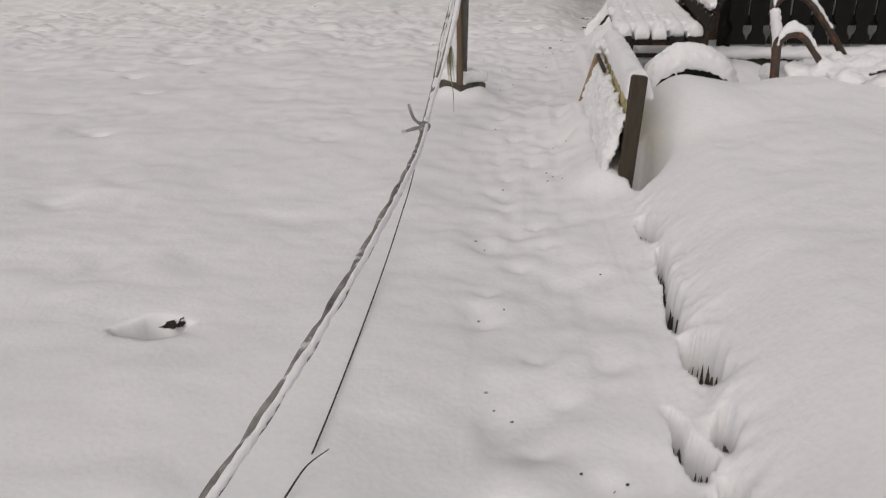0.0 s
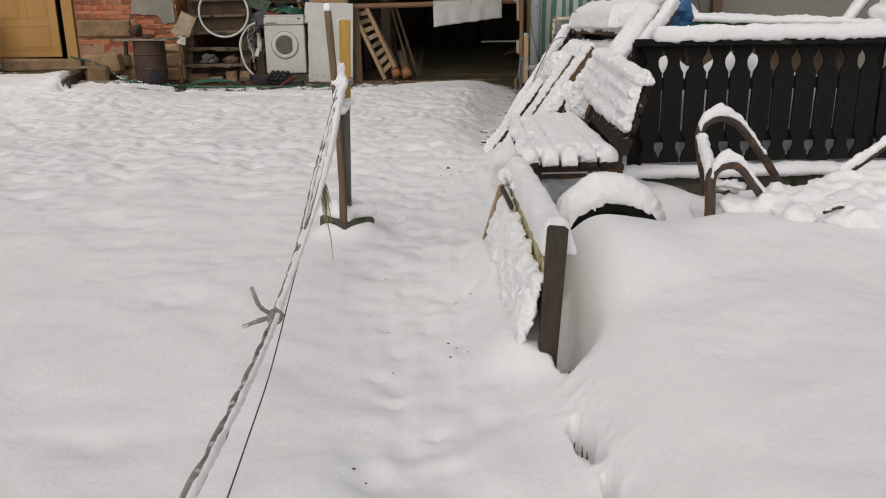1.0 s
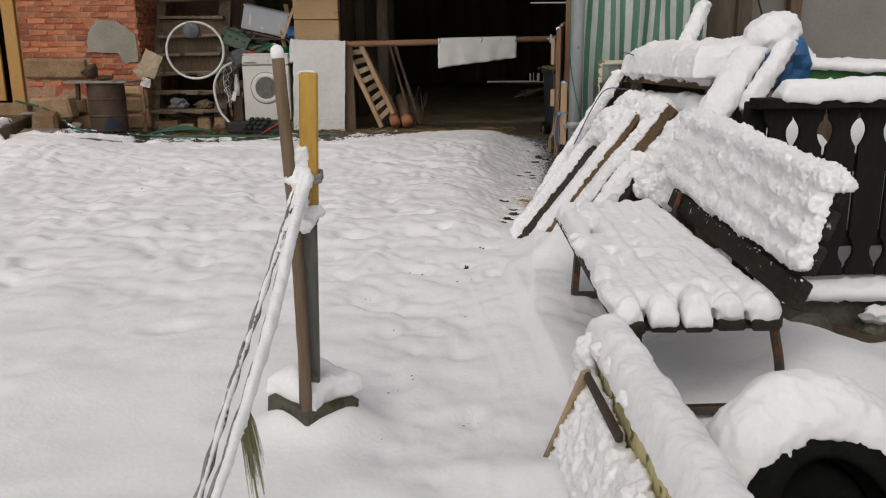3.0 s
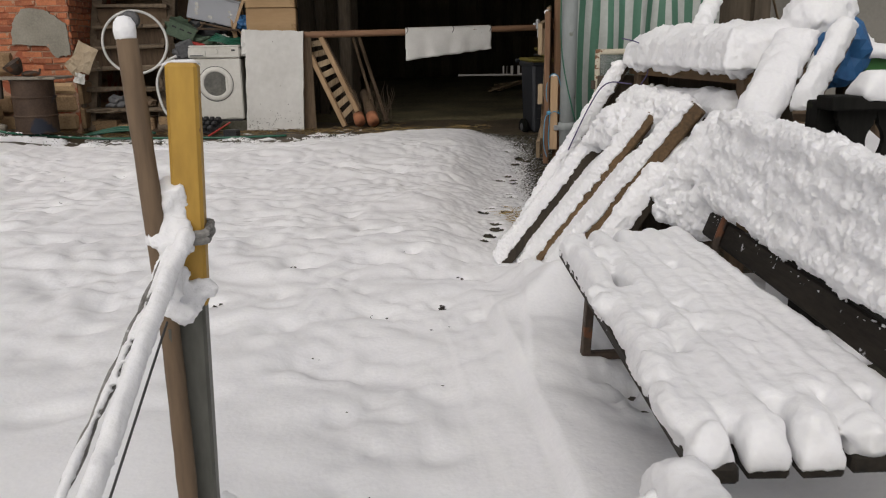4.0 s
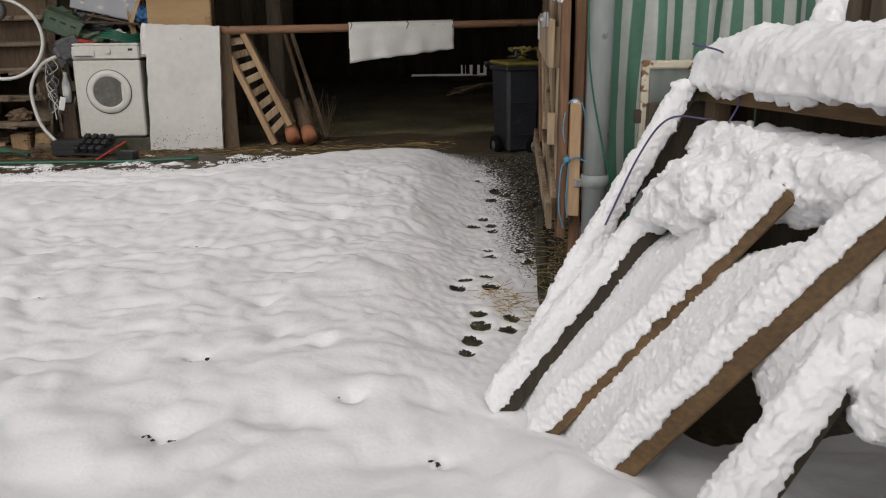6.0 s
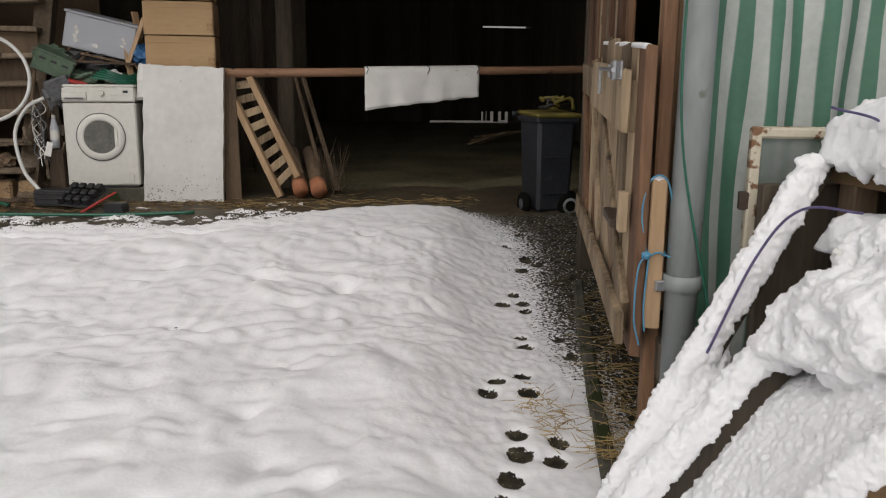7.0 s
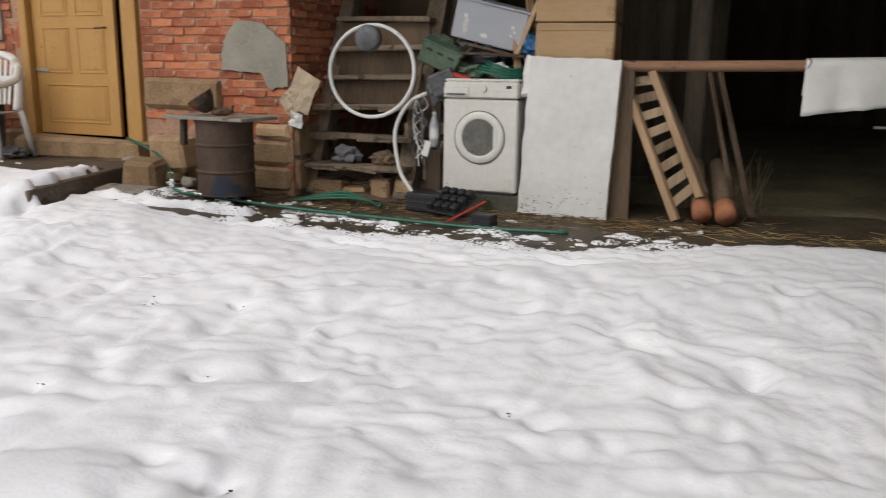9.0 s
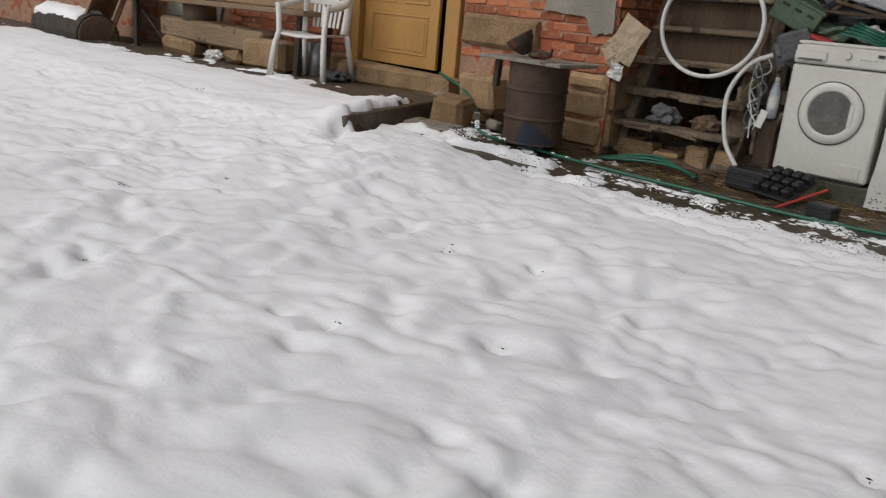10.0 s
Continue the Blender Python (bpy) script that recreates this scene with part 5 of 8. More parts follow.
for k in range(4):
    part("lath", beam((-0.45 + 0.2 * k, 0, 1.3), (-0.15 + 0.2 * k, 0.02, 2.2), 0.03, 0.012), GREYWOOD, lat)
    part("lath", beam((-0.15 + 0.2 * k, -0.02, 1.3), (-0.45 + 0.2 * k, 0, 2.2), 0.03, 0.012), GREYWOOD, lat)
part("lath", beam((-0.28, -0.04, 0.2), (-0.25, 0, 2.4), 0.05, 0.03), GREYWOOD, lat)
for k, (p, q, w) in enumerate((((4.15, 8.6, 1.15), (4.62, 8.8, 1.62), 0.07), ((4.5, 8.7, 1.2), (4.75, 8.8, 1.75), 0.08))):
    solid("leaning_plank", beam(p, q, w, 0.03), OLDWOOD, "dark plank propped up behind the fence", "plank", group="planks behind the fence")
    solid("plank_snow", snow_ridge(bmesh.new(), Vector(p) + Vector((0, 0, 0.02)), Vector(q) + Vector((0, 0, 0.02)), 0.08, 0.05, k + 40), SNOW, "snow on a propped plank", "snow", kind="stuff")
for k, (x, y, r) in enumerate(((4.55, 8.5, 0.22), (5.0, 8.6, 0.25))):
    solid("snow_heap", blob(bmesh.new(), (x, y, 1.25), r, 0.16, 0.13, 30 + k, 0.3, 3), SNOW, "soft heap of snow over things behind the fence", "snow", kind="stuff")

# ---- garden bench ----
bench = thing("garden_bench", "dark slatted garden bench on steel legs, deep in snow", "bench")
SLATS = 5
for k in range(SLATS):
    x = 1.607 + 0.0985 * k
    part("seat_slat", beam((x, 6.595 + 0.008 * (k % 2), 0.585), (x + 0.113, 8.16 + 0.01 * k, 0.585), 0.080, 0.036, 0.006, 0.001, k), BLACKWOOD, bench)
BACK = [((2.078 + 0.088 * t, 0.680 + 0.30 * t), (2.238 + 0.085 * t, 0.675 + 0.36 * t)) for t in (0, 0.34, 0.67, 1)]
for k, ((xa, za), (xb, zb)) in enumerate(BACK):
    part("back_slat", beam((xa, 6.56, za), (xb, 8.16, zb), 0.035, 0.085, 0.006, 0.001, k + 9, 0.34), BLACKWOOD, bench)
for y, dx in ((6.74, 0.01), (7.97, 0.095)):
    part("front_leg", boxed(0.030, 0.034, 0.46, pose(1.645 + dx, y, 0.335, 0, 3, 0), 0.003), STEEL, bench)
    part("rear_leg", tubed(curve_pts([(2.15 + dx, y, 0.12), (2.11 + dx, y, 0.40), (2.08 + dx, y, 0.60), (2.16 + dx, y, 0.85), (2.21 + dx, y, 1.0)]), 0.016, 8), STEEL, bench)
    part("bearer", boxed(0.50, 0.04, 0.035, pose(1.85 + dx, y, 0.548), 0.004), STEEL, bench)
    part("stretcher", boxed(0.46, 0.03, 0.03, pose(1.87 + dx, y, 0.26), 0.004), STEEL, bench)


def seat_x(k, y):
    """Middle of the seat slat k at a place along the bench."""
    return 1.607 + 0.0985 * k + 0.113 * (y - 6.6) / 1.57


bm = bmesh.new()
for k in range(SLATS):
    snow_ridge(bm, (seat_x(k, 6.6), 6.612 - 0.010 * (k % 3), 0.596), (seat_x(k, 8.18), 8.18 + 0.012 * k, 0.592), 0.078, 0.078 + 0.006 * (k % 2), k * 3 + 1, 0.018, 0.10, 1.0, 0.075, 0.2)
# where the snow has closed over the gaps between slats: gap, from, to, depth
for k, (g, y0, y1, h) in enumerate(((0, 7.22, 7.50, 0.074), (0, 6.70, 7.00, 0.072), (0, 8.04, 8.14, 0.04), (1, 6.72, 7.12, 0.078), (1, 7.32, 8.02, 0.070), (2, 6.74, 7.62, 0.080), (2, 7.70, 8.18, 0.064), (3, 6.74, 8.18, 0.072), (1, 7.05, 7.4, 0.03))):
    xa, xb = seat_x(g, y0), seat_x(g, y1)
    snow_patch(bm, (xa, y0, 0.588), (0.0985, 0, 0), (xb - xa, y1 - y0, 0), h + 0.012, 5 + k, 0.016, 0.10, 0.026)
rnd = random.Random(63)
for k in range(SLATS):
    for j in range(2):
        blob(bm, (seat_x(k, 6.62) + rnd.uniform(-0.012, 0.012), 6.635 + rnd.uniform(-0.006, 0.03), 0.620 + rnd.uniform(-0.008, 0.016)), rnd.uniform(0.034, 0.042), rnd.uniform(0.034, 0.048), rnd.uniform(0.034, 0.044), k * 3 + j, 0.3, 2)
for k in range(34):
    y = rnd.uniform(6.66, 8.1)
    s = rnd.randrange(SLATS)
    blob(bm, (seat_x(s, y) + rnd.uniform(-0.04, 0.03), y, 0.632 + rnd.uniform(-0.01, 0.014)), rnd.uniform(0.030, 0.045), rnd.uniform(0.04, 0.10), rnd.uniform(0.028, 0.040), k + 40, 0.25, 3)
snow("bench_seat_snow", bm, "rounded ridges of snow on the bench slats", voxel=0.008, amp=0.016, size=0.11, fine=0.006, fine_size=0.022)
bm = snow_patch(bmesh.new(), (2.068, 6.535, 0.742), (0.158, 1.66, 0.03), (0.075, 0.0, 0.300), 0.040, 8, 0.016, 0.40, 0.040, 1.0, (-0.93, 0.08, 0.34), 1.5)
for k in range(4):
    snow_patch(bm, (2.068 + 0.0188 * k, 6.535 + 0.012 * (k % 2), 0.742 + 0.075 * k), (0.158, 1.66, 0.01 + 0.012 * k), (0.0175, 0.0, 0.074), 0.052, 8 + k, 0.014, 0.40, 0.030, 1.0, (-0.93, 0.08, 0.34), 1.5)
snow_ridge(bm, (2.140, 6.54, 0.995), (2.300, 8.15, 1.060), 0.085, 0.042, 21, 0.02, 0.35, 1.0, 0.08)
snow("bench_back_snow", bm, "thick crumbly snow clinging to the bench backrest", cling=True, voxel=0.006, amp=0.024, size=0.045, fine=0.022, fine_size=0.012)
bm = bmesh.new()
rnd = random.Random(29)
for k in range(160):
    t = rnd.random()
    u = rnd.random() ** 2
    blob(bm, (2.058 + 0.158 * t + 0.02 * u, 6.57 + 1.58 * t, 0.650 + 0.075 * u), 0.003, rnd.uniform(0.002, 0.010), rnd.uniform(0.001, 0.005), k, 0.9, 1)
solid("rail_snow", bm, SNOW_CLING, "flecks of snow sticking to the lowest back slat", "snow", kind="stuff")

# ---- board edging the path ----
ed = thing("edging_board", "upright lichen-yellow edging board held by a dark stake", "board")
part("board", beam((1.452, 5.150, 0.435), (1.520, 6.58, 0.405), 0.032, 0.33, 0.006, 0.003, 3, -0.06), LICHEN, ed)
part("stake", beam((1.432, 5.09, 0.10), (1.466, 5.115, 0.668), 0.062, 0.050, 0.006, 0.002, 5), DARKPOST, ed, "dark square stake")
part("far_stake", beam((1.500, 6.56, 0.1), (1.522, 6.565, 0.545), 0.045, 0.045, 0.005), DARKPOST, ed)
snow("board_snow", snow_ridge(bmesh.new(), (1.478, 5.135, 0.575), (1.535, 6.63, 0.552), 0.115, 0.092, 3, 0.02, 0.14, 1.0, 0.10, 0.3), "rounded ridge of snow on the edging board", voxel=0.009, amp=0.012, size=0.08, fine=0.006)
bm = snow_patch(bmesh.new(), (1.302, 5.10, 0.06), (0.060, 1.50, -0.01), (0.122, 0, 0.435), 0.036, 13, 0.018, 0.55, 0.05, 1.0, (-0.94, 0, 0.34), 2.0)
snow_patch(bm, (1.345, 5.85, 0.11), (0.020, 0.72, 0), (0.122, 0, 0.370), 0.036, 15, 0.018, 0.55, 0.05, 1.0, (-0.94, 0, 0.34), 2.0)
for k, (x, y, z, r) in enumerate(((1.468, 6.52, 0.555, 0.035), (1.474, 6.58, 0.50, 0.045), (1.470, 6.44, 0.585, 0.028), (1.468, 6.30, 0.590, 0.020), (1.462, 6.12, 0.588, 0.018))):
    blob(bm, (x, y, z), r * 0.8, r * 1.4, r, k + 6, 0.4, 3)
snow("board_face_snow", bm, "rough snow clinging to the face of the edging board", cling=True, voxel=0.008, amp=0.034, size=0.045, fine=0.024, fine_size=0.014)
solid("prop_plank", beam((1.352, 6.60, 0.13), (1.440, 6.42, 0.535), 0.030, 0.016, 0.004, 0.001, 2), GREYWOOD, "grey plank propped against the edging board", "plank")
# dark strip laid over the shaded gap between plank and snow face
solid("prop_plank", beam((1.442, 6.42, 0.520), (1.446, 6.10, 0.500), 0.016, 0.026, 0.004, 0.001, 2), DARKPOST, "dark strip standing in for the shaded gap at the edging board", "plank")

# ---- old tyre ----
tyre_m = pose(1.885, 5.99, 0.34, 58, 0, 8) @ Matrix.Scale(0.72, 4)
tyre = thing("scrap_tyre", "worn black car tyre leaning under a thick cap of snow", "tyre")
tyre.matrix_world = tyre_m
prof = [(0.185, -0.07), (0.20, -0.085), (0.25, -0.095), (0.29, -0.085), (0.305, -0.05), (0.31, 0), (0.305, 0.05), (0.29, 0.085), (0.25, 0.095), (0.20, 0.085), (0.185, 0.07), (0.20, 0.055), (0.27, 0.04), (0.27, -0.04), (0.20, -0.055), (0.185, -0.07)]
part("casing", lathe(prof, 40, None, True), RUBBER, tyre, smooth=True)
# added black disc, in place of the shade in the tyre's hollow
part("rim", lathe([(0.20, -0.04), (0.17, -0.03), (0.12, -0.03), (0.03, -0.03)], 32, None), RUBBER, tyre, smooth=True)
arc = [tyre_m @ Vector((0.290 * math.cos(a), 0.290 * math.sin(a), -0.006)) + Vector((0, 0.020, 0.006)) for a in (radians(14 + 152 * k / 40) for k in range(41))]
swell = [math.sin(math.pi * k / 40) ** 0.5 for k in range(41)]
bm = snow_line(bmesh.new(), arc, [0.11 + 0.10 * e for e in swell], [0.03 + 0.092 * e for e in swell], 4, 0.35)
blob(bm, (1.87, 6.22, 0.43), 0.17, 0.12, 0.11, 4, 0.08, 4)
snow("tyre_snow", bm, "thick smooth cap of snow on the tyre", voxel=0.009, amp=0.020, size=0.05, fine=0.010, fine_size=0.018)

# ---- bent steel chair frame ----
cf = thing("steel_chair_frame", "rusty frame of an old steel armchair half buried in snow", "chair frame")
ARCS = [[(2.195, 5.70, 0.36), (2.182, 5.70, 0.60), (2.178, 5.70, 0.695), (2.205, 5.70, 0.735), (2.25, 5.70, 0.748), (2.30, 5.70, 0.728), (2.36, 5.69, 0.655), (2.435, 5.68, 0.55), (2.48, 5.67, 0.46)],
        [(2.345, 6.03, 0.36), (2.275, 6.03, 0.62), (2.240, 6.03, 0.80), (2.262, 6.03, 0.862), (2.325, 6.03, 0.885), (2.385, 6.03, 0.868), (2.435, 6.03, 0.825), (2.53, 6.03, 0.71), (2.62, 6.03, 0.58)],
        [(2.244, 6.02, 0.80), (2.225, 5.92, 0.755), (2.195, 5.76, 0.695), (2.182, 5.71, 0.66)]]
for k, a in enumerate(ARCS):
    pts = curve_pts(a, 8)
    part("arm", tubed(pts, 0.021 if k == 0 else 0.018, 10, False, 1, 0.03, k), STEEL, cf)
    mid = pts[1:-1] if k == 2 else pts[14:-8]
    steep = [1 - 0.85 * abs((mid[min(i + 1, len(mid) - 1)] - mid[max(i - 1, 0)]).normalized().z) for i in range(len(mid))]
    bm = snow_line(bmesh.new(), [p + Vector((0, 0, 0.010)) for p in mid], [0.052] * len(mid), [0.052 * e for e in steep], k + 3)
    snow("frame_snow", bm, "snow lying on the bent steel arm", cling=True, voxel=0.007, amp=0.010, size=0.03, fine=0.005)
bm = bmesh.new()
rnd = random.Random(57)
for k, (x, y, z, r) in enumerate(((2.304, 5.745, 0.56, 0.08), (2.26, 5.84, 0.52, 0.10), (2.52, 5.84, 0.56, 0.11), (2.66, 5.72, 0.60, 0.10), (2.80, 5.80, 0.62, 0.12), (2.92, 5.66, 0.60, 0.11), (3.04, 5.78, 0.66, 0.11), (3.16, 5.60, 0.60, 0.13), (2.56, 5.60, 0.53, 0.12), (2.74, 5.54, 0.55, 0.12), (2.95, 5.45, 0.53, 0.13), (3.3, 5.55, 0.60, 0.14))):
    blob(bm, (x, y, z), r * rnd.uniform(0.9, 1.4), r, r * rnd.uniform(0.55, 0.8), k + 70, 0.35, 3)
heap_bm = bm
SCRAP = [([(2.578, 5.767, 0.569), (2.911, 5.878, 0.732), (3.281, 6.026, 0.924), (3.577, 6.1, 1.072)], 0.016), ([(2.763, 5.656, 0.599), (3.133, 5.656, 0.695), (3.429, 5.73, 0.836)], 0.020)]
for k in range(26):
    x, y = rnd.uniform(2.42, 3.35), rnd.uniform(5.40, 5.85)
    blob(heap_bm, (x, y, 0.54 + 0.10 * (x - 2.4) + 0.12 * (y - 5.4)), rnd.uniform(0.05, 0.10), rnd.uniform(0.04, 0.08), rnd.uniform(0.04, 0.07), k + 90, 0.4, 3)
snow("scrap_heap_snow", heap_bm, "soft humps of snow over buried branches and scrap", voxel=0.010, amp=0.034, size=0.09, fine=0.010)
for k in range(6):
    p = Vector((rnd.uniform(2.45, 3.2), rnd.uniform(5.42, 5.75), rnd.uniform(0.50, 0.66)))
    d = Vector((rnd.uniform(-0.25, 0.35), rnd.uniform(-0.12, 0.12), rnd.uniform(-0.08, 0.10)))
    SCRAP.append(([p - d * 0.6, p + Vector((0, 0, rnd.uniform(-0.02, 0.03))), p + d * 0.7], rnd.uniform(0.007, 0.012)))
for k, (pts, r) in enumerate(SCRAP):
    c = curve_pts(pts, 6)
    solid("scrap_branch", tubed(c, r, 8, False, 0.8, 0.08, k), BARK, "dark snow-laden branch sticking out of the heap", "branch", group="branches in the scrap heap")
    snow("branch_snow", snow_line(bmesh.new(), [p + Vector((0, 0, r * 0.4)) for p in c], [r * 2.2] * len(c), [min(0.045, r * 2.2)] * len(c), k + 5), "snow along a dark branch", cling=True, voxel=0.008, amp=0.012, size=0.03)

# ---- leaning beams and the snowed-up rack ----
BEAMS = [((1.715, 9.72, 0.12), (2.455, 9.95, 1.20), 0.05, 0.05, 0.085, 0.05, DARKPOST),
         ((1.71, 9.70, 0.12), (2.285, 9.66, 0.865), 0.05, 0.080, 0.085, 0.055, DARKPOST),
         ((1.80, 9.48, 0.12), (2.315, 9.06, 0.990), 0.055, 0.060, 0.085, 0.055, BEAMWOOD),
         ((1.85, 9.06, 0.20), (2.385, 8.705, 1.055), 0.055, 0.080, 0.085, 0.055, BEAMWOOD),
         ((1.88, 8.52, 0.34), (2.22, 8.56, 0.82), 0.05, 0.07, 0.11, 0.06, DARKPOST)]
beam_bm, tops = bmesh.new(), []
for k, (p, q, w, h, sw, sh, m) in enumerate(BEAMS):
    p, q = Vector(p), Vector(q)
    solid("leaning_beam", beam(p, q, w, h, 0.006, 0.002, k), m, "weathered timber leaning on the rack, its top edge under snow", "beam", group="leaning beams")
    z = along(p, q).to_3x3() @ Vector((0, 0, 1))
    snow_ridge(beam_bm, p + z * (h / 2 - 0.015), q + z * (h / 2 - 0.015), sw - 0.012, sh + 0.006, k * 5 + 2, 0.02, 0.22, 1.0, 0.05)
    tops.append((p + z * (h / 2), q + z * (h / 2)))
for k, (i, j, a0, a1, sink, h) in enumerate(((0, 1, 0.04, 0.62, 0.0, 0.0), (1, 2, 0.10, 1.02, 0.004, 0.004), (2, 3, 0.06, 0.90, -0.012, 0.008), (3, 4, 0.55, 0.95, 0.03, -0.02))):
    low = Vector((0.02, 0.0, (0.0, -0.100, -0.055, -0.055)[i]))
    fill_between(beam_bm, tops[i][0] + low, tops[i][1] + low, *tops[j], a0, a1, sink, h, k + 2)
# the slope of snow from the rack down to the bench, and the snow drooping from the shelf over the beam heads
rnd = random.Random(41)
SLOPES = ((Vector((2.41, 8.64, 1.00)), Vector((2.42, 8.20, 1.02)), Vector((2.18, 8.52, 0.66)), Vector((2.27, 8.18, 0.64)), 0.058, 120),
          (Vector((2.42, 9.74, 1.06)), Vector((2.42, 8.76, 1.05)), Vector((2.31, 9.60, 0.86)), Vector((2.38, 9.02, 0.93)), 0.050, 120),
          (Vector((2.31, 9.72, 0.95)), Vector((2.37, 9.18, 1.00)), Vector((2.19, 9.66, 0.79)), Vector((2.27, 9.22, 0.86)), 0.050, 80))
for a, b, c, d, r, n in SLOPES:
    for k in range(n):
        s, t = rnd.random(), rnd.random()
        p = a.lerp(b, s).lerp(c.lerp(d, s), t) + Vector((-0.05, -0.02, 0.05)) * math.sin(math.pi * t) * math.sin(math.pi * s)
        if (p - Vector((2.23, 8.36, 0.767))).length < 0.050 or (p - Vector((2.27, 8.66, 0.79))).length < 0.075:
            continue
        g = r * rnd.uniform(0.7, 1.15)
        blob(beam_bm, p, g, g * 1.1, g * 0.9, k, 0.35, 2)
snow("beam_snow", beam_bm, "crumbly snow ridged along the leaning beams and webbed between them", cling=True, voxel=0.0065, amp=0.013, size=0.05, fine=0.020, fine_size=0.013)
rack = thing("plank_rack", "old plank rack buried under a thick quilt of snow", "rack")
part("front_plank", beam((2.50, 9.98, 1.185), (2.62, 8.70, 1.185), 0.03, 0.085, 0.004, 0.002, 2), BEAMWOOD, rack)
part("shelf", beam((2.58, 9.95, 0.98), (2.66, 8.72, 0.98), 0.16, 0.03, 0.004), OLDWOOD, rack)
part("top_board", boxed(0.62, 1.30, 0.03, pose(2.86, 9.35, 1.215, 0, 0, 5), 0.004), OLDWOOD, rack)
for x, y in ((2.54, 9.92), (2.63, 8.78), (3.1, 9.9), (3.15, 8.9)):
    part("leg", boxed(0.07, 0.07, 1.12, pose(x, y, 0.63), 0.005), OLDWOOD, rack)
part("back_panel", boxed(0.03, 1.25, 0.9, pose(2.78, 9.35, 0.72, 0, 0, 5), 0.004), BARNDARK, rack)
# added dark panel that stands in for the shade inside the rack
part("end_panel", boxed(0.42, 0.03, 0.95, pose(2.52, 10.01, 0.66, 0, 0, 4), 0.004), BARNDARK, rack)
part("cross_plank", beam((2.56, 9.9, 0.90), (2.60, 8.8, 1.02), 0.03, 0.10, 0.004), BARNDARK, rack)
bm = snow_patch(bmesh.new(), (2.46, 8.64, 1.205), (0.72, 0.06, 0.02), (-0.02, 1.34, 0.0), 0.185, 4, 0.03, 0.15, 0.16, 0.5)
blob(bm, (2.93, 8.80, 1.40), 0.14, 0.15, 0.14, 8, 0.3, 3)
for k in range(46):
    t = rnd.random()
    blob(bm, (2.475 + 0.10 * (1 - t), 8.70 + 1.22 * t, 1.225 - 0.03 * rnd.random() ** 2), 0.030, rnd.uniform(0.015, 0.04), rnd.uniform(0.02, 0.05), k, 0.4, 2)
snow("rack_snow", bm, "thick quilt of snow on the plank rack", voxel=0.011, amp=0.022, size=0.08, fine=0.020, fine_size=0.02)
snow("shelf_snow", snow_ridge(bmesh.new(), (2.50, 9.90, 0.985), (2.60, 8.75, 1.005), 0.19, 0.10, 6, 0.025, 0.3, 1.0, 0.1), "snow bulging from the rack shelf", cling=True, amp=0.020, size=0.06, fine=0.012)
for k, (p, q, w) in enumerate((((2.42, 8.30, 0.96), (2.76, 8.62, 1.33), 0.14), ((2.62, 8.30, 1.04), (2.92, 8.55, 1.36), 0.06), ((2.70, 9.6, 1.25), (3.0, 10.0, 1.62), 0.07))):
    p, q = Vector(p), Vector(q)
    solid("rack_plank", beam(p, q, w, 0.05, 0.005), OLDWOOD, "snow-covered plank resting across the rack", "plank", group="planks on the rack")
    snow("rack_plank_snow", snow_ridge(bmesh.new(), p + Vector((0, 0, 0.02)), q + Vector((0, 0, 0.02)), w + 0.03, 0.065, k + 50, 0.02, 0.25), "snow on a plank across the rack", cling=True, voxel=0.010, amp=0.022)
cord = thing("purple_cord", "loose purple cord looped over the snowy beams", "cord")
part("strand", tubed(curve_pts([(2.10, 9.80, 0.74), (2.22, 9.82, 0.98), (2.30, 9.78, 1.10), (2.42, 9.72, 1.10)]), 0.0035, 6), PURPLE, cord)
part("strand", tubed(curve_pts([(2.40, 9.86, 1.34), (2.48, 9.76, 1.30), (2.50, 9.70, 1.17), (2.44, 9.66, 1.08)]), 0.0035, 6), PURPLE, cord)
part("hoop", tubed(curve_pts([(2.33, 9.68, 1.02), (2.40, 9.60, 0.99), (2.47, 9.58, 1.02), (2.50, 9.62, 1.10)]), 0.012, 8), HOSEW, cord)
win = thing("old_window_frame", "old window sash with peeling cream paint leaning on the sheet", "window frame", 2.42, 10.06, 0.86, -8)
for w, h, x, z in ((0.030, 0.42, -0.095, 0.20), (0.030, 0.42, 0.185, 0.20), (0.31, 0.030, 0.045, 0.405), (0.31, 0.030, 0.045, 0.005)):
    part("stile" if h > w else "rail", boxed(w, 0.035, h, pose(x, 0, z), 0.006, 0.002, 3), FLAKE, win)
part("pane", boxed(0.252, 0.004, 0.372, pose(0.045, 0.004, 0.205), 0), PANE, win)
part("hinge", boxed(0.03, 0.02, 0.05, pose(-0.115, -0.005, 0.22), 0.003), STEEL, win)

# ---- yellow post, stake and rope ----
post = thing("marker_post", "square post, yellow above, grey steel below, in a concrete foot", "post", 0.699, 6.835, 0)
post.matrix_world = pose(0.648, 6.835, 0, 0, 2.3, 0)
part("cap", boxed(0.054, 0.052, 0.44, pose(-0.003, 0, 1.085, 0, 0, 5), 0.006), YELLOW, post, "yellow painted upper half")
part("shaft", boxed(0.060, 0.060, 0.70, pose(-0.006, 0, 0.53, 0, -0.8, 5), 0.006), GREYPOST, post, "grey steel lower half")
part("flange", boxed(0.010, 0.085, 0.66, pose(-0.034, -0.02, 0.51, 0, -0.8, 5), 0.003), GREYPOST, post)
part("foot", boxed(0.215, 0.215, 0.20, pose(0.0, 0.03, 0.19, 0, 0, 44), 0.012, 0.004, 3), CONCRETE, post, "mossy concrete block")
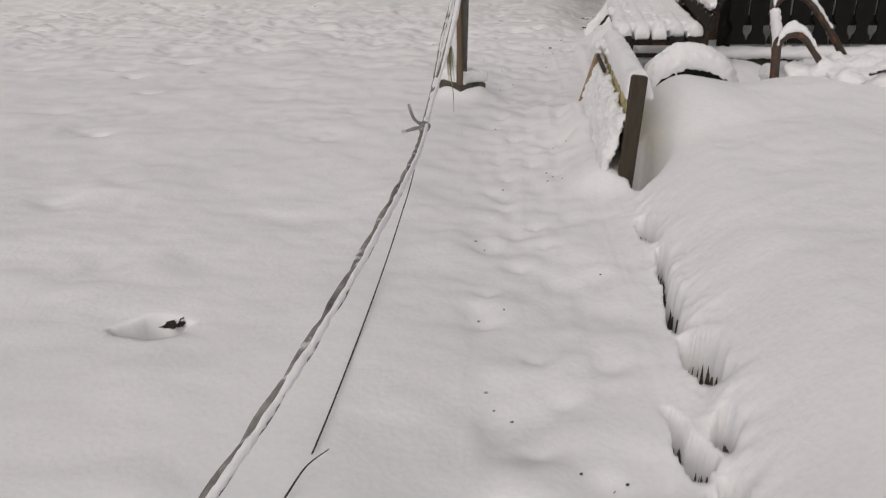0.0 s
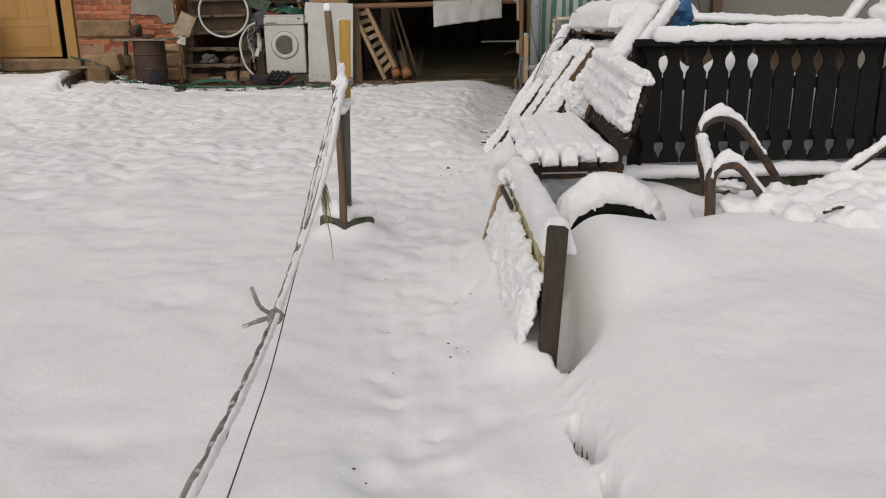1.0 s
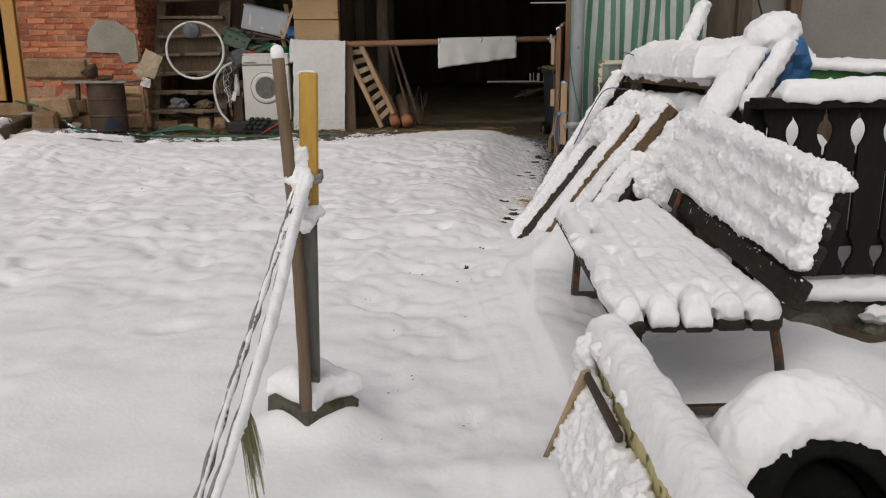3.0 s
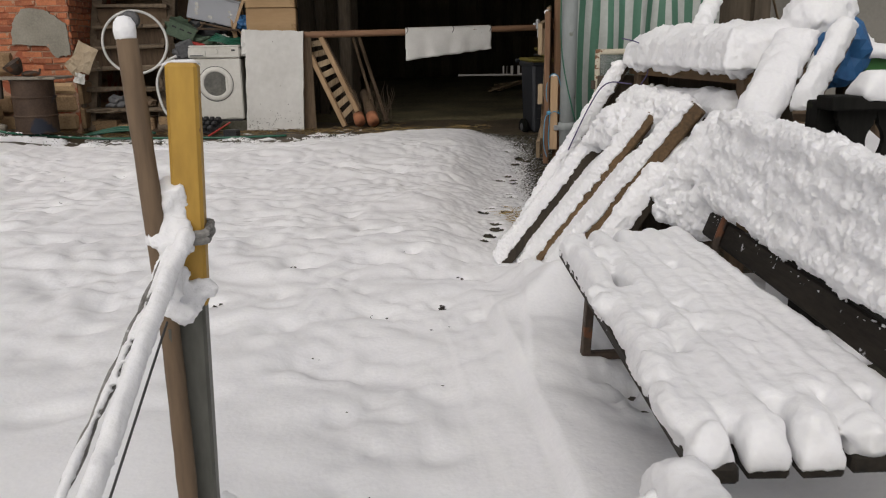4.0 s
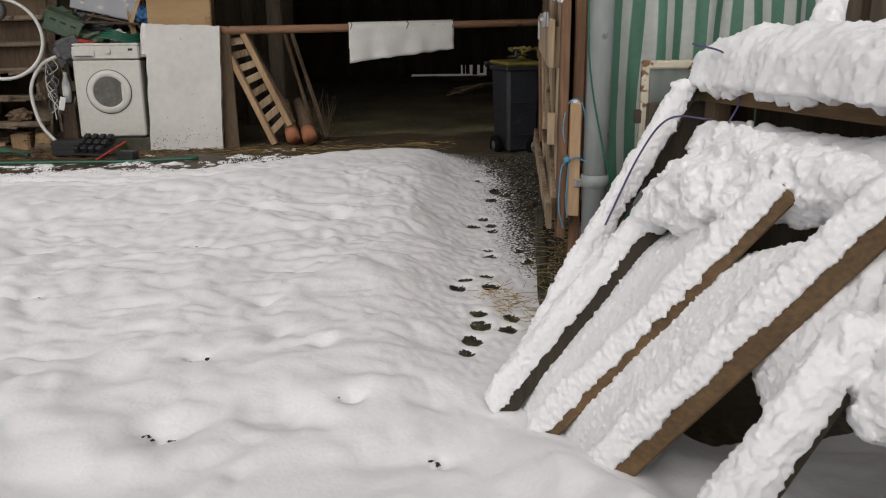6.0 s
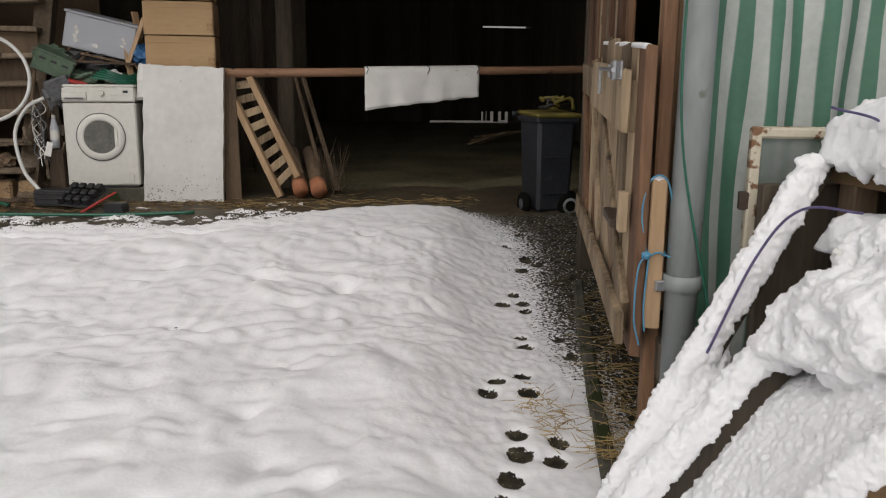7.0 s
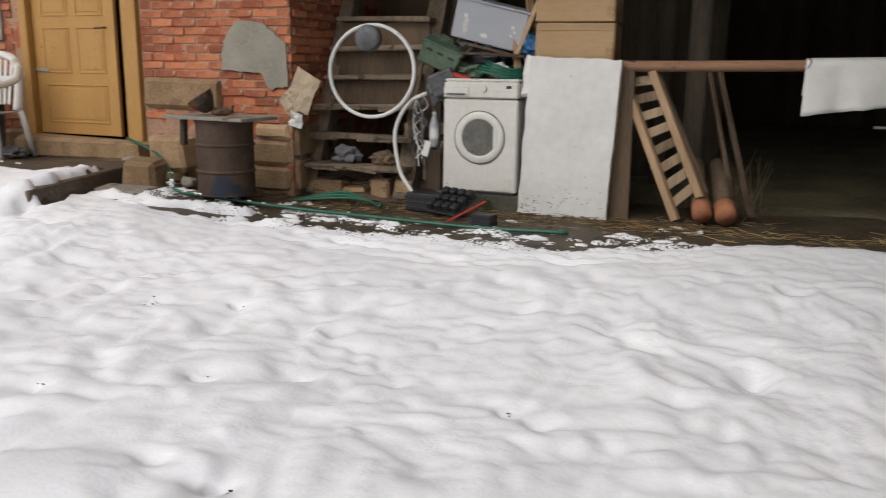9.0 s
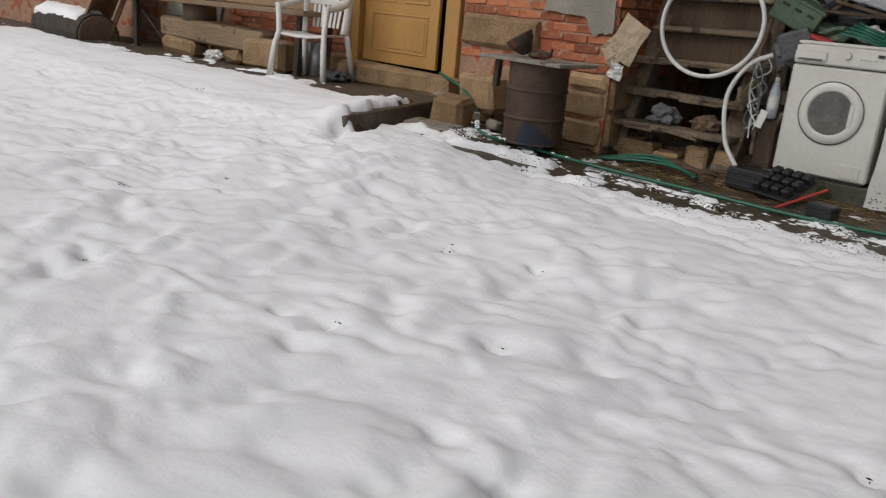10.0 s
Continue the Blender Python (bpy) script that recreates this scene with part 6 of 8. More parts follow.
snow("foot_snow", snow_patch(bmesh.new(), (0.665, 6.735, 0.285), (0.17, 0.175, 0), (-0.17, 0.175, 0), 0.085, 3, 0.015, 0.3, 0.06), "cushion of snow on the concrete foot", voxel=0.008, amp=0.008, size=0.04, fine=0.003)
solid("wooden_stake", tubed(curve_pts([(0.658, 6.735, 0.14), (0.650, 6.77, 0.45), (0.642, 6.79, 0.85), (0.618, 6.80, 1.345)]), 0.0180, 10, False, 1.0, 0.05, 3), OLDWOOD, "weathered wooden stake leaning at the yellow post", "stake", smooth=True)
solid("stake_cap_snow", blob(bmesh.new(), (0.617, 6.80, 1.358), 0.020, 0.020, 0.026, 4, 0.2, 2), SNOW_CLING, "snow cap on the wooden stake", "snow", kind="stuff")
solid("post_cap_snow", snow_patch(bmesh.new(), (0.668, 6.848, 1.304), (0.052, 0.004, 0), (-0.004, 0.030, 0), 0.010, 3, 0.008, 0.9, 0.012), SNOW_CLING, "rim of snow on the yellow post", "snow", kind="stuff")
ROPE_LINE = [(0.682, 6.79, 1.00), (0.663, 6.6, 0.914), (0.649, 6.2, 0.756), (0.631, 5.8, 0.642), (0.621, 5.4, 0.577), (0.624, 5.0, 0.561), (0.641, 4.6, 0.583), (0.668, 4.2, 0.639), (0.690, 3.8, 0.700), (0.695, 3.4, 0.742), (0.668, 3.0, 0.735), (0.60, 2.68, 0.67), (0.50, 2.4, 0.58), (0.30, 1.9, 0.40), (0.0, 1.2, 0.22)]
rope = thing("clothes_rope", "twisted grey rope sagging from the post, snow on its back", "rope")
line = curve_pts(ROPE_LINE, 14)
for s in (0, math.pi):
    pts = [p + Vector((math.cos(s + k * 0.55), 0, math.sin(s + k * 0.55))) * 0.0048 for k, p in enumerate(line)]
    part("strand", tubed(pts, 0.0066, 7, False, 1, 0.1, int(s)), ROPE, rope)
K = Vector((0.641, 4.6, 0.585))
part("knot", blob(bmesh.new(), K, 0.022, 0.022, 0.02, 3, 0.4, 2), ROPE, rope)
part("tail", tubed(curve_pts([K, K + Vector((-0.035, -0.01, 0.03)), K + Vector((-0.055, 0.0, 0.08))]), 0.0065, 7, False, 0.8, 0.15, 3), ROPE, rope)
part("tail", tubed(curve_pts([K, K + Vector((-0.04, -0.02, -0.005)), K + Vector((-0.075, -0.04, -0.012))]), 0.0068, 7, False, 0.8, 0.15, 4), ROPE, rope)
for z, r in ((1.01, 0.033), (0.997, 0.034)):
    lp = [(0.648 + 0.04 * z + r * max(-0.9, min(0.9, 1.3 * math.cos(t))), 6.835 + r * max(-0.9, min(0.9, 1.3 * math.sin(t))), z + 0.006 * math.sin(t)) for t in (2 * math.pi * k / 18 for k in range(18))]
    part("turn", tubed(lp, 0.0075, 6, True, 1, 0.1, 2), ROPE, rope, "frayed turn of rope round the post")
part("tie", tubed(curve_pts([(0.665, 6.835, 1.0), (0.655, 6.80, 0.93), (0.662, 6.825, 0.865)]), 0.011, 7), ROPE, rope)
far_end = [p for p in line if p.y > 2.2]
bm = snow_line(bmesh.new(), [p + Vector((0.009, 0, 0.003)) for p in far_end], [0.014 + 0.018 * float(sstep(5.4, 6.3, p.y)) for p in far_end], [0.013 + 0.014 * float(sstep(5.4, 6.3, p.y)) for p in far_end], 4)
second = curve_pts([(0.660, 6.79, 0.985), (0.640, 6.6, 0.905), (0.620, 6.3, 0.790), (0.603, 6.0, 0.690), (0.602, 5.7, 0.618), (0.610, 5.3, 0.568), (0.622, 4.9, 0.562), (0.635, 4.65, 0.580)], 14)
for s in (0, math.pi):
    part("strand", tubed([p + Vector((math.cos(s + k * 0.6), 0, math.sin(s + k * 0.6))) * 0.0040 for k, p in enumerate(second)], 0.0058, 7, False, 1, 0.15, int(s) + 5), ROPE, rope)
snow_line(bm, [p + Vector((0.004, 0, 0.004)) for p in second], [0.012 + 0.008 * lump(p, 9, 3) for p in second], [0.010 + 0.008 * lump(p, 9, 3) for p in second], 9)
snow("rope_snow", bm, "thin crust of snow along the rope", cling=True, voxel=0.006, amp=0.005, size=0.05, fine=0.003, fine_size=0.012)
bm = bmesh.new()
for k, (x, y, z, a, b, c) in enumerate(((0.655, 6.82, 1.055, 0.035, 0.03, 0.06), (0.66, 6.80, 1.00, 0.045, 0.035, 0.04), (0.652, 6.78, 0.93, 0.03, 0.03, 0.05), (0.665, 6.80, 0.87, 0.045, 0.035, 0.03), (0.695, 6.81, 0.90, 0.03, 0.02, 0.02))):
    blob(bm, (x, y, z), a, b, c, k + 3, 0.45, 2)
snow("knot_snow", bm, "snow packed on the rope's knot at the post", cling=True, voxel=0.006, amp=0.020, size=0.03, fine=0.008, fine_size=0.012)
wire = curve_pts([(0.650, 6.75, 0.86), (0.585, 6.3, 0.56), (0.540, 5.7, 0.355), (0.548, 5.0, 0.268), (0.546, 4.6, 0.242), (0.542, 4.2, 0.224), (0.534, 3.8, 0.212), (0.524, 3.4, 0.208), (0.516, 3.22, 0.205)], 10)
solid("thin_wire", tubed(wire, 0.0022, 6), WIRE, "thin dark wire strung down beside the rope", "wire")
solid("dry_twig", tubed(curve_pts([(0.49, 3.08, 0.20), (0.52, 3.15, 0.225), (0.56, 3.2, 0.235)]), 0.0025, 6, False, 0.5), WIRE, "short dark twig lying in the snow", "twig")
tuft = thing("dry_grass_tuft", "frayed tuft of dry grass hanging from the rope", "grass tuft", 0.640, 5.95, 0.685)
rnd = random.Random(6)
bm = bmesh.new()
for k in range(70):
    a = rnd.uniform(0, 6.28)
    ln = rnd.uniform(0.10, 0.22)
    s = rnd.uniform(0.004, 0.018)
    tube(bm, [(0, 0, 0), (s * math.cos(a), s * math.sin(a), -ln * 0.4), (s * 1.2 * math.cos(a) + 0.01, s * math.sin(a), -ln)], 0.0016, 4, False, 0.3)
part("blades", bm, DRYGRASS, tuft)
part("stem", tubed(curve_pts([(0, 0, 0.01), (0.008, 0, -0.18), (0.02, 0, -0.28), (0.022, 0.0, -0.37)]), 0.0032, 5, False, 0.4), DRYGRASS, tuft)

# ---- washing machine ----
wm = thing("washing_machine", "white front-loading washing machine, grubby, standing outdoors", "washing machine", -0.795, 15.2, 0.475, -1.5)
part("body", boxed(0.595, 0.52, 0.70, pose(0, 0.26, 0.355), 0.012), WHITE, wm)
part("control_panel", boxed(0.595, 0.53, 0.125, pose(0, 0.255, 0.775), 0.012), WHITE, wm)
part("lid", boxed(0.60, 0.55, 0.022, pose(0, 0.265, 0.846), 0.006), WHITE, wm)
part("detergent_drawer", boxed(0.20, 0.014, 0.055, pose(-0.19, -0.014, 0.765), 0.004), WHITE, wm)
part("drawer_grip", boxed(0.15, 0.008, 0.012, pose(-0.19, -0.022, 0.742), 0.002), JUNKGREY, wm)
face = pose(0, -0.005, 0.42, 90, 0, 0)
dr = part("door", lathe([(0.136, 0.0), (0.138, 0.008), (0.150, 0.012), (0.188, 0.010), (0.197, 0.0)], 48, face, True), WHITE, wm, smooth=True)
part("glass", lathe([(0.0, 0.002), (0.06, 0.004), (0.11, 0.006), (0.138, 0.009)], 48, face, True), DOORGLASS, dr, "dark bulging glass", smooth=True)
part("drum", lathe([(0.12, -0.02), (0.11, -0.018), (0.0, -0.016)], 32, face, True), JUNKGREY, dr, smooth=True)
part("seam", lathe([(0.197, -0.001), (0.202, -0.001), (0.202, 0.003), (0.197, 0.003)], 48, face, True), BLACK, wm)
part("grip", boxed(0.030, 0.012, 0.15, pose(0.128, -0.014, 0.42), 0.005), WHITE, dr)
part("dial", lathe([(0.0, 0.018), (0.022, 0.018), (0.026, 0.0)], 20, pose(0.03, -0.01, 0.785, 90, 0, 0), True), WHITE, wm)
for k in range(4):
    part("button", boxed(0.014, 0.008, 0.010, pose(0.11 + 0.028 * k, -0.012, 0.77), 0.002), WHITE, wm)
part("display", boxed(0.04, 0.006, 0.02, pose(0.225, -0.011, 0.798), 0.001), BLACK, wm)
part("filter_flap", boxed(0.12, 0.006, 0.085, pose(0.19, -0.003, 0.07), 0.002), WHITE, wm)
part("plinth", boxed(0.56, 0.5, 0.03, pose(0, 0.26, 0.0), 0.003), BLACK, wm)
solid("washer_footing", boxed(0.75, 0.62, 0.16, pose(-0.80, 15.50, 0.39), 0.02, 0.008, 4), CONCRETE, "rough footing under the washing machine", "footing", kind="structure")

# ---- white sheet board, cartons ----
bm = bmesh.new()
nx, nz = 14, 24
fr, bk = [], []
for j in range(nz + 1):
    a, b = [], []
    for i in range(nx + 1):
        s, t = i / nx, j / nz
        wob = 0.010 * lump((s * 3, t * 4, 0), 1.4, 2) + 0.003 * lump((s * 8, t * 12, 0), 1.4, 3)
        ex = 0.008 * lump((t * 5, s, 2), 2, 4) * (1 if i in (0, nx) else 0)
        ez = 0.012 * lump((s * 6, t, 5), 2, 6) * (1 if j in (0, nz) else 0)
        x, z = -0.335 + 0.665 * s + ex - 0.02 * (1 - t) * 0, 1.155 * t + ez
        a.append(bm.verts.new((x, wob, z)))
        b.append(bm.verts.new((x, 0.075, z)))
    fr.append(a)
    bk.append(b)
for j in range(nz):
    for i in range(nx):
        bm.faces.new((fr[j][i], fr[j][i + 1], fr[j + 1][i + 1], fr[j + 1][i]))
        bm.faces.new((bk[j][i + 1], bk[j][i], bk[j + 1][i], bk[j + 1][i + 1]))
    bm.faces.new((fr[j + 1][0], bk[j + 1][0], bk[j][0], fr[j][0]))
    bm.faces.new((fr[j][nx], bk[j][nx], bk[j + 1][nx], fr[j + 1][nx]))
for i in range(nx):
    bm.faces.new((bk[0][i], bk[0][i + 1], fr[0][i + 1], fr[0][i]))
    bm.faces.new((fr[nz][i], fr[nz][i + 1], bk[nz][i + 1], bk[nz][i]))
wb = thing("white_board", "tall white foam board splashed with mud at its foot", "board", -0.135, 15.17, 0.335)
wb.matrix_world = pose(-0.135, 15.15, 0.335, -2.5, 2.2, -2)
part("sheet", bm, PANEL, wb, smooth=False)
bm = bmesh.new()
rnd = random.Random(21)
for k in range(150):
    x, z = rnd.uniform(-0.32, 0.32), abs(rnd.gauss(0, 0.09)) + 0.01
    blob(bm, (x, 0.002, z), rnd.uniform(0.002, 0.007), 0.004, rnd.uniform(0.002, 0.006), k, 0.3, 1)
tagged(part("mud_splash", bm, EARTH, wb, "specks of mud"), kind="stuff")
part("nail_hole", blob(bmesh.new(), (-0.02, 0.0, 1.03), 0.010, 0.004, 0.012, 3, 0.4, 1), STEEL, wb)
solid("white_sack", snow_patch(bmesh.new(), (-0.50, 15.24, 1.20), (0.10, -0.01, 0.02), (0.03, 0.02, 0.30), 0.03, 7, 0.02, 0.7, 0.03, 1.0, (0, -1, 0.1)), CLOTH, "crumpled white sack stuffed behind the foam board", "sack")
solid("dark_board", boxed(0.14, 0.03, 1.15, pose(0.26, 15.30, 0.9, -2, -1, 0), 0.004), OLDWOOD, "dark board standing behind the white one", "board")
for k, (x0, z0, w, h, rz) in enumerate(((-0.135, 1.60, 0.575, 0.28, 2), (-0.135, 1.885, 0.575, 0.28, 1.2), (-0.145, 2.20, 0.57, 0.33, 0.4))):
    c = thing("cardboard_box", "large flattened tan cardboard box standing in the store", "box", x0, 15.52, z0 - h / 2, rz, group="stacked cardboard boxes")
    part("body", boxed(w, 0.40, h - 0.004, pose(0, 0, h / 2), 0.008, 0.003, k), CARD, c)
    part("flap", boxed(w * 0.98, 0.004, 0.05, pose(0, -0.203, h - 0.03, 3), 0.001), CARD, c)
solid("carton_stand", boxed(0.55, 0.40, 1.10, pose(-0.13, 15.52, 0.90), 0.01), OLDWOOD, "dark crate carrying the cardboard boxes", "crate")

# ---- store junk over the washing machine ----
cr = thing("storage_tub", "milky plastic storage tub lying tilted on the junk", "tub")
cr.matrix_world = pose(-0.80, 15.55, 1.74, 4, 13, 2)
bm = bmesh.new()
for a, b, c, d, e, f in ((0.56, 0.012, 0.28, 0, -0.17, 0), (0.56, 0.012, 0.28, 0, 0.17, 0), (0.012, 0.34, 0.28, -0.28, 0, 0), (0.012, 0.34, 0.28, 0.28, 0, 0), (0.56, 0.34, 0.012, 0, 0, -0.14)):
    box(bm, a, b, c, pose(d, e, f), 0.003)
part("tub", bm, CRATE, cr)
part("rim", boxed(0.60, 0.38, 0.02, pose(0, 0, 0.15), 0.005), CRATE, cr)
part("sticker", boxed(0.05, 0.003, 0.03, pose(-0.02, -0.179, -0.085), 0), WHITE, cr)
for k in range(4):
    part("print_bar", boxed(0.035, 0.003, 0.03, pose(-0.19 + 0.012 * (k % 2), -0.179, 0.03 - 0.035 * k), 0), WHITE, cr, "worn white print")
for k in range(3):
    part("print_bar", boxed(0.03, 0.003, 0.022, pose(0.19 + 0.02 * (k % 2), -0.179, 0.02 - 0.03 * k), 0), WHITE, cr, "worn white print")
rnd = random.Random(33)
JUNK = [((-0.55, 15.35, 1.35), (-0.62, 15.45, 1.86), 0.05, 0.02, NEWWOOD), ((-0.98, 15.3, 1.52), (-0.50, 15.35, 1.50), 0.06, 0.02, OLDWOOD), ((-1.12, 15.3, 1.36), (-0.90, 15.4, 1.60), 0.05, 0.02, OLDWOOD),
        ((-1.2, 15.4, 1.30), (-0.95, 15.5, 1.75), 0.06, 0.02, OLDWOOD), ((-0.45, 15.5, 1.4), (-0.55, 15.6, 1.95), 0.06, 0.02, NEWWOOD)]
for k, (p, q, w, h, m) in enumerate(JUNK):
    solid("scrap_board", beam(p, q, w, h, 0.003), m, "short scrap board in the junk pile", "board", group="scrap boards")
for k, (x, y, z, a, b, c, m, lab) in enumerate(((-0.95, 15.40, 1.38, 0.16, 0.12, 0.06, JUNKGREEN, "crumpled faded green plastic sheet"), (-1.22, 15.45, 1.55, 0.15, 0.10, 0.09, JUNKGREEN, "crumpled faded green plastic sheet"), (-0.62, 15.42, 1.37, 0.15, 0.12, 0.06, JUNKGREEN, "crumpled faded green plastic sheet"),
                                               (-0.48, 15.45, 1.58, 0.09, 0.08, 0.09, BLUE, "crumpled bright blue bag"), (-0.70, 15.33, 1.40, 0.07, 0.06, 0.05, PLASTIC, "crumpled white plastic bag"), (-1.18, 15.38, 1.25, 0.11, 0.09, 0.12, JUNKGREY, "grey bundle of old rags"),
                                               (-0.95, 15.5, 1.5, 0.3, 0.12, 0.14, BLACK, "dark bundle at the back of the junk pile"), (-1.3, 15.55, 0.95, 0.13, 0.12, 0.3, OLDWOOD, "dark scrap bundle beside the machine"), (-0.60, 15.5, 1.66, 0.12, 0.08, 0.08, BEAMWOOD, "dark wicker basket remnant"))):
    solid("crumpled_sheet", blob(bmesh.new(), (x, y, z), a, b, c, k + 5, 0.55, 3, 4.0), m, lab, "junk", group="junk over the washer")
gc = thing("green_crate", "faded green plastic crate lying tilted on the junk", "crate")
gc.matrix_world = pose(-1.17, 15.36, 1.50, 10, 24, 12)
bm = bmesh.new()
for a, b, c, d, f, g in ((0.30, 0.012, 0.16, 0, -0.10, 0), (0.30, 0.012, 0.16, 0, 0.10, 0), (0.012, 0.20, 0.16, -0.15, 0, 0), (0.012, 0.20, 0.16, 0.15, 0, 0), (0.30, 0.20, 0.012, 0, 0, -0.08)):
    box(bm, a, b, c, pose(d, f, g), 0.003)
part("shell", bm, JUNKGREEN, gc)
part("rim", boxed(0.33, 0.23, 0.018, pose(0, 0, 0.085), 0.004), JUNKGREEN, gc)
# black plates on the wall stand for the dark inside the grip holes
for k in range(3):
    part("grip_hole", boxed(0.05, 0.004, 0.018, pose(-0.09 + 0.09 * k, -0.108, 0.03), 0.001), BLACK, gc)
solid("grey_box", boxed(0.20, 0.16, 0.17, pose(-1.12, 15.27, 1.30, 6, -22, 14), 0.012, 0.004, 5), JUNKGREY, "grey-violet plastic box wedged beside the machine", "box")
rnd = random.Random(19)
for k in range(34):
    p = Vector((rnd.uniform(-1.42, -1.12), rnd.uniform(15.24, 15.5), rnd.uniform(0.40, 1.15)))
    q = p + Vector((rnd.uniform(-0.06, 0.06), rnd.uniform(-0.04, 0.08), rnd.uniform(0.08, 0.34)))
    solid("scrap_piece", beam(p, q, rnd.uniform(0.02, 0.08), rnd.uniform(0.01, 0.03), 0.003, 0.003, k), rnd.choice((OLDWOOD, STAIRWOOD, BARNDARK, STAIRWOOD)), "old broken wood scrap stuffed beside the stairs", "scrap wood", group="wood scraps by the stairs")
for k in range(22):
    p = Vector((rnd.uniform(-1.30, -0.42), rnd.uniform(15.34, 15.62), rnd.uniform(1.36, 1.60)))
    q = p + Vector((rnd.uniform(-0.25, 0.25), rnd.uniform(-0.05, 0.1), rnd.uniform(-0.06, 0.16)))
    solid("scrap_piece", beam(p, q, rnd.uniform(0.015, 0.05), rnd.uniform(0.008, 0.02), 0.003, 0.003, k), rnd.choice((OLDWOOD, NEWWOOD, BARNDARK, REDWOOD)), "thin broken lath in the junk pile over the machine", "scrap wood", group="laths over the washer")
part("frame_lath", beam((0.26, -0.20, -0.20), (0.33, -0.18, 0.24), 0.035, 0.02, 0.003), NEWWOOD, cr)
part("frame_lath", beam((-0.12, -0.20, -0.17), (0.30, -0.19, -0.17), 0.035, 0.02, 0.003), OLDWOOD, cr)
solid("red_tray", boxed(0.16, 0.10, 0.035, pose(-0.98, 15.28, 1.345, 0, 12, 10), 0.01, 0.004, 3), RED, "broken red plastic tray on the machine", "tray")
for k in range(5):
    z = 1.34 + 0.018 * k
    solid("hose_coil", tubed(curve_pts([(-0.85 + 0.02 * k, 15.24 + 0.02 * k, z + 0.05), (-0.70, 15.20, z + 0.03), (-0.58, 15.22, z - 0.01), (-0.50, 15.30, z)]), 0.010, 7), HOSEG, "green hose tangled on the machine", "hose", group="green hose loops")
bot = thing("plastic_bottle", "milky plastic bottle with a label beside the machine", "bottle", -1.18, 15.24, 0.80)
part("body", lathe([(0.03, 0.0), (0.036, 0.02), (0.036, 0.17), (0.02, 0.23), (0.014, 0.25)], 16), CRATE, bot, smooth=True)
part("label_band", lathe([(0.0372, 0.07), (0.0372, 0.15)], 16, None, True), PLASTIC, bot)
part("cap", lathe([(0.016, 0.25), (0.016, 0.275)], 12), WHITE, bot)
solid("bottle_shelf", boxed(0.12, 0.3, 0.34, pose(-1.18, 15.38, 0.63), 0.01, 0.01, 3), OLDWOOD, "dark block beside the washing machine", "block")
for k in range(9):
    rr = random.Random(k)
    pts = [(-1.28 + rr.uniform(-0.06, 0.06), 15.18 + rr.uniform(-0.03, 0.05), 1.18 - 0.10 * j + rr.uniform(-0.04, 0.04)) for j in range(6)]
    solid("cable", tubed(curve_pts(pts), 0.0045, 5), PLASTIC if k % 2 else JUNKGREY, "tangled old cable hanging by the machine", "cable", group="tangled cables")
solid("cable_label", boxed(0.05, 0.01, 0.12, pose(-1.20, 15.13, 0.80, 0, 15, 0), 0.002), PLASTIC, "white plastic plug strip hanging in the cables", "plug")

# ---- steep loft stairs ----
st = thing("loft_stairs", "steep grey-brown wooden stairs to the hayloft", "stairs")
part("stringer", beam((-2.27, 15.22, 0.36), (-2.17, 16.35, 3.0), 0.12, 0.15, 0.010, 0.008, 1), STAIRWOOD, st)
part("stringer", beam((-1.42, 15.22, 0.36), (-1.36, 16.35, 3.0), 0.15, 0.15, 0.010, 0.008, 2), STAIRWOOD, st)
rnd = random.Random(88)
for k in range(10):
    z = 0.62 + 0.235 * k
    y = 15.20 + 0.1005 * k
    wide = 0.96 if k < 3 else 0.84
    bm = boxed(wide, 0.20, 0.042, pose(-1.845 + 0.01 * k, y, z, 0, rnd.uniform(-1.6, 1.6), rnd.uniform(-1.5, 1.5)), 0.010, 0.007, k)
    if k < 3:
        for j in range(5):
            box(bm, rnd.uniform(0.10, 0.3), 0.03, 0.02, pose(-1.85 + rnd.uniform(-0.3, 0.3), y - 0.10, z + rnd.uniform(-0.025, 0.01), 0, rnd.uniform(-6, 6), 0), 0.004, 0.004, j)
    part("tread", bm, STAIRWOOD, st)
    if 1 < k < 5:
        part("riser", boxed(0.80, 0.02, 0.19, pose(-1.84 + 0.01 * k, y + 0.10, z + 0.115), 0.004, 0.004, k), OLDWOOD, st)
part("newel", boxed(0.15, 0.14, 0.46, pose(-2.36, 15.14, 0.56, 0, 2, 4), 0.02, 0.012, 6), STAIRWOOD, st)
for k, (x, w, h, m) in enumerate(((-2.10, 0.30, 0.17, STONE), (-1.62, 0.16, 0.20, NEWWOOD), (-1.42, 0.14, 0.2, STONE), (-1.86, 0.2, 0.12, STONE))):
    solid("stair_block", boxed(w, 0.16, h, pose(x, 15.25, 0.33 + h / 2, 0, 0, 4 * k - 5), 0.014, 0.006, k), m, "rough block under the loft stairs", "block", group="blocks under the stairs")
solid("stair_rag", blob(bmesh.new(), (-1.95, 15.25, 0.70), 0.11, 0.06, 0.07, 5, 0.6, 3, 4), JUNKGREY, "grey rag lying on a stair tread", "rag")
solid("stair_rag", blob(bmesh.new(), (-1.62, 15.26, 0.69), 0.10, 0.06, 0.06, 9, 0.6, 3, 4), OLDWOOD, "brown bundle lying on a stair tread", "rag")

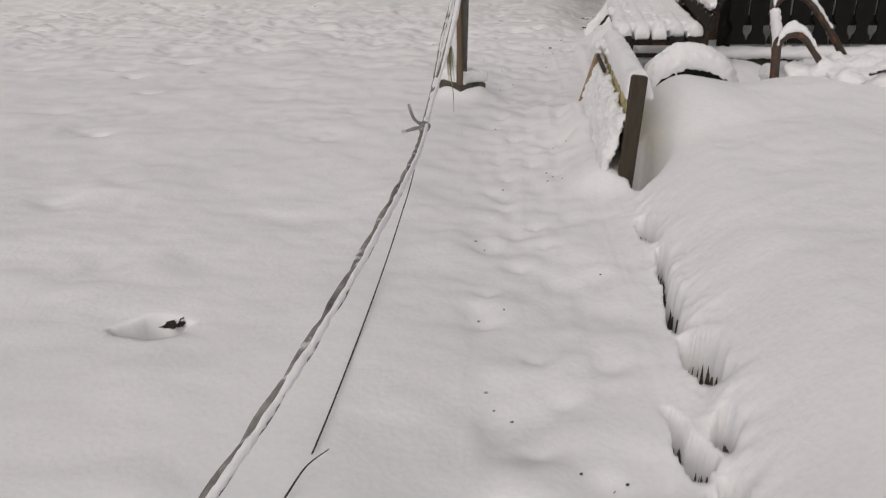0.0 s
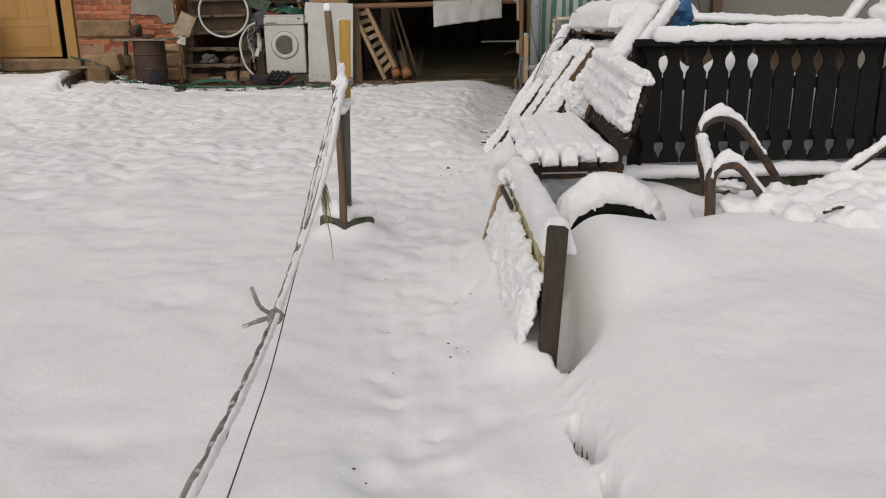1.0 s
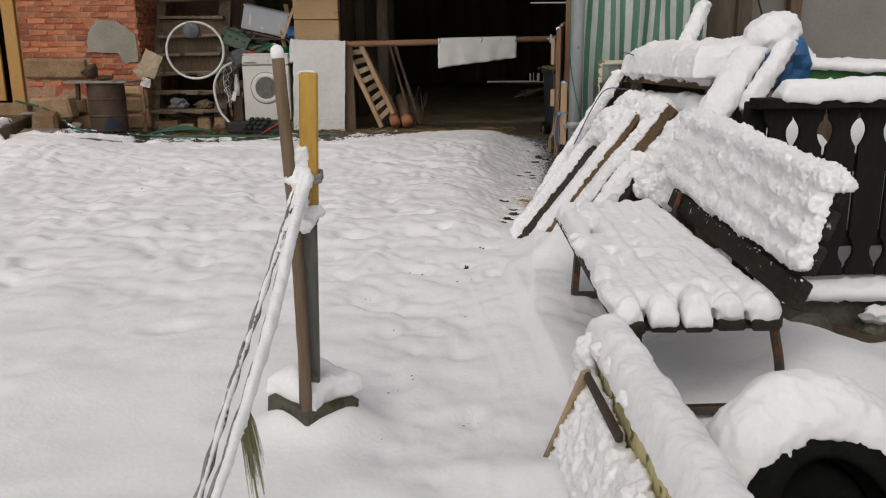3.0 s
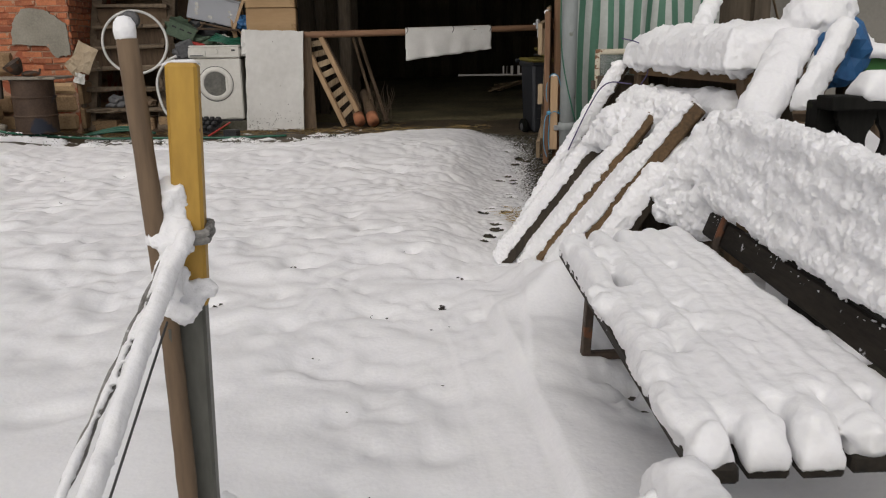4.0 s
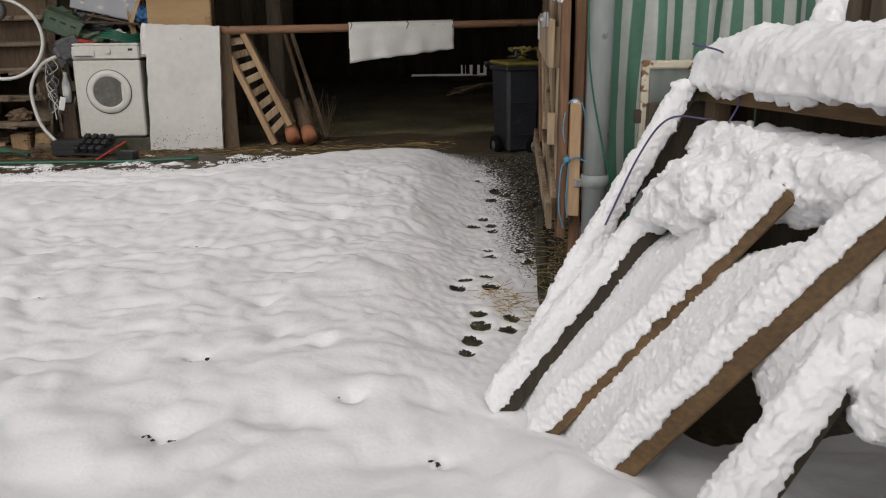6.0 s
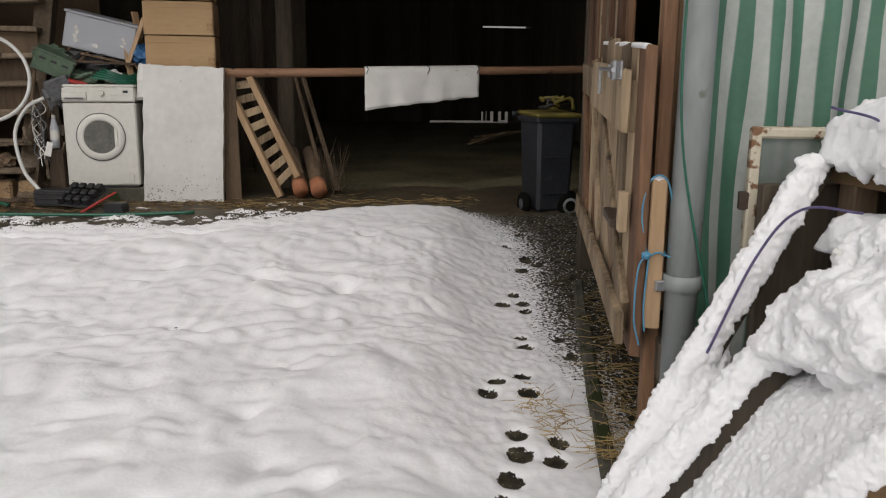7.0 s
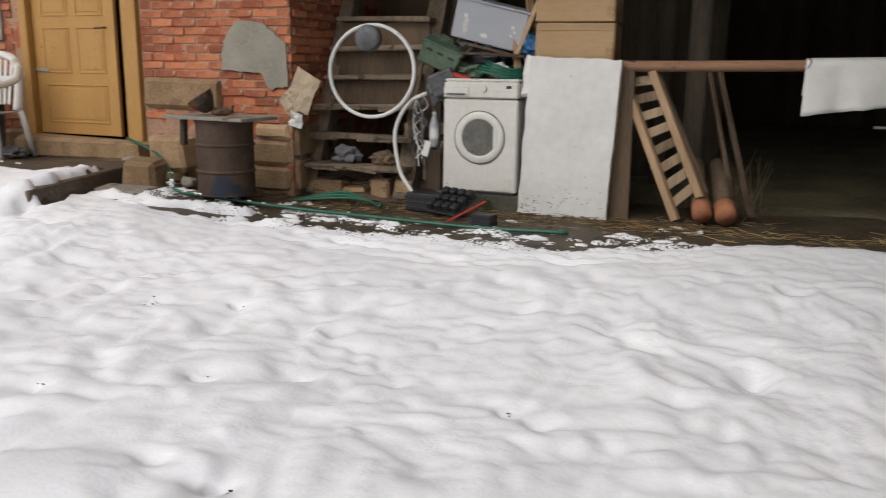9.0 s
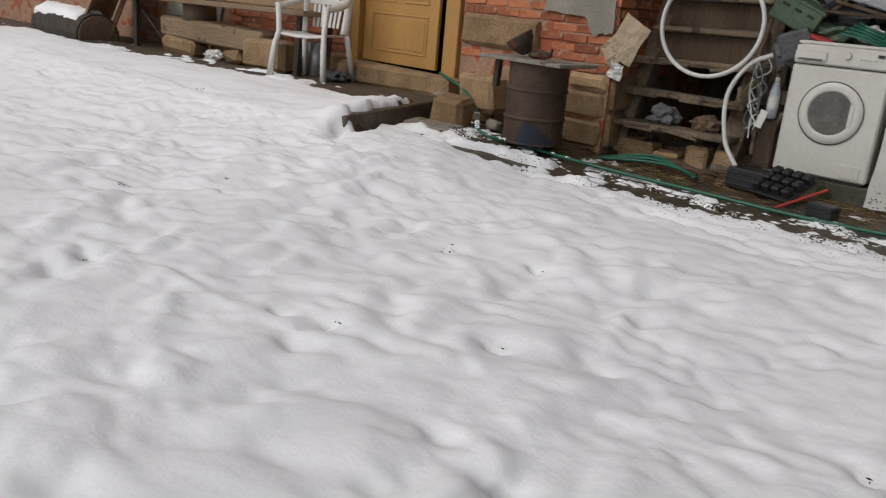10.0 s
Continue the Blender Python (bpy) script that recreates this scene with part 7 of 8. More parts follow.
wall("wall_stair_back", [(-2.28, -1.15, 16.75, 16.80, 0.3, 4.4)], OLDWOOD, "brown board wall behind the loft stairs")
bm = bmesh.new()
for k, (x, y, a, b, c) in enumerate(((-1.95, 15.52, 0.34, 0.2, 0.22), (-1.5, 15.5, 0.3, 0.2, 0.18), (-1.18, 15.45, 0.16, 0.2, 0.30), (-1.7, 15.3, 0.5, 0.2, 0.06))):
    blob(bm, (x, y, 0.36), a, b, c, k + 4, 0.4, 3)
rnd = random.Random(71)
for k in range(500):
    a = rnd.uniform(0, 6.28)
    p = Vector((rnd.gauss(-1.65, 0.35), rnd.gauss(15.3, 0.12), rnd.uniform(0.38, 0.56)))
    tube(bm, [p, p + Vector((math.cos(a), math.sin(a), rnd.uniform(-0.4, 0.2))) * rnd.uniform(0.04, 0.13)], 0.0022, 3, False, 0.6)
solid("hay_litter", bm, OLDWOOD, "brown heap of old hay and dirt under the loft stairs", "hay", kind="stuff")
hr = thing("hose_ring", "ring of white hose on a grey reel hanging on the stairs", "hose")
part("ring", tubed([(-1.635 + 0.355 * math.cos(t), 15.07 + 0.02 * math.sin(t), 1.375 + 0.345 * math.sin(t)) for t in (2 * math.pi * k / 48 for k in range(48))], 0.0155, 8, True), HOSEW, hr, smooth=True)
part("reel", lathe([(0.0, 0.05), (0.085, 0.05), (0.10, 0.03), (0.10, -0.03), (0.0, -0.03)], 24, pose(-1.655, 15.06, 1.62, 90, 0, 0)), JUNKGREY, hr, "round grey-blue reel", smooth=True)
part("tail", tubed(curve_pts([(-1.20, 15.12, 1.22), (-1.33, 15.08, 1.14), (-1.43, 15.06, 0.93), (-1.38, 15.02, 0.65), (-1.27, 14.98, 0.50), (-1.18, 14.95, 0.42)]), 0.0155, 8), HOSEW, hr, smooth=True)
pp = thing("old_notice", "curled brown sheets of paper on the wall corner", "paper")
for k, (x, z, w, h, ry, m) in enumerate(((-2.53, 1.20, 0.26, 0.34, 28, PAPER), (-2.63, 1.12, 0.2, 0.25, 50, PAPER), (-2.62, 0.95, 0.14, 0.13, 15, PLASTIC))):
    bm = bmesh.new()
    g = bmesh.ops.create_grid(bm, x_segments=6, y_segments=6, size=0.5)
    for v in bm.verts:
        v.co = Vector((v.co.x * w, 0.03 * lump((v.co.x * 2, v.co.y * 2, k), 1.5, 4) + 0.05 * v.co.x ** 2, v.co.y * h))
    bmesh.ops.transform(bm, matrix=pose(x, 15.555 + 0.012 * k, z, 3, ry, -4), verts=bm.verts)
    o = part("leaf", bm, m, pp)
    o.modifiers.new("thick", "SOLIDIFY").thickness = 0.003

# ---- pallet, pipes, pole with a cloth ----
pal = thing("leaning_pallet", "narrow pale slatted pallet leaning on the store", "pallet")
RAILS = [(Vector((0.215, 15.36, 1.40)), Vector((0.68, 15.22, 0.37))), (Vector((0.43, 15.36, 1.42)), Vector((0.835, 15.26, 0.54)))]
for p, q in RAILS:
    part("side", beam(p, q, 0.06, 0.055, 0.004, 0.002, 3), NEWWOOD, pal)
part("side", beam((0.47, 15.40, 1.38), (0.862, 15.33, 0.56), 0.03, 0.05, 0.004, 0.002, 5), OLDWOOD, pal)
for k in range(8):
    t = 0.08 + 0.118 * k
    a, b = RAILS[0][0].lerp(RAILS[0][1], t), RAILS[1][0].lerp(RAILS[1][1], t)
    part("rung", beam(a + Vector((0, 0.03, 0)), b + Vector((0, 0.03, 0)), 0.022, 0.066, 0.003, 0.002, k), GREYWOOD, pal)
solid("leaning_lath", beam((0.86, 15.9, 1.45), (1.18, 15.4, 0.40), 0.035, 0.03, 0.004), OLDWOOD, "thin grey lath leaning in the barn", "lath", group="leaning laths")
solid("leaning_lath", beam((0.80, 15.9, 1.40), (1.06, 15.45, 0.45), 0.03, 0.025, 0.004), OLDWOOD, "thin grey lath leaning in the barn", "lath", group="leaning laths")
for x, r in ((0.86, 0.06), (1.02, 0.065)):
    d = thing("clay_pipe", "old clay drainpipe with an orange mouth lying in the barn", "pipe", group="clay pipes")
    a, b = Vector((x, 15.18, 0.42)), Vector((x - 0.10, 15.75, 0.72))
    part("tube", tubed([a + (b - a) * 0.18, b], r, 16), OLDWOOD_Y, d, smooth=True)
    part("mouth", tubed([a, a + (b - a) * 0.2], r * 1.12, 16), TERRACOTTA, d, "orange clay mouth", smooth=True)
bm = bmesh.new()
rnd = random.Random(40)
for k in range(90):
    p = Vector((rnd.uniform(0.95, 1.25), rnd.uniform(15.3, 15.6), rnd.uniform(0.36, 0.62)))
    tube(bm, [p, p + Vector((rnd.uniform(-0.1, 0.1), rnd.uniform(-0.1, 0.1), rnd.uniform(0.02, 0.30)))], 0.003, 4, False, 0.4)
solid("brushwood", bm, OLDWOOD, "dry twigs and stalks by the clay pipes", "twigs", kind="stuff")
pole = solid("barrier_pole", tubed(curve_pts([(0.20, 15.32, 1.435), (1.2, 15.45, 1.45), (2.4, 15.6, 1.475), (3.9, 15.8, 1.51)], 6), 0.040, 14, False, 0.9, 0.02), POLE, "round brown wooden pole barring the barn doorway", "pole", smooth=True)
cl = thing("white_cloth", "white cloth folded over the pole, its hem askew", "cloth")
for side in (0, 1):
    bm = bmesh.new()
    n1, n2 = 46, 12
    grid = []
    for i in range(n1 + 1):
        s = i / n1
        px, py, pz = 1.44 + 1.06 * s, 15.48 + 0.14 * s, 1.455 + 0.022 * s
        dropl = (0.335 - 0.10 * s + 0.012 * lump((s * 9, 0, 0), 1.3, 2)) * (1 if side == 0 else 0.6)
        col = []
        for j in range(n2 + 1):
            t = j / n2
            ang = min(1.0, t / 0.22) * math.pi / 2
            if t < 0.22:
                yy, zz = -0.047 * math.sin(ang), 0.047 * math.cos(ang)
            else:
                yy, zz = -0.047, -dropl * (t - 0.22) / 0.78
            fold = 0.012 * math.sin(s * 22 + side) * t + 0.02 * lump((s * 6, t * 2, side), 1.5, 7) * t
            yy = (yy + -fold * (t > 0.2)) * (1 if side == 0 else -1)
            col.append(bm.verts.new((px + 0.01 * lump((s * 5, t * 3, 2), 1.4, 9) * t, py + yy, pz + zz)))
        grid.append(col)
    for i in range(n1):
        for j in range(n2):
            bm.faces.new((grid[i][j], grid[i][j + 1], grid[i + 1][j + 1], grid[i + 1][j]))
    o = part("panel", bm, CLOTH, cl, smooth=True)
    o.modifiers.new("thick", "SOLIDIFY").thickness = 0.004
for s in (0.02, 0.55, 0.99):
    c = Vector((1.44 + 1.06 * s, 15.48 + 0.14 * s, 1.455 + 0.022 * s))
    part("tie", tubed([c + Vector((0.01 * math.sin(3 * t), 0.051 * math.cos(t), 0.051 * math.sin(t))) for t in (2 * math.pi * k / 14 for k in range(14))], 0.005, 6, True), JUNKGREY, cl)

# ---- wheelie bin ----
bn = thing("wheelie_bin", "dark grey wheelie bin with mustard junk on its lid", "bin", 2.945, 14.72, 0.275, 8)
bm = boxed(0.335, 0.44, 0.78, pose(0.0, 0, 0.43), 0.03)
for v in bm.verts:
    k = 0.86 + 0.14 * (v.co.z - 0.04) / 0.78
    v.co.x *= k
    v.co.y *= k
for z in (0.20, 0.50):
    box(bm, 0.20, 0.02, 0.012, pose(0, -0.205, z), 0.004)
part("body", bm, BIN, bn)
part("collar", boxed(0.375, 0.47, 0.05, pose(0, -0.005, 0.805), 0.015), BIN, bn)
part("lid", boxed(0.40, 0.48, 0.035, pose(0.01, -0.01, 0.848, 2, 0, 0), 0.014), MUSTARD, bn, "dull mustard lid")
part("grip", tubed([(-0.2, 0.26, 0.82), (-0.2, 0.31, 0.84), (0.2, 0.31, 0.84), (0.2, 0.26, 0.82)], 0.016), BIN, bn)
for sx in (-1, 1):
    w = part("wheel", lathe([(0.03, -0.025), (0.085, -0.03), (0.095, -0.02), (0.095, 0.02), (0.085, 0.03), (0.03, 0.025)], 24, pose(0.215 * sx, -0.06, 0.10, 0, 90, 0)), RUBBER, bn, smooth=True)
    part("hub", lathe([(0.0, -0.028), (0.045, -0.028), (0.05, 0.0), (0.045, 0.028), (0.0, 0.028)], 16, pose(0.215 * sx, -0.06, 0.10, 0, 90, 0)), JUNKGREY, w, smooth=True)
    w2 = part("wheel", lathe([(0.03, -0.025), (0.085, -0.03), (0.095, -0.02), (0.095, 0.02), (0.085, 0.03), (0.03, 0.025)], 24, pose(0.02 * sx + 0.10, -0.235, 0.10, 0, 0, 0) @ pose(0, 0, 0, 90, 0, 0)), RUBBER, bn, smooth=True) if sx > 0 else None
    if w2:
        part("hub", lathe([(0.045, 0.034), (0.066, 0.034), (0.066, 0.02), (0.045, 0.02)], 24, pose(0.02 * sx + 0.10, -0.235, 0.10, 90, 0, 0), True), PIPE, w2, smooth=True)
for k in range(6):
    r = random.Random(k + 90)
    pts = [(2.86 + 0.28 * r.random(), 14.6 + 0.2 * r.random(), 1.165 + 0.10 * r.random()) for _ in range(4)]
    solid("yellow_strap", tubed(curve_pts(pts), 0.014, 6, False, 1, 0.3, k), MUSTARD if k % 3 else BLACK, "tangled mustard strap on the bin lid", "strap", group="straps on the bin")
for k in range(6):
    p = Vector((3.0 + 0.06 * k, 19.4 + 0.05 * k, 0.50 + 0.05 * (k % 3)))
    solid("split_board", beam(p, p + Vector((0.55, 0.1, 0.16 - 0.05 * (k % 3))), 0.07, 0.025, 0.004), GREYWOOD, "grey split board in a heap on the barn floor", "board", group="boards on the barn floor")
solid("hanging_hose", tubed(curve_pts([(2.5, 13.3, 2.5), (2.56, 13.3, 2.2), (2.72, 13.2, 1.98), (2.85, 13.1, 1.9)]), 0.016, 8), JUNKGREY, "grey hose looped from the barn beam", "hose")

# ---- kerb along the shed, straw ----
kb = thing("shed_kerb", "low mossy concrete kerb along the shed, dusted with snow", "kerb", kind="structure")
for k in range(5):
    y0, y1 = 10.12 + 0.66 * k, 10.77 + 0.66 * k
    x0, x1 = float(np.interp(y0, KERB_Y, KERB_X)), float(np.interp(y1, KERB_Y, KERB_X))
    part("kerbstone", beam((x0 + 0.035, y0, 0.105 + 0.004 * (k % 2)), (x1 + 0.035, y1, 0.11), 0.055, 0.13, 0.010, 0.005, k), CONCRETE, kb)
bm = bmesh.new()
rnd = random.Random(50)
for k in range(420):
    t = rnd.random() ** 2.2
    p = Vector((2.12 + 0.58 * t + rnd.gauss(0.05, 0.07), 10.35 + 2.2 * t, 0.15 + abs(rnd.gauss(0, 0.045))))
    a = rnd.uniform(0, 6.28)
    ln = rnd.uniform(0.05, 0.16)
    tube(bm, [p, p + Vector((math.cos(a), math.sin(a), rnd.uniform(-0.3, 0.12))) * ln], 0.0020, 3, False, 0.6)
for k in range(90):
    p = Vector((rnd.gauss(1.98, 0.05), rnd.gauss(10.75, 0.18), 0.165))
    a = rnd.uniform(0, 6.28)
    tube(bm, [p, p + Vector((math.cos(a), math.sin(a), rnd.uniform(0, 0.2))) * 0.06], 0.002, 3, False, 0.6)
solid("straw_litter", bm, STRAW, "loose yellow straw along the foot of the shed", "straw", kind="stuff")

# ---- drum table ----
dt = thing("oil_drum", "rusty oil drum standing by the brick wall", "drum", -2.98, 15.05, 0.34)
part("body", lathe([(0.235, 0.0), (0.238, 0.03), (0.236, 0.19), (0.236, 0.41), (0.236, 0.60), (0.235, 0.625)], 36), RUST, dt, smooth=True)
for z in (0.205, 0.425):
    part("hoop", lathe([(0.232, z - 0.018), (0.248, z - 0.006), (0.248, z + 0.006), (0.232, z + 0.018)], 36, None, True), RUST, dt, smooth=True)
for z in (0.012, 0.618):
    part("rim", lathe([(0.232, z - 0.010), (0.246, z - 0.006), (0.246, z + 0.006), (0.232, z + 0.010)], 36, None, True), RUST, dt, smooth=True)
part("lid", lathe([(0.0, 0.622), (0.22, 0.622), (0.225, 0.630), (0.235, 0.630)], 36, None, True), RUST, dt, smooth=True)
tb = thing("drum_tabletop", "weathered grey board lying on the oil drum as a table", "tabletop", -3.0, 15.02, 0.972, -6)
part("top", boxed(0.84, 0.46, 0.028, pose(0, 0, 0.014), 0.005, 0.002, 2), PALECONC, tb)
part("leg_stub", boxed(0.05, 0.05, 0.22, pose(-0.29, -0.12, -0.11, 0, 3, 0), 0.005), DARKPOST, tb)
gr = thing("iron_hopper", "dark rusty iron hopper lying on the drum table", "hopper", -3.02, 15.0, 1.0)
bm = lathe([(0.03, 0.0), (0.05, 0.01), (0.10, 0.09), (0.115, 0.15), (0.108, 0.15), (0.045, 0.03)], 20, pose(-0.06, 0, 0.035, 20, -28, 0), True)
part("bowl", bm, STEEL, gr)
part("body", blob(bmesh.new(), (0.06, 0, 0.035), 0.11, 0.05, 0.035, 3, 0.3, 2), STEEL, gr)
part("crank", tubed([(0.10, 0, 0.04), (0.17, -0.02, 0.05), (0.18, -0.02, 0.09)], 0.012), STEEL, gr)

# ---- plastic chair ----
ch = thing("plastic_armchair", "white monobloc plastic garden armchair, dirty", "chair", -5.60, 14.96, 0.515, 18)
S = 1.06


def cpt(x, y, z):
    return (x * S, y * S, z * S)


bm = bmesh.new()
bw = bmesh.ops.create_grid(bm, x_segments=10, y_segments=10, size=0.5)
for v in bm.verts:
    a, b = v.co.x, v.co.y
    v.co = Vector(cpt(a * 0.46 * (1 - 0.08 * (b + 0.5)), b * 0.44, 0.42 - 0.02 * (1 - (2 * a) ** 2) - (0.02 if b < -0.42 else 0) - 0.015 * b))
o = part("seat", bm, PLASTIC, ch, smooth=True)
o.modifiers.new("thick", "SOLIDIFY").thickness = 0.014
for sx in (-1, 1):
    part("front_leg", tubed([cpt(0.285 * sx, -0.27, 0), cpt(0.255 * sx, -0.235, 0.30), cpt(0.235 * sx, -0.20, 0.42), cpt(0.25 * sx, -0.20, 0.64)], 0.042, 8, False, 0.8, 0, 0, 0.75), PLASTIC, ch, smooth=True)
    part("rear_leg", tubed([cpt(0.27 * sx, 0.31, 0), cpt(0.225 * sx, 0.22, 0.42)], 0.036, 8, False, 1.0, 0, 0, 0.75), PLASTIC, ch, smooth=True)
    part("arm", tubed(curve_pts([cpt(0.25 * sx, -0.21, 0.64), cpt(0.26 * sx, -0.05, 0.655), cpt(0.255 * sx, 0.14, 0.70), cpt(0.23 * sx, 0.24, 0.80)]), 0.036, 8, False, 1.0, 0, 0, 0.6), PLASTIC, ch, smooth=True)
RIM = curve_pts([cpt(-0.215, 0.20, 0.42), cpt(-0.225, 0.235, 0.62), cpt(-0.225, 0.26, 0.78), cpt(-0.15, 0.285, 0.885), cpt(0, 0.295, 0.915), cpt(0.15, 0.285, 0.885), cpt(0.225, 0.26, 0.78), cpt(0.225, 0.235, 0.62), cpt(0.215, 0.20, 0.42)], 6)
part("back_rim", tubed(RIM, 0.042, 8, False, 1.0, 0, 0, 0.7), PLASTIC, ch, smooth=True)
for k in range(7):
    x = -0.15 + 0.05 * k
    zt = 0.89 - 2.0 * x * x
    part("back_slat", beam(cpt(x * 0.85, 0.215, 0.47), cpt(x, 0.285, zt), 0.030, 0.012, 0.004, 0, 0, 0), PLASTIC, ch)
part("back_band", beam(cpt(-0.22, 0.25, 0.70), cpt(0.22, 0.25, 0.70), 0.02, 0.05, 0.006), PLASTIC, ch)

# ---- plank seat by the wall ----
pb = thing("plank_bench", "long plank seat propped on stones along the house wall", "plank seat")
part("seat_plank", beam((-9.75, 15.02, 1.10), (-5.75, 15.12, 1.13), 0.34, 0.05, 0.006, 0.003, 1), OLDWOOD_Y, pb)
part("back_plank", beam((-8.75, 15.30, 1.22), (-5.8, 15.34, 1.22), 0.03, 0.14, 0.005, 0.002, 2), NEWWOOD, pb, "pale new plank")
part("trestle_leg", beam((-8.95, 15.0, 0.45), (-8.98, 15.02, 1.08), 0.07, 0.06, 0.005), DARKPOST, pb)
part("trestle_leg", beam((-8.6, 15.25, 0.50), (-8.98, 15.05, 1.0), 0.03, 0.03, 0.004), STEEL, pb)
part("trestle_leg", beam((-6.0, 15.1, 0.5), (-5.98, 15.12, 1.1), 0.07, 0.06, 0.005), DARKPOST, pb)
solid("wall_plank", beam((-9.2, 15.40, 1.50), (-5.8, 15.5, 1.24), 0.03, 0.12, 0.005), REDWOOD, "red-brown plank leaning aslant on the wall", "plank")
solid("timber_beam", boxed(1.95, 0.30, 0.24, pose(-7.45, 15.15, 0.79, 0, 1, 0), 0.03, 0.010, 3), BEAM_X, "thick weathered timber lying on blocks", "beam")
for k, (x, w, h) in enumerate(((-8.05, 0.62, 0.20), (-6.45, 0.62, 0.34), (-7.0, 0.3, 0.15))):
    solid("house_stone", boxed(w, 0.26, h, pose(x, 15.10, 0.50 + h / 2, 0, 3 - 3 * k, 4), 0.05, 0.02, k + 4), STONE, "rough sandstone block by the wall", "stone", group="stones by the wall")
solid("stump", lathe([(0.20, 0.0), (0.19, 0.10), (0.185, 0.26)], 18, pose(-7.9, 15.2, 0.90)), OLDWOOD, "short round log under the plank seat", "log", smooth=True)
solid("grey_can", lathe([(0.09, 0), (0.10, 0.01), (0.10, 0.34), (0.09, 0.35)], 20, pose(-5.95, 15.32, 0.50)), GALV, "dull zinc can by the wall", "can", smooth=True)
for k in range(3):
    solid("leaning_iron", beam((-5.88 + 0.06 * k, 15.30, 0.50), (-5.95 + 0.05 * k, 15.42, 1.0), 0.03, 0.03, 0.003), DARKPOST, "dark iron bar leaning by the wall", "bar", group="iron bars by the wall")
solid("crumpled_bag", blob(bmesh.new(), (-7.25, 14.95, 0.56), 0.13, 0.09, 0.06, 6, 0.5, 3, 4), PLASTIC, "crumpled white plastic bag by the stones", "bag")
solid("crumpled_bag", blob(bmesh.new(), (-5.55, 15.2, 0.56), 0.16, 0.09, 0.05, 8, 0.6, 3, 4), JUNKGREY, "grey plastic bag on the terrace", "bag")
solid("brown_board", beam((-10.0, 14.9, 0.45), (-9.55, 15.35, 2.0), 1.1, 0.03, 0.005), CARD, "brown board leaning at the wall", "board")
solid("brown_board", beam((-9.45, 14.85, 0.45), (-9.25, 15.3, 1.7), 0.25, 0.04, 0.005), REDWOOD, "narrow red-brown board leaning at the wall", "board")
lg = thing("cut_log", "thick sawn log with bark, snow on top", "log", kind="")
part("trunk", tubed([(-11.0, 14.88, 0.60), (-10.2, 14.78, 0.59), (-9.35, 14.70, 0.58)], 0.27, 22, False, 1.0, 0.05, 3), BARK, lg)
part("cut_face", lathe([(0.0, 0.0), (0.24, 0.0), (0.245, -0.02)], 22, along((-9.35, 14.70, 0.58), (-9.34, 14.699, 0.58)) @ pose(0, 0.012, 0, -90)), OLDWOOD, lg, "sawn end")
solid("log_snow", snow_ridge(bmesh.new(), (-11.0, 14.86, 0.74), (-9.48, 14.70, 0.72), 0.40, 0.15, 8, 0.04, 0.2, 1.0, 0.12), SNOW, "thick snow on the sawn log", "snow", kind="stuff")

# ---- stones, green hose, black trays by the barn ----
for k, (x, y, z, a, b, c, m) in enumerate(((-3.78, 14.98, 0.47, 0.16, 0.15, 0.13, STONE), (-3.45, 15.15, 0.40, 0.07, 0.06, 0.05, PALECONC), (-4.05, 15.2, 0.56, 0.13, 0.08, 0.03, PALECONC), (-3.75, 15.35, 0.62, 0.26, 0.12, 0.16, STONE))):
    st = boxed(a * 1.9, b * 1.8, c * 2.0, pose(x, y, z, 4, 5 * (-1) ** k, 12 - 9 * k), min(a, b, c) * 0.30, 0.012, k + 13) if k in (0, 3) else blob(bmesh.new(), (x, y, z), a, b, c, k + 13, 0.35, 3, 2.5)
    solid("loose_stone", st, m, "loose rough stone beside the terrace", "stone", group="loose stones", smooth=k not in (0, 3))
solid("flat_slab", boxed(0.45, 0.25, 0.04, pose(-3.75, 14.72, 0.37, 2, 2, 12), 0.008, 0.004, 3), PALECONC, "flat pale slab in the slush", "slab")
gh = [(-3.82, 14.85, 0.79), (-3.41, 14.70, 0.70), (-3.14, 14.54, 0.56), (-2.86, 14.25, 0.485), (-2.5, 14.40, 0.42), (-2.0, 14.55, 0.36), (-1.3, 14.50, 0.355), (-0.6, 14.48, 0.345), (0.05, 14.55, 0.345)]
hose_line = curve_pts(gh, 10)
solid("garden_hose", tubed(hose_line, 0.013, 8), HOSEG, "long green garden hose trailing through the mud", "hose", smooth=True)
for k in range(3):
    solid("garden_hose_loop", tubed(curve_pts([(-2.25, 14.86 + 0.03 * k, 0.365), (-1.85, 14.93 + 0.02 * k, 0.40 + 0.02 * k), (-1.6, 14.90, 0.40), (-1.45, 14.82 + 0.02 * k, 0.375)]), 0.012, 8), HOSEG, "loop of green garden hose in the mud", "hose", group="garden hose loops", smooth=True)
tr = thing("black_plant_tray", "black plastic plant tray with square cells", "tray", -0.88, 14.82, 0.35, -24)
for i in range(4):
    for j in range(3):
        part("cell", boxed(0.060, 0.060, 0.07, pose(-0.12 + 0.08 * i, -0.08 + 0.08 * j, 0.075 + 0.04 * j, 28, 0, 0), 0.010), BLACK, tr)
part("rim", boxed(0.33, 0.25, 0.012, pose(0, 0, 0.085, 28), 0.004), BLACK, tr)
bx = thing("black_box", "black plastic battery box on the mud", "box", -1.13, 14.95, 0.35, -8)
part("body", boxed(0.26, 0.18, 0.14, pose(0, 0, 0.07), 0.012), BLACK, bx)
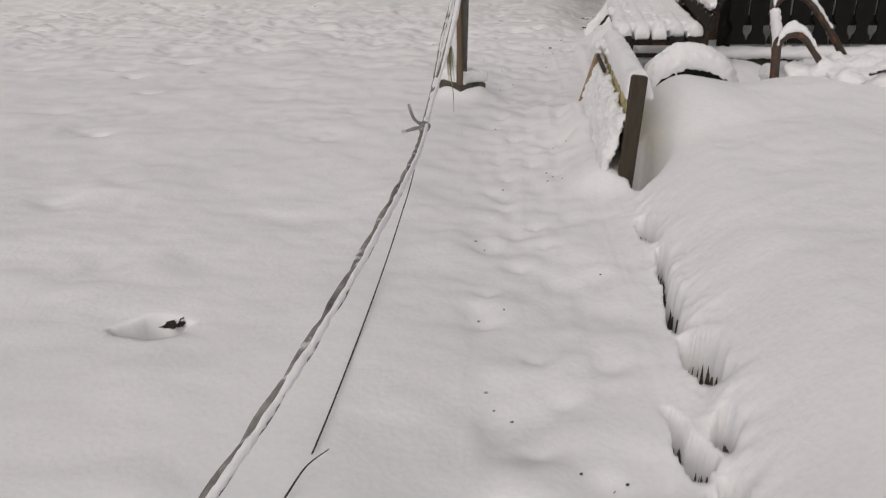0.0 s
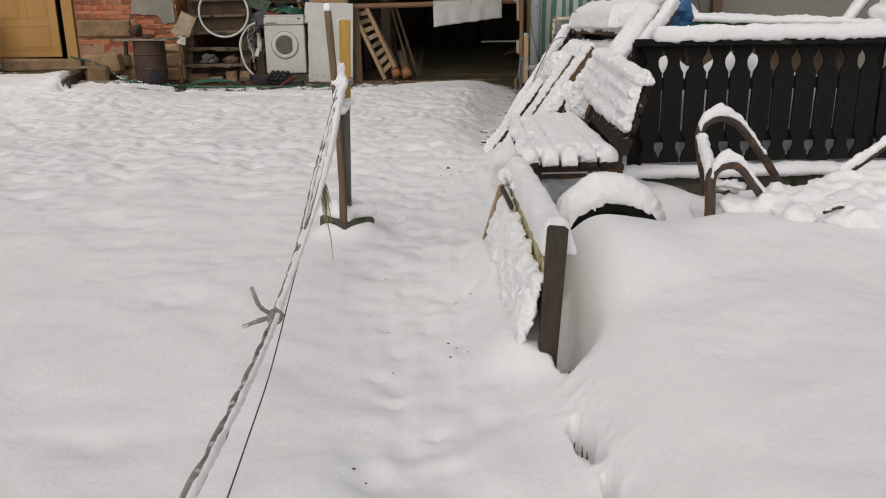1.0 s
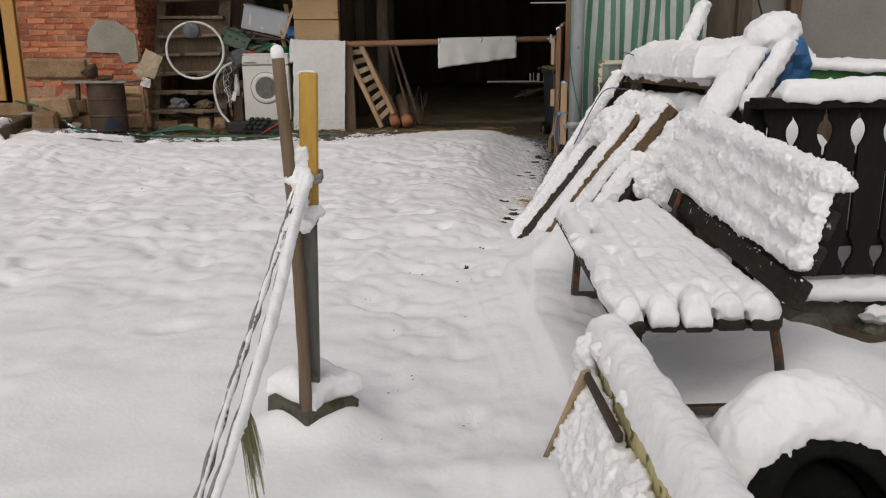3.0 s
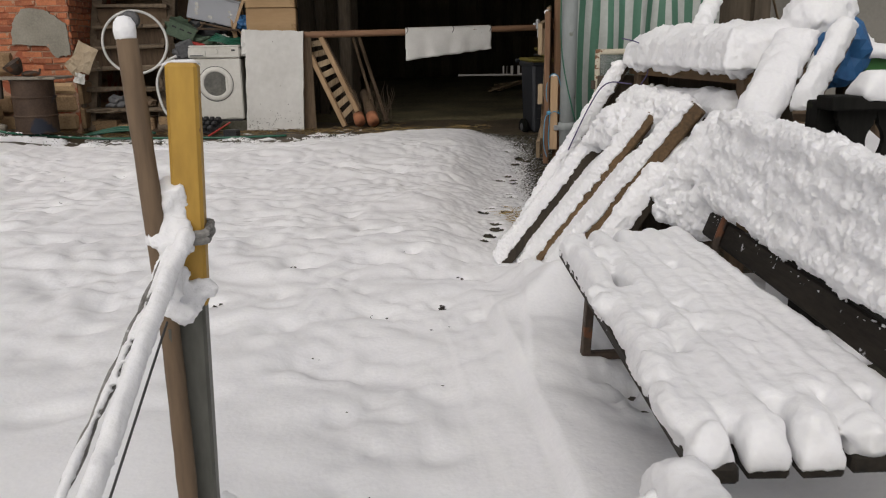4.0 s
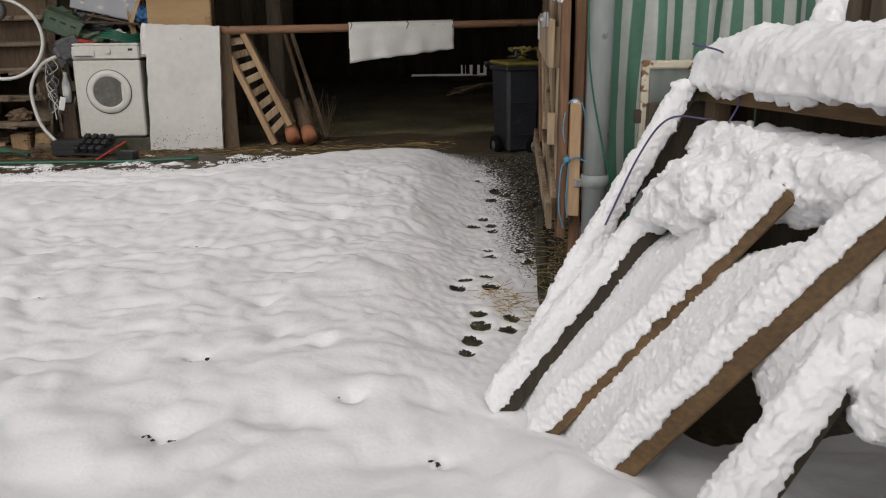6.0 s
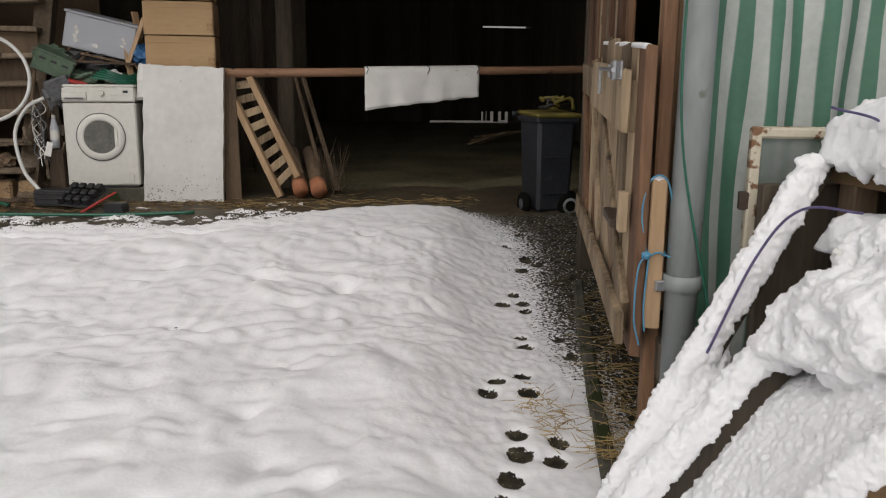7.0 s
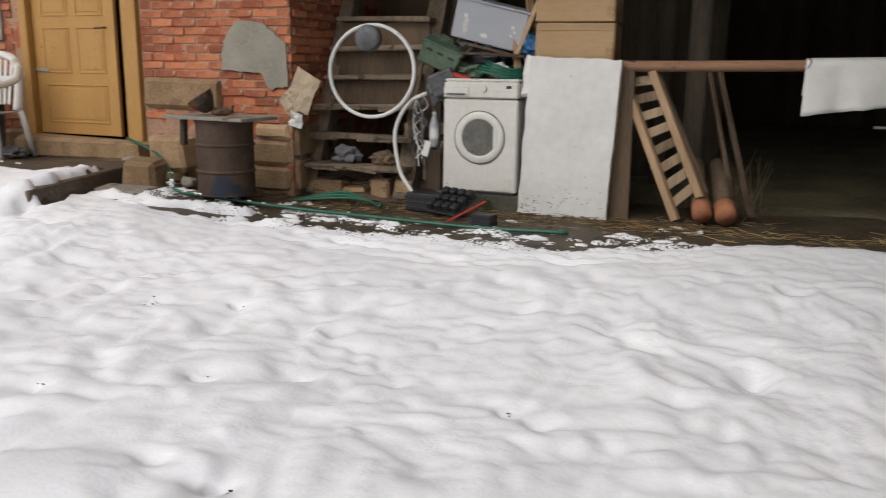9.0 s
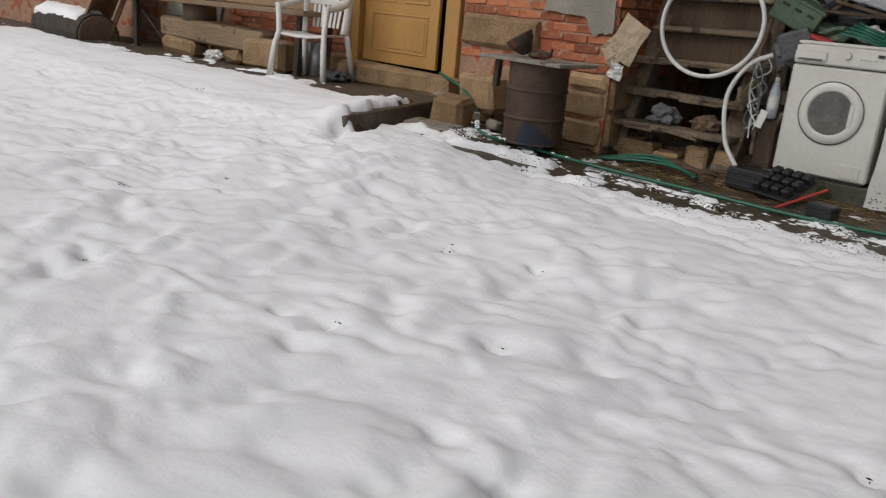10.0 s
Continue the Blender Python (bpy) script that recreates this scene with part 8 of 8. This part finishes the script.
for k in range(3):
    part("rib", boxed(0.27, 0.19, 0.010, pose(0, 0, 0.03 + 0.04 * k), 0.003), BLACK, bx)
bx2 = copy_thing(bx, pose(-0.56, 14.62, 0.335, 0, 0, -14))
bx2.scale = (0.6, 0.6, 0.6)
solid("red_strap", beam((-0.80, 14.52, 0.36), (-0.60, 14.78, 0.48), 0.025, 0.012, 0.003), RED, "red plastic handle across the black trays", "strap")
bm = bmesh.new()
rnd = random.Random(61)
twigs = bmesh.new()
for k in range(900):
    x = rnd.uniform(-2.5, 2.4)
    y = rnd.gauss(15.0, 0.18)
    a, ln = rnd.uniform(0, 6.28), rnd.uniform(0.03, 0.13)
    p = Vector((x, y, float(earth_height(np.array(x), np.array(y))) + 0.008))
    tube(bm, [p, p + Vector((math.cos(a), math.sin(a), rnd.uniform(-0.02, 0.12))) * ln], 0.0022, 3, False, 0.6)
for k in range(700):
    x, y = rnd.uniform(-2.4, 0.9), rnd.gauss(15.02, 0.16)
    a, ln = rnd.uniform(0, 6.28), rnd.uniform(0.03, 0.16)
    p = Vector((x, y, float(earth_height(np.array(x), np.array(y))) + 0.008))
    tube(twigs, [p, p + Vector((math.cos(a), math.sin(a), rnd.uniform(-0.02, 0.2))) * ln], rnd.uniform(0.0015, 0.004), 3, False, 0.6)
solid("twig_litter", twigs, BEAMWOOD, "brown twigs, bark and wood crumbs in the mud before the store", "twigs", kind="stuff")
bm2 = bmesh.new()
for k in range(16):
    p = hose_line[20 + rnd.randrange(26)]
    blob(bm2, p + Vector((0, 0, 0.008)), rnd.uniform(0.01, 0.03), rnd.uniform(0.006, 0.014), rnd.uniform(0.005, 0.012), k, 0.8, 2)
solid("hose_snow", bm2, SNOW_CLING, "crumbs of snow along the green hose", "snow", kind="stuff")
solid("barn_litter", bm, STRAW, "bits of straw and stalks in the mud before the barn", "straw", kind="stuff")
bm = bmesh.new()
for k in range(45):
    x, y = rnd.uniform(-8.8, -4.4), rnd.gauss(14.78, 0.12)
    blob(bm, (x, y, 0.515), rnd.uniform(0.008, 0.035), rnd.uniform(0.008, 0.03), rnd.uniform(0.006, 0.018), k, 0.9, 2)
solid("snow_crumbs", bm, SNOW_CLING, "crumbs of snow on the wet terrace", "snow", kind="stuff")
bm = bmesh.new()
rnd = random.Random(78)
for k in range(150):
    x, y = rnd.uniform(-3.4, 1.6), rnd.gauss(14.40, 0.09)
    z = float(earth_height(np.array(x), np.array(y)))
    w = rnd.uniform(0.006, 0.016) * (2.8 if k % 5 == 0 else 1.0)
    blob(bm, (x, y, z), w * 1.9, w, w * 0.4, k, 0.9, 2)
solid("slush", bm, SNOW_CLING, "scraps of wet snow on the mud before the barn", "snow", kind="stuff")
bm = bmesh.new()
rnd = random.Random(77)
for hx, hy, r in DENTS:
    for k in range(7):
        x, y = hx + rnd.gauss(0, 0.45) * r, hy + rnd.gauss(0, 0.30) * r
        blob(bm, (x, y, top(x, y) + 0.001), rnd.uniform(0.002, 0.009), rnd.uniform(0.002, 0.005), rnd.uniform(0.001, 0.003), k + 5, 0.9, 2, 6)
    # a thin curved dark streak along the hollow's foot, standing in for shade under its lip
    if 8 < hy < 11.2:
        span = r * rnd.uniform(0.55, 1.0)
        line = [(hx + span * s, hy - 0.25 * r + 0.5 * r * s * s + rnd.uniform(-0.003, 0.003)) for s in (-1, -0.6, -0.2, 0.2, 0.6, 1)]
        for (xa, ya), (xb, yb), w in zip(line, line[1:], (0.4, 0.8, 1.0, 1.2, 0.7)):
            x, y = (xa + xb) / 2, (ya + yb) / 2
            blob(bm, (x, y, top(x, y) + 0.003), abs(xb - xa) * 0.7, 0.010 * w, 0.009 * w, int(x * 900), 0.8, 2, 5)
for k in range(46):
    i = rnd.randrange(len(PRINTS))
    x, y = PRINTS[i][0] + rnd.gauss(0, 0.035), PRINTS[i][1] + rnd.gauss(0, 0.05)
    blob(bm, (x, y, top(x, y) + 0.001), rnd.uniform(0.002, 0.007), rnd.uniform(0.0015, 0.004), 0.002, k, 0.9, 1)
# dark dabs put into the open hollow for the shade of its overhang
for x, y, a in ((-0.045, 3.83, 0.026), (-0.02, 3.85, 0.012)):
    blob(bm, (x, y, 0.178), a, 0.010, 0.009, 7, 1.0, 2, 4)
solid("dead_leaf_bits", bm, LEAF_AND_SHADE, "dark bits of leaf and soil, with streaks painted as shade in the hollows", "leaf litter", kind="stuff")
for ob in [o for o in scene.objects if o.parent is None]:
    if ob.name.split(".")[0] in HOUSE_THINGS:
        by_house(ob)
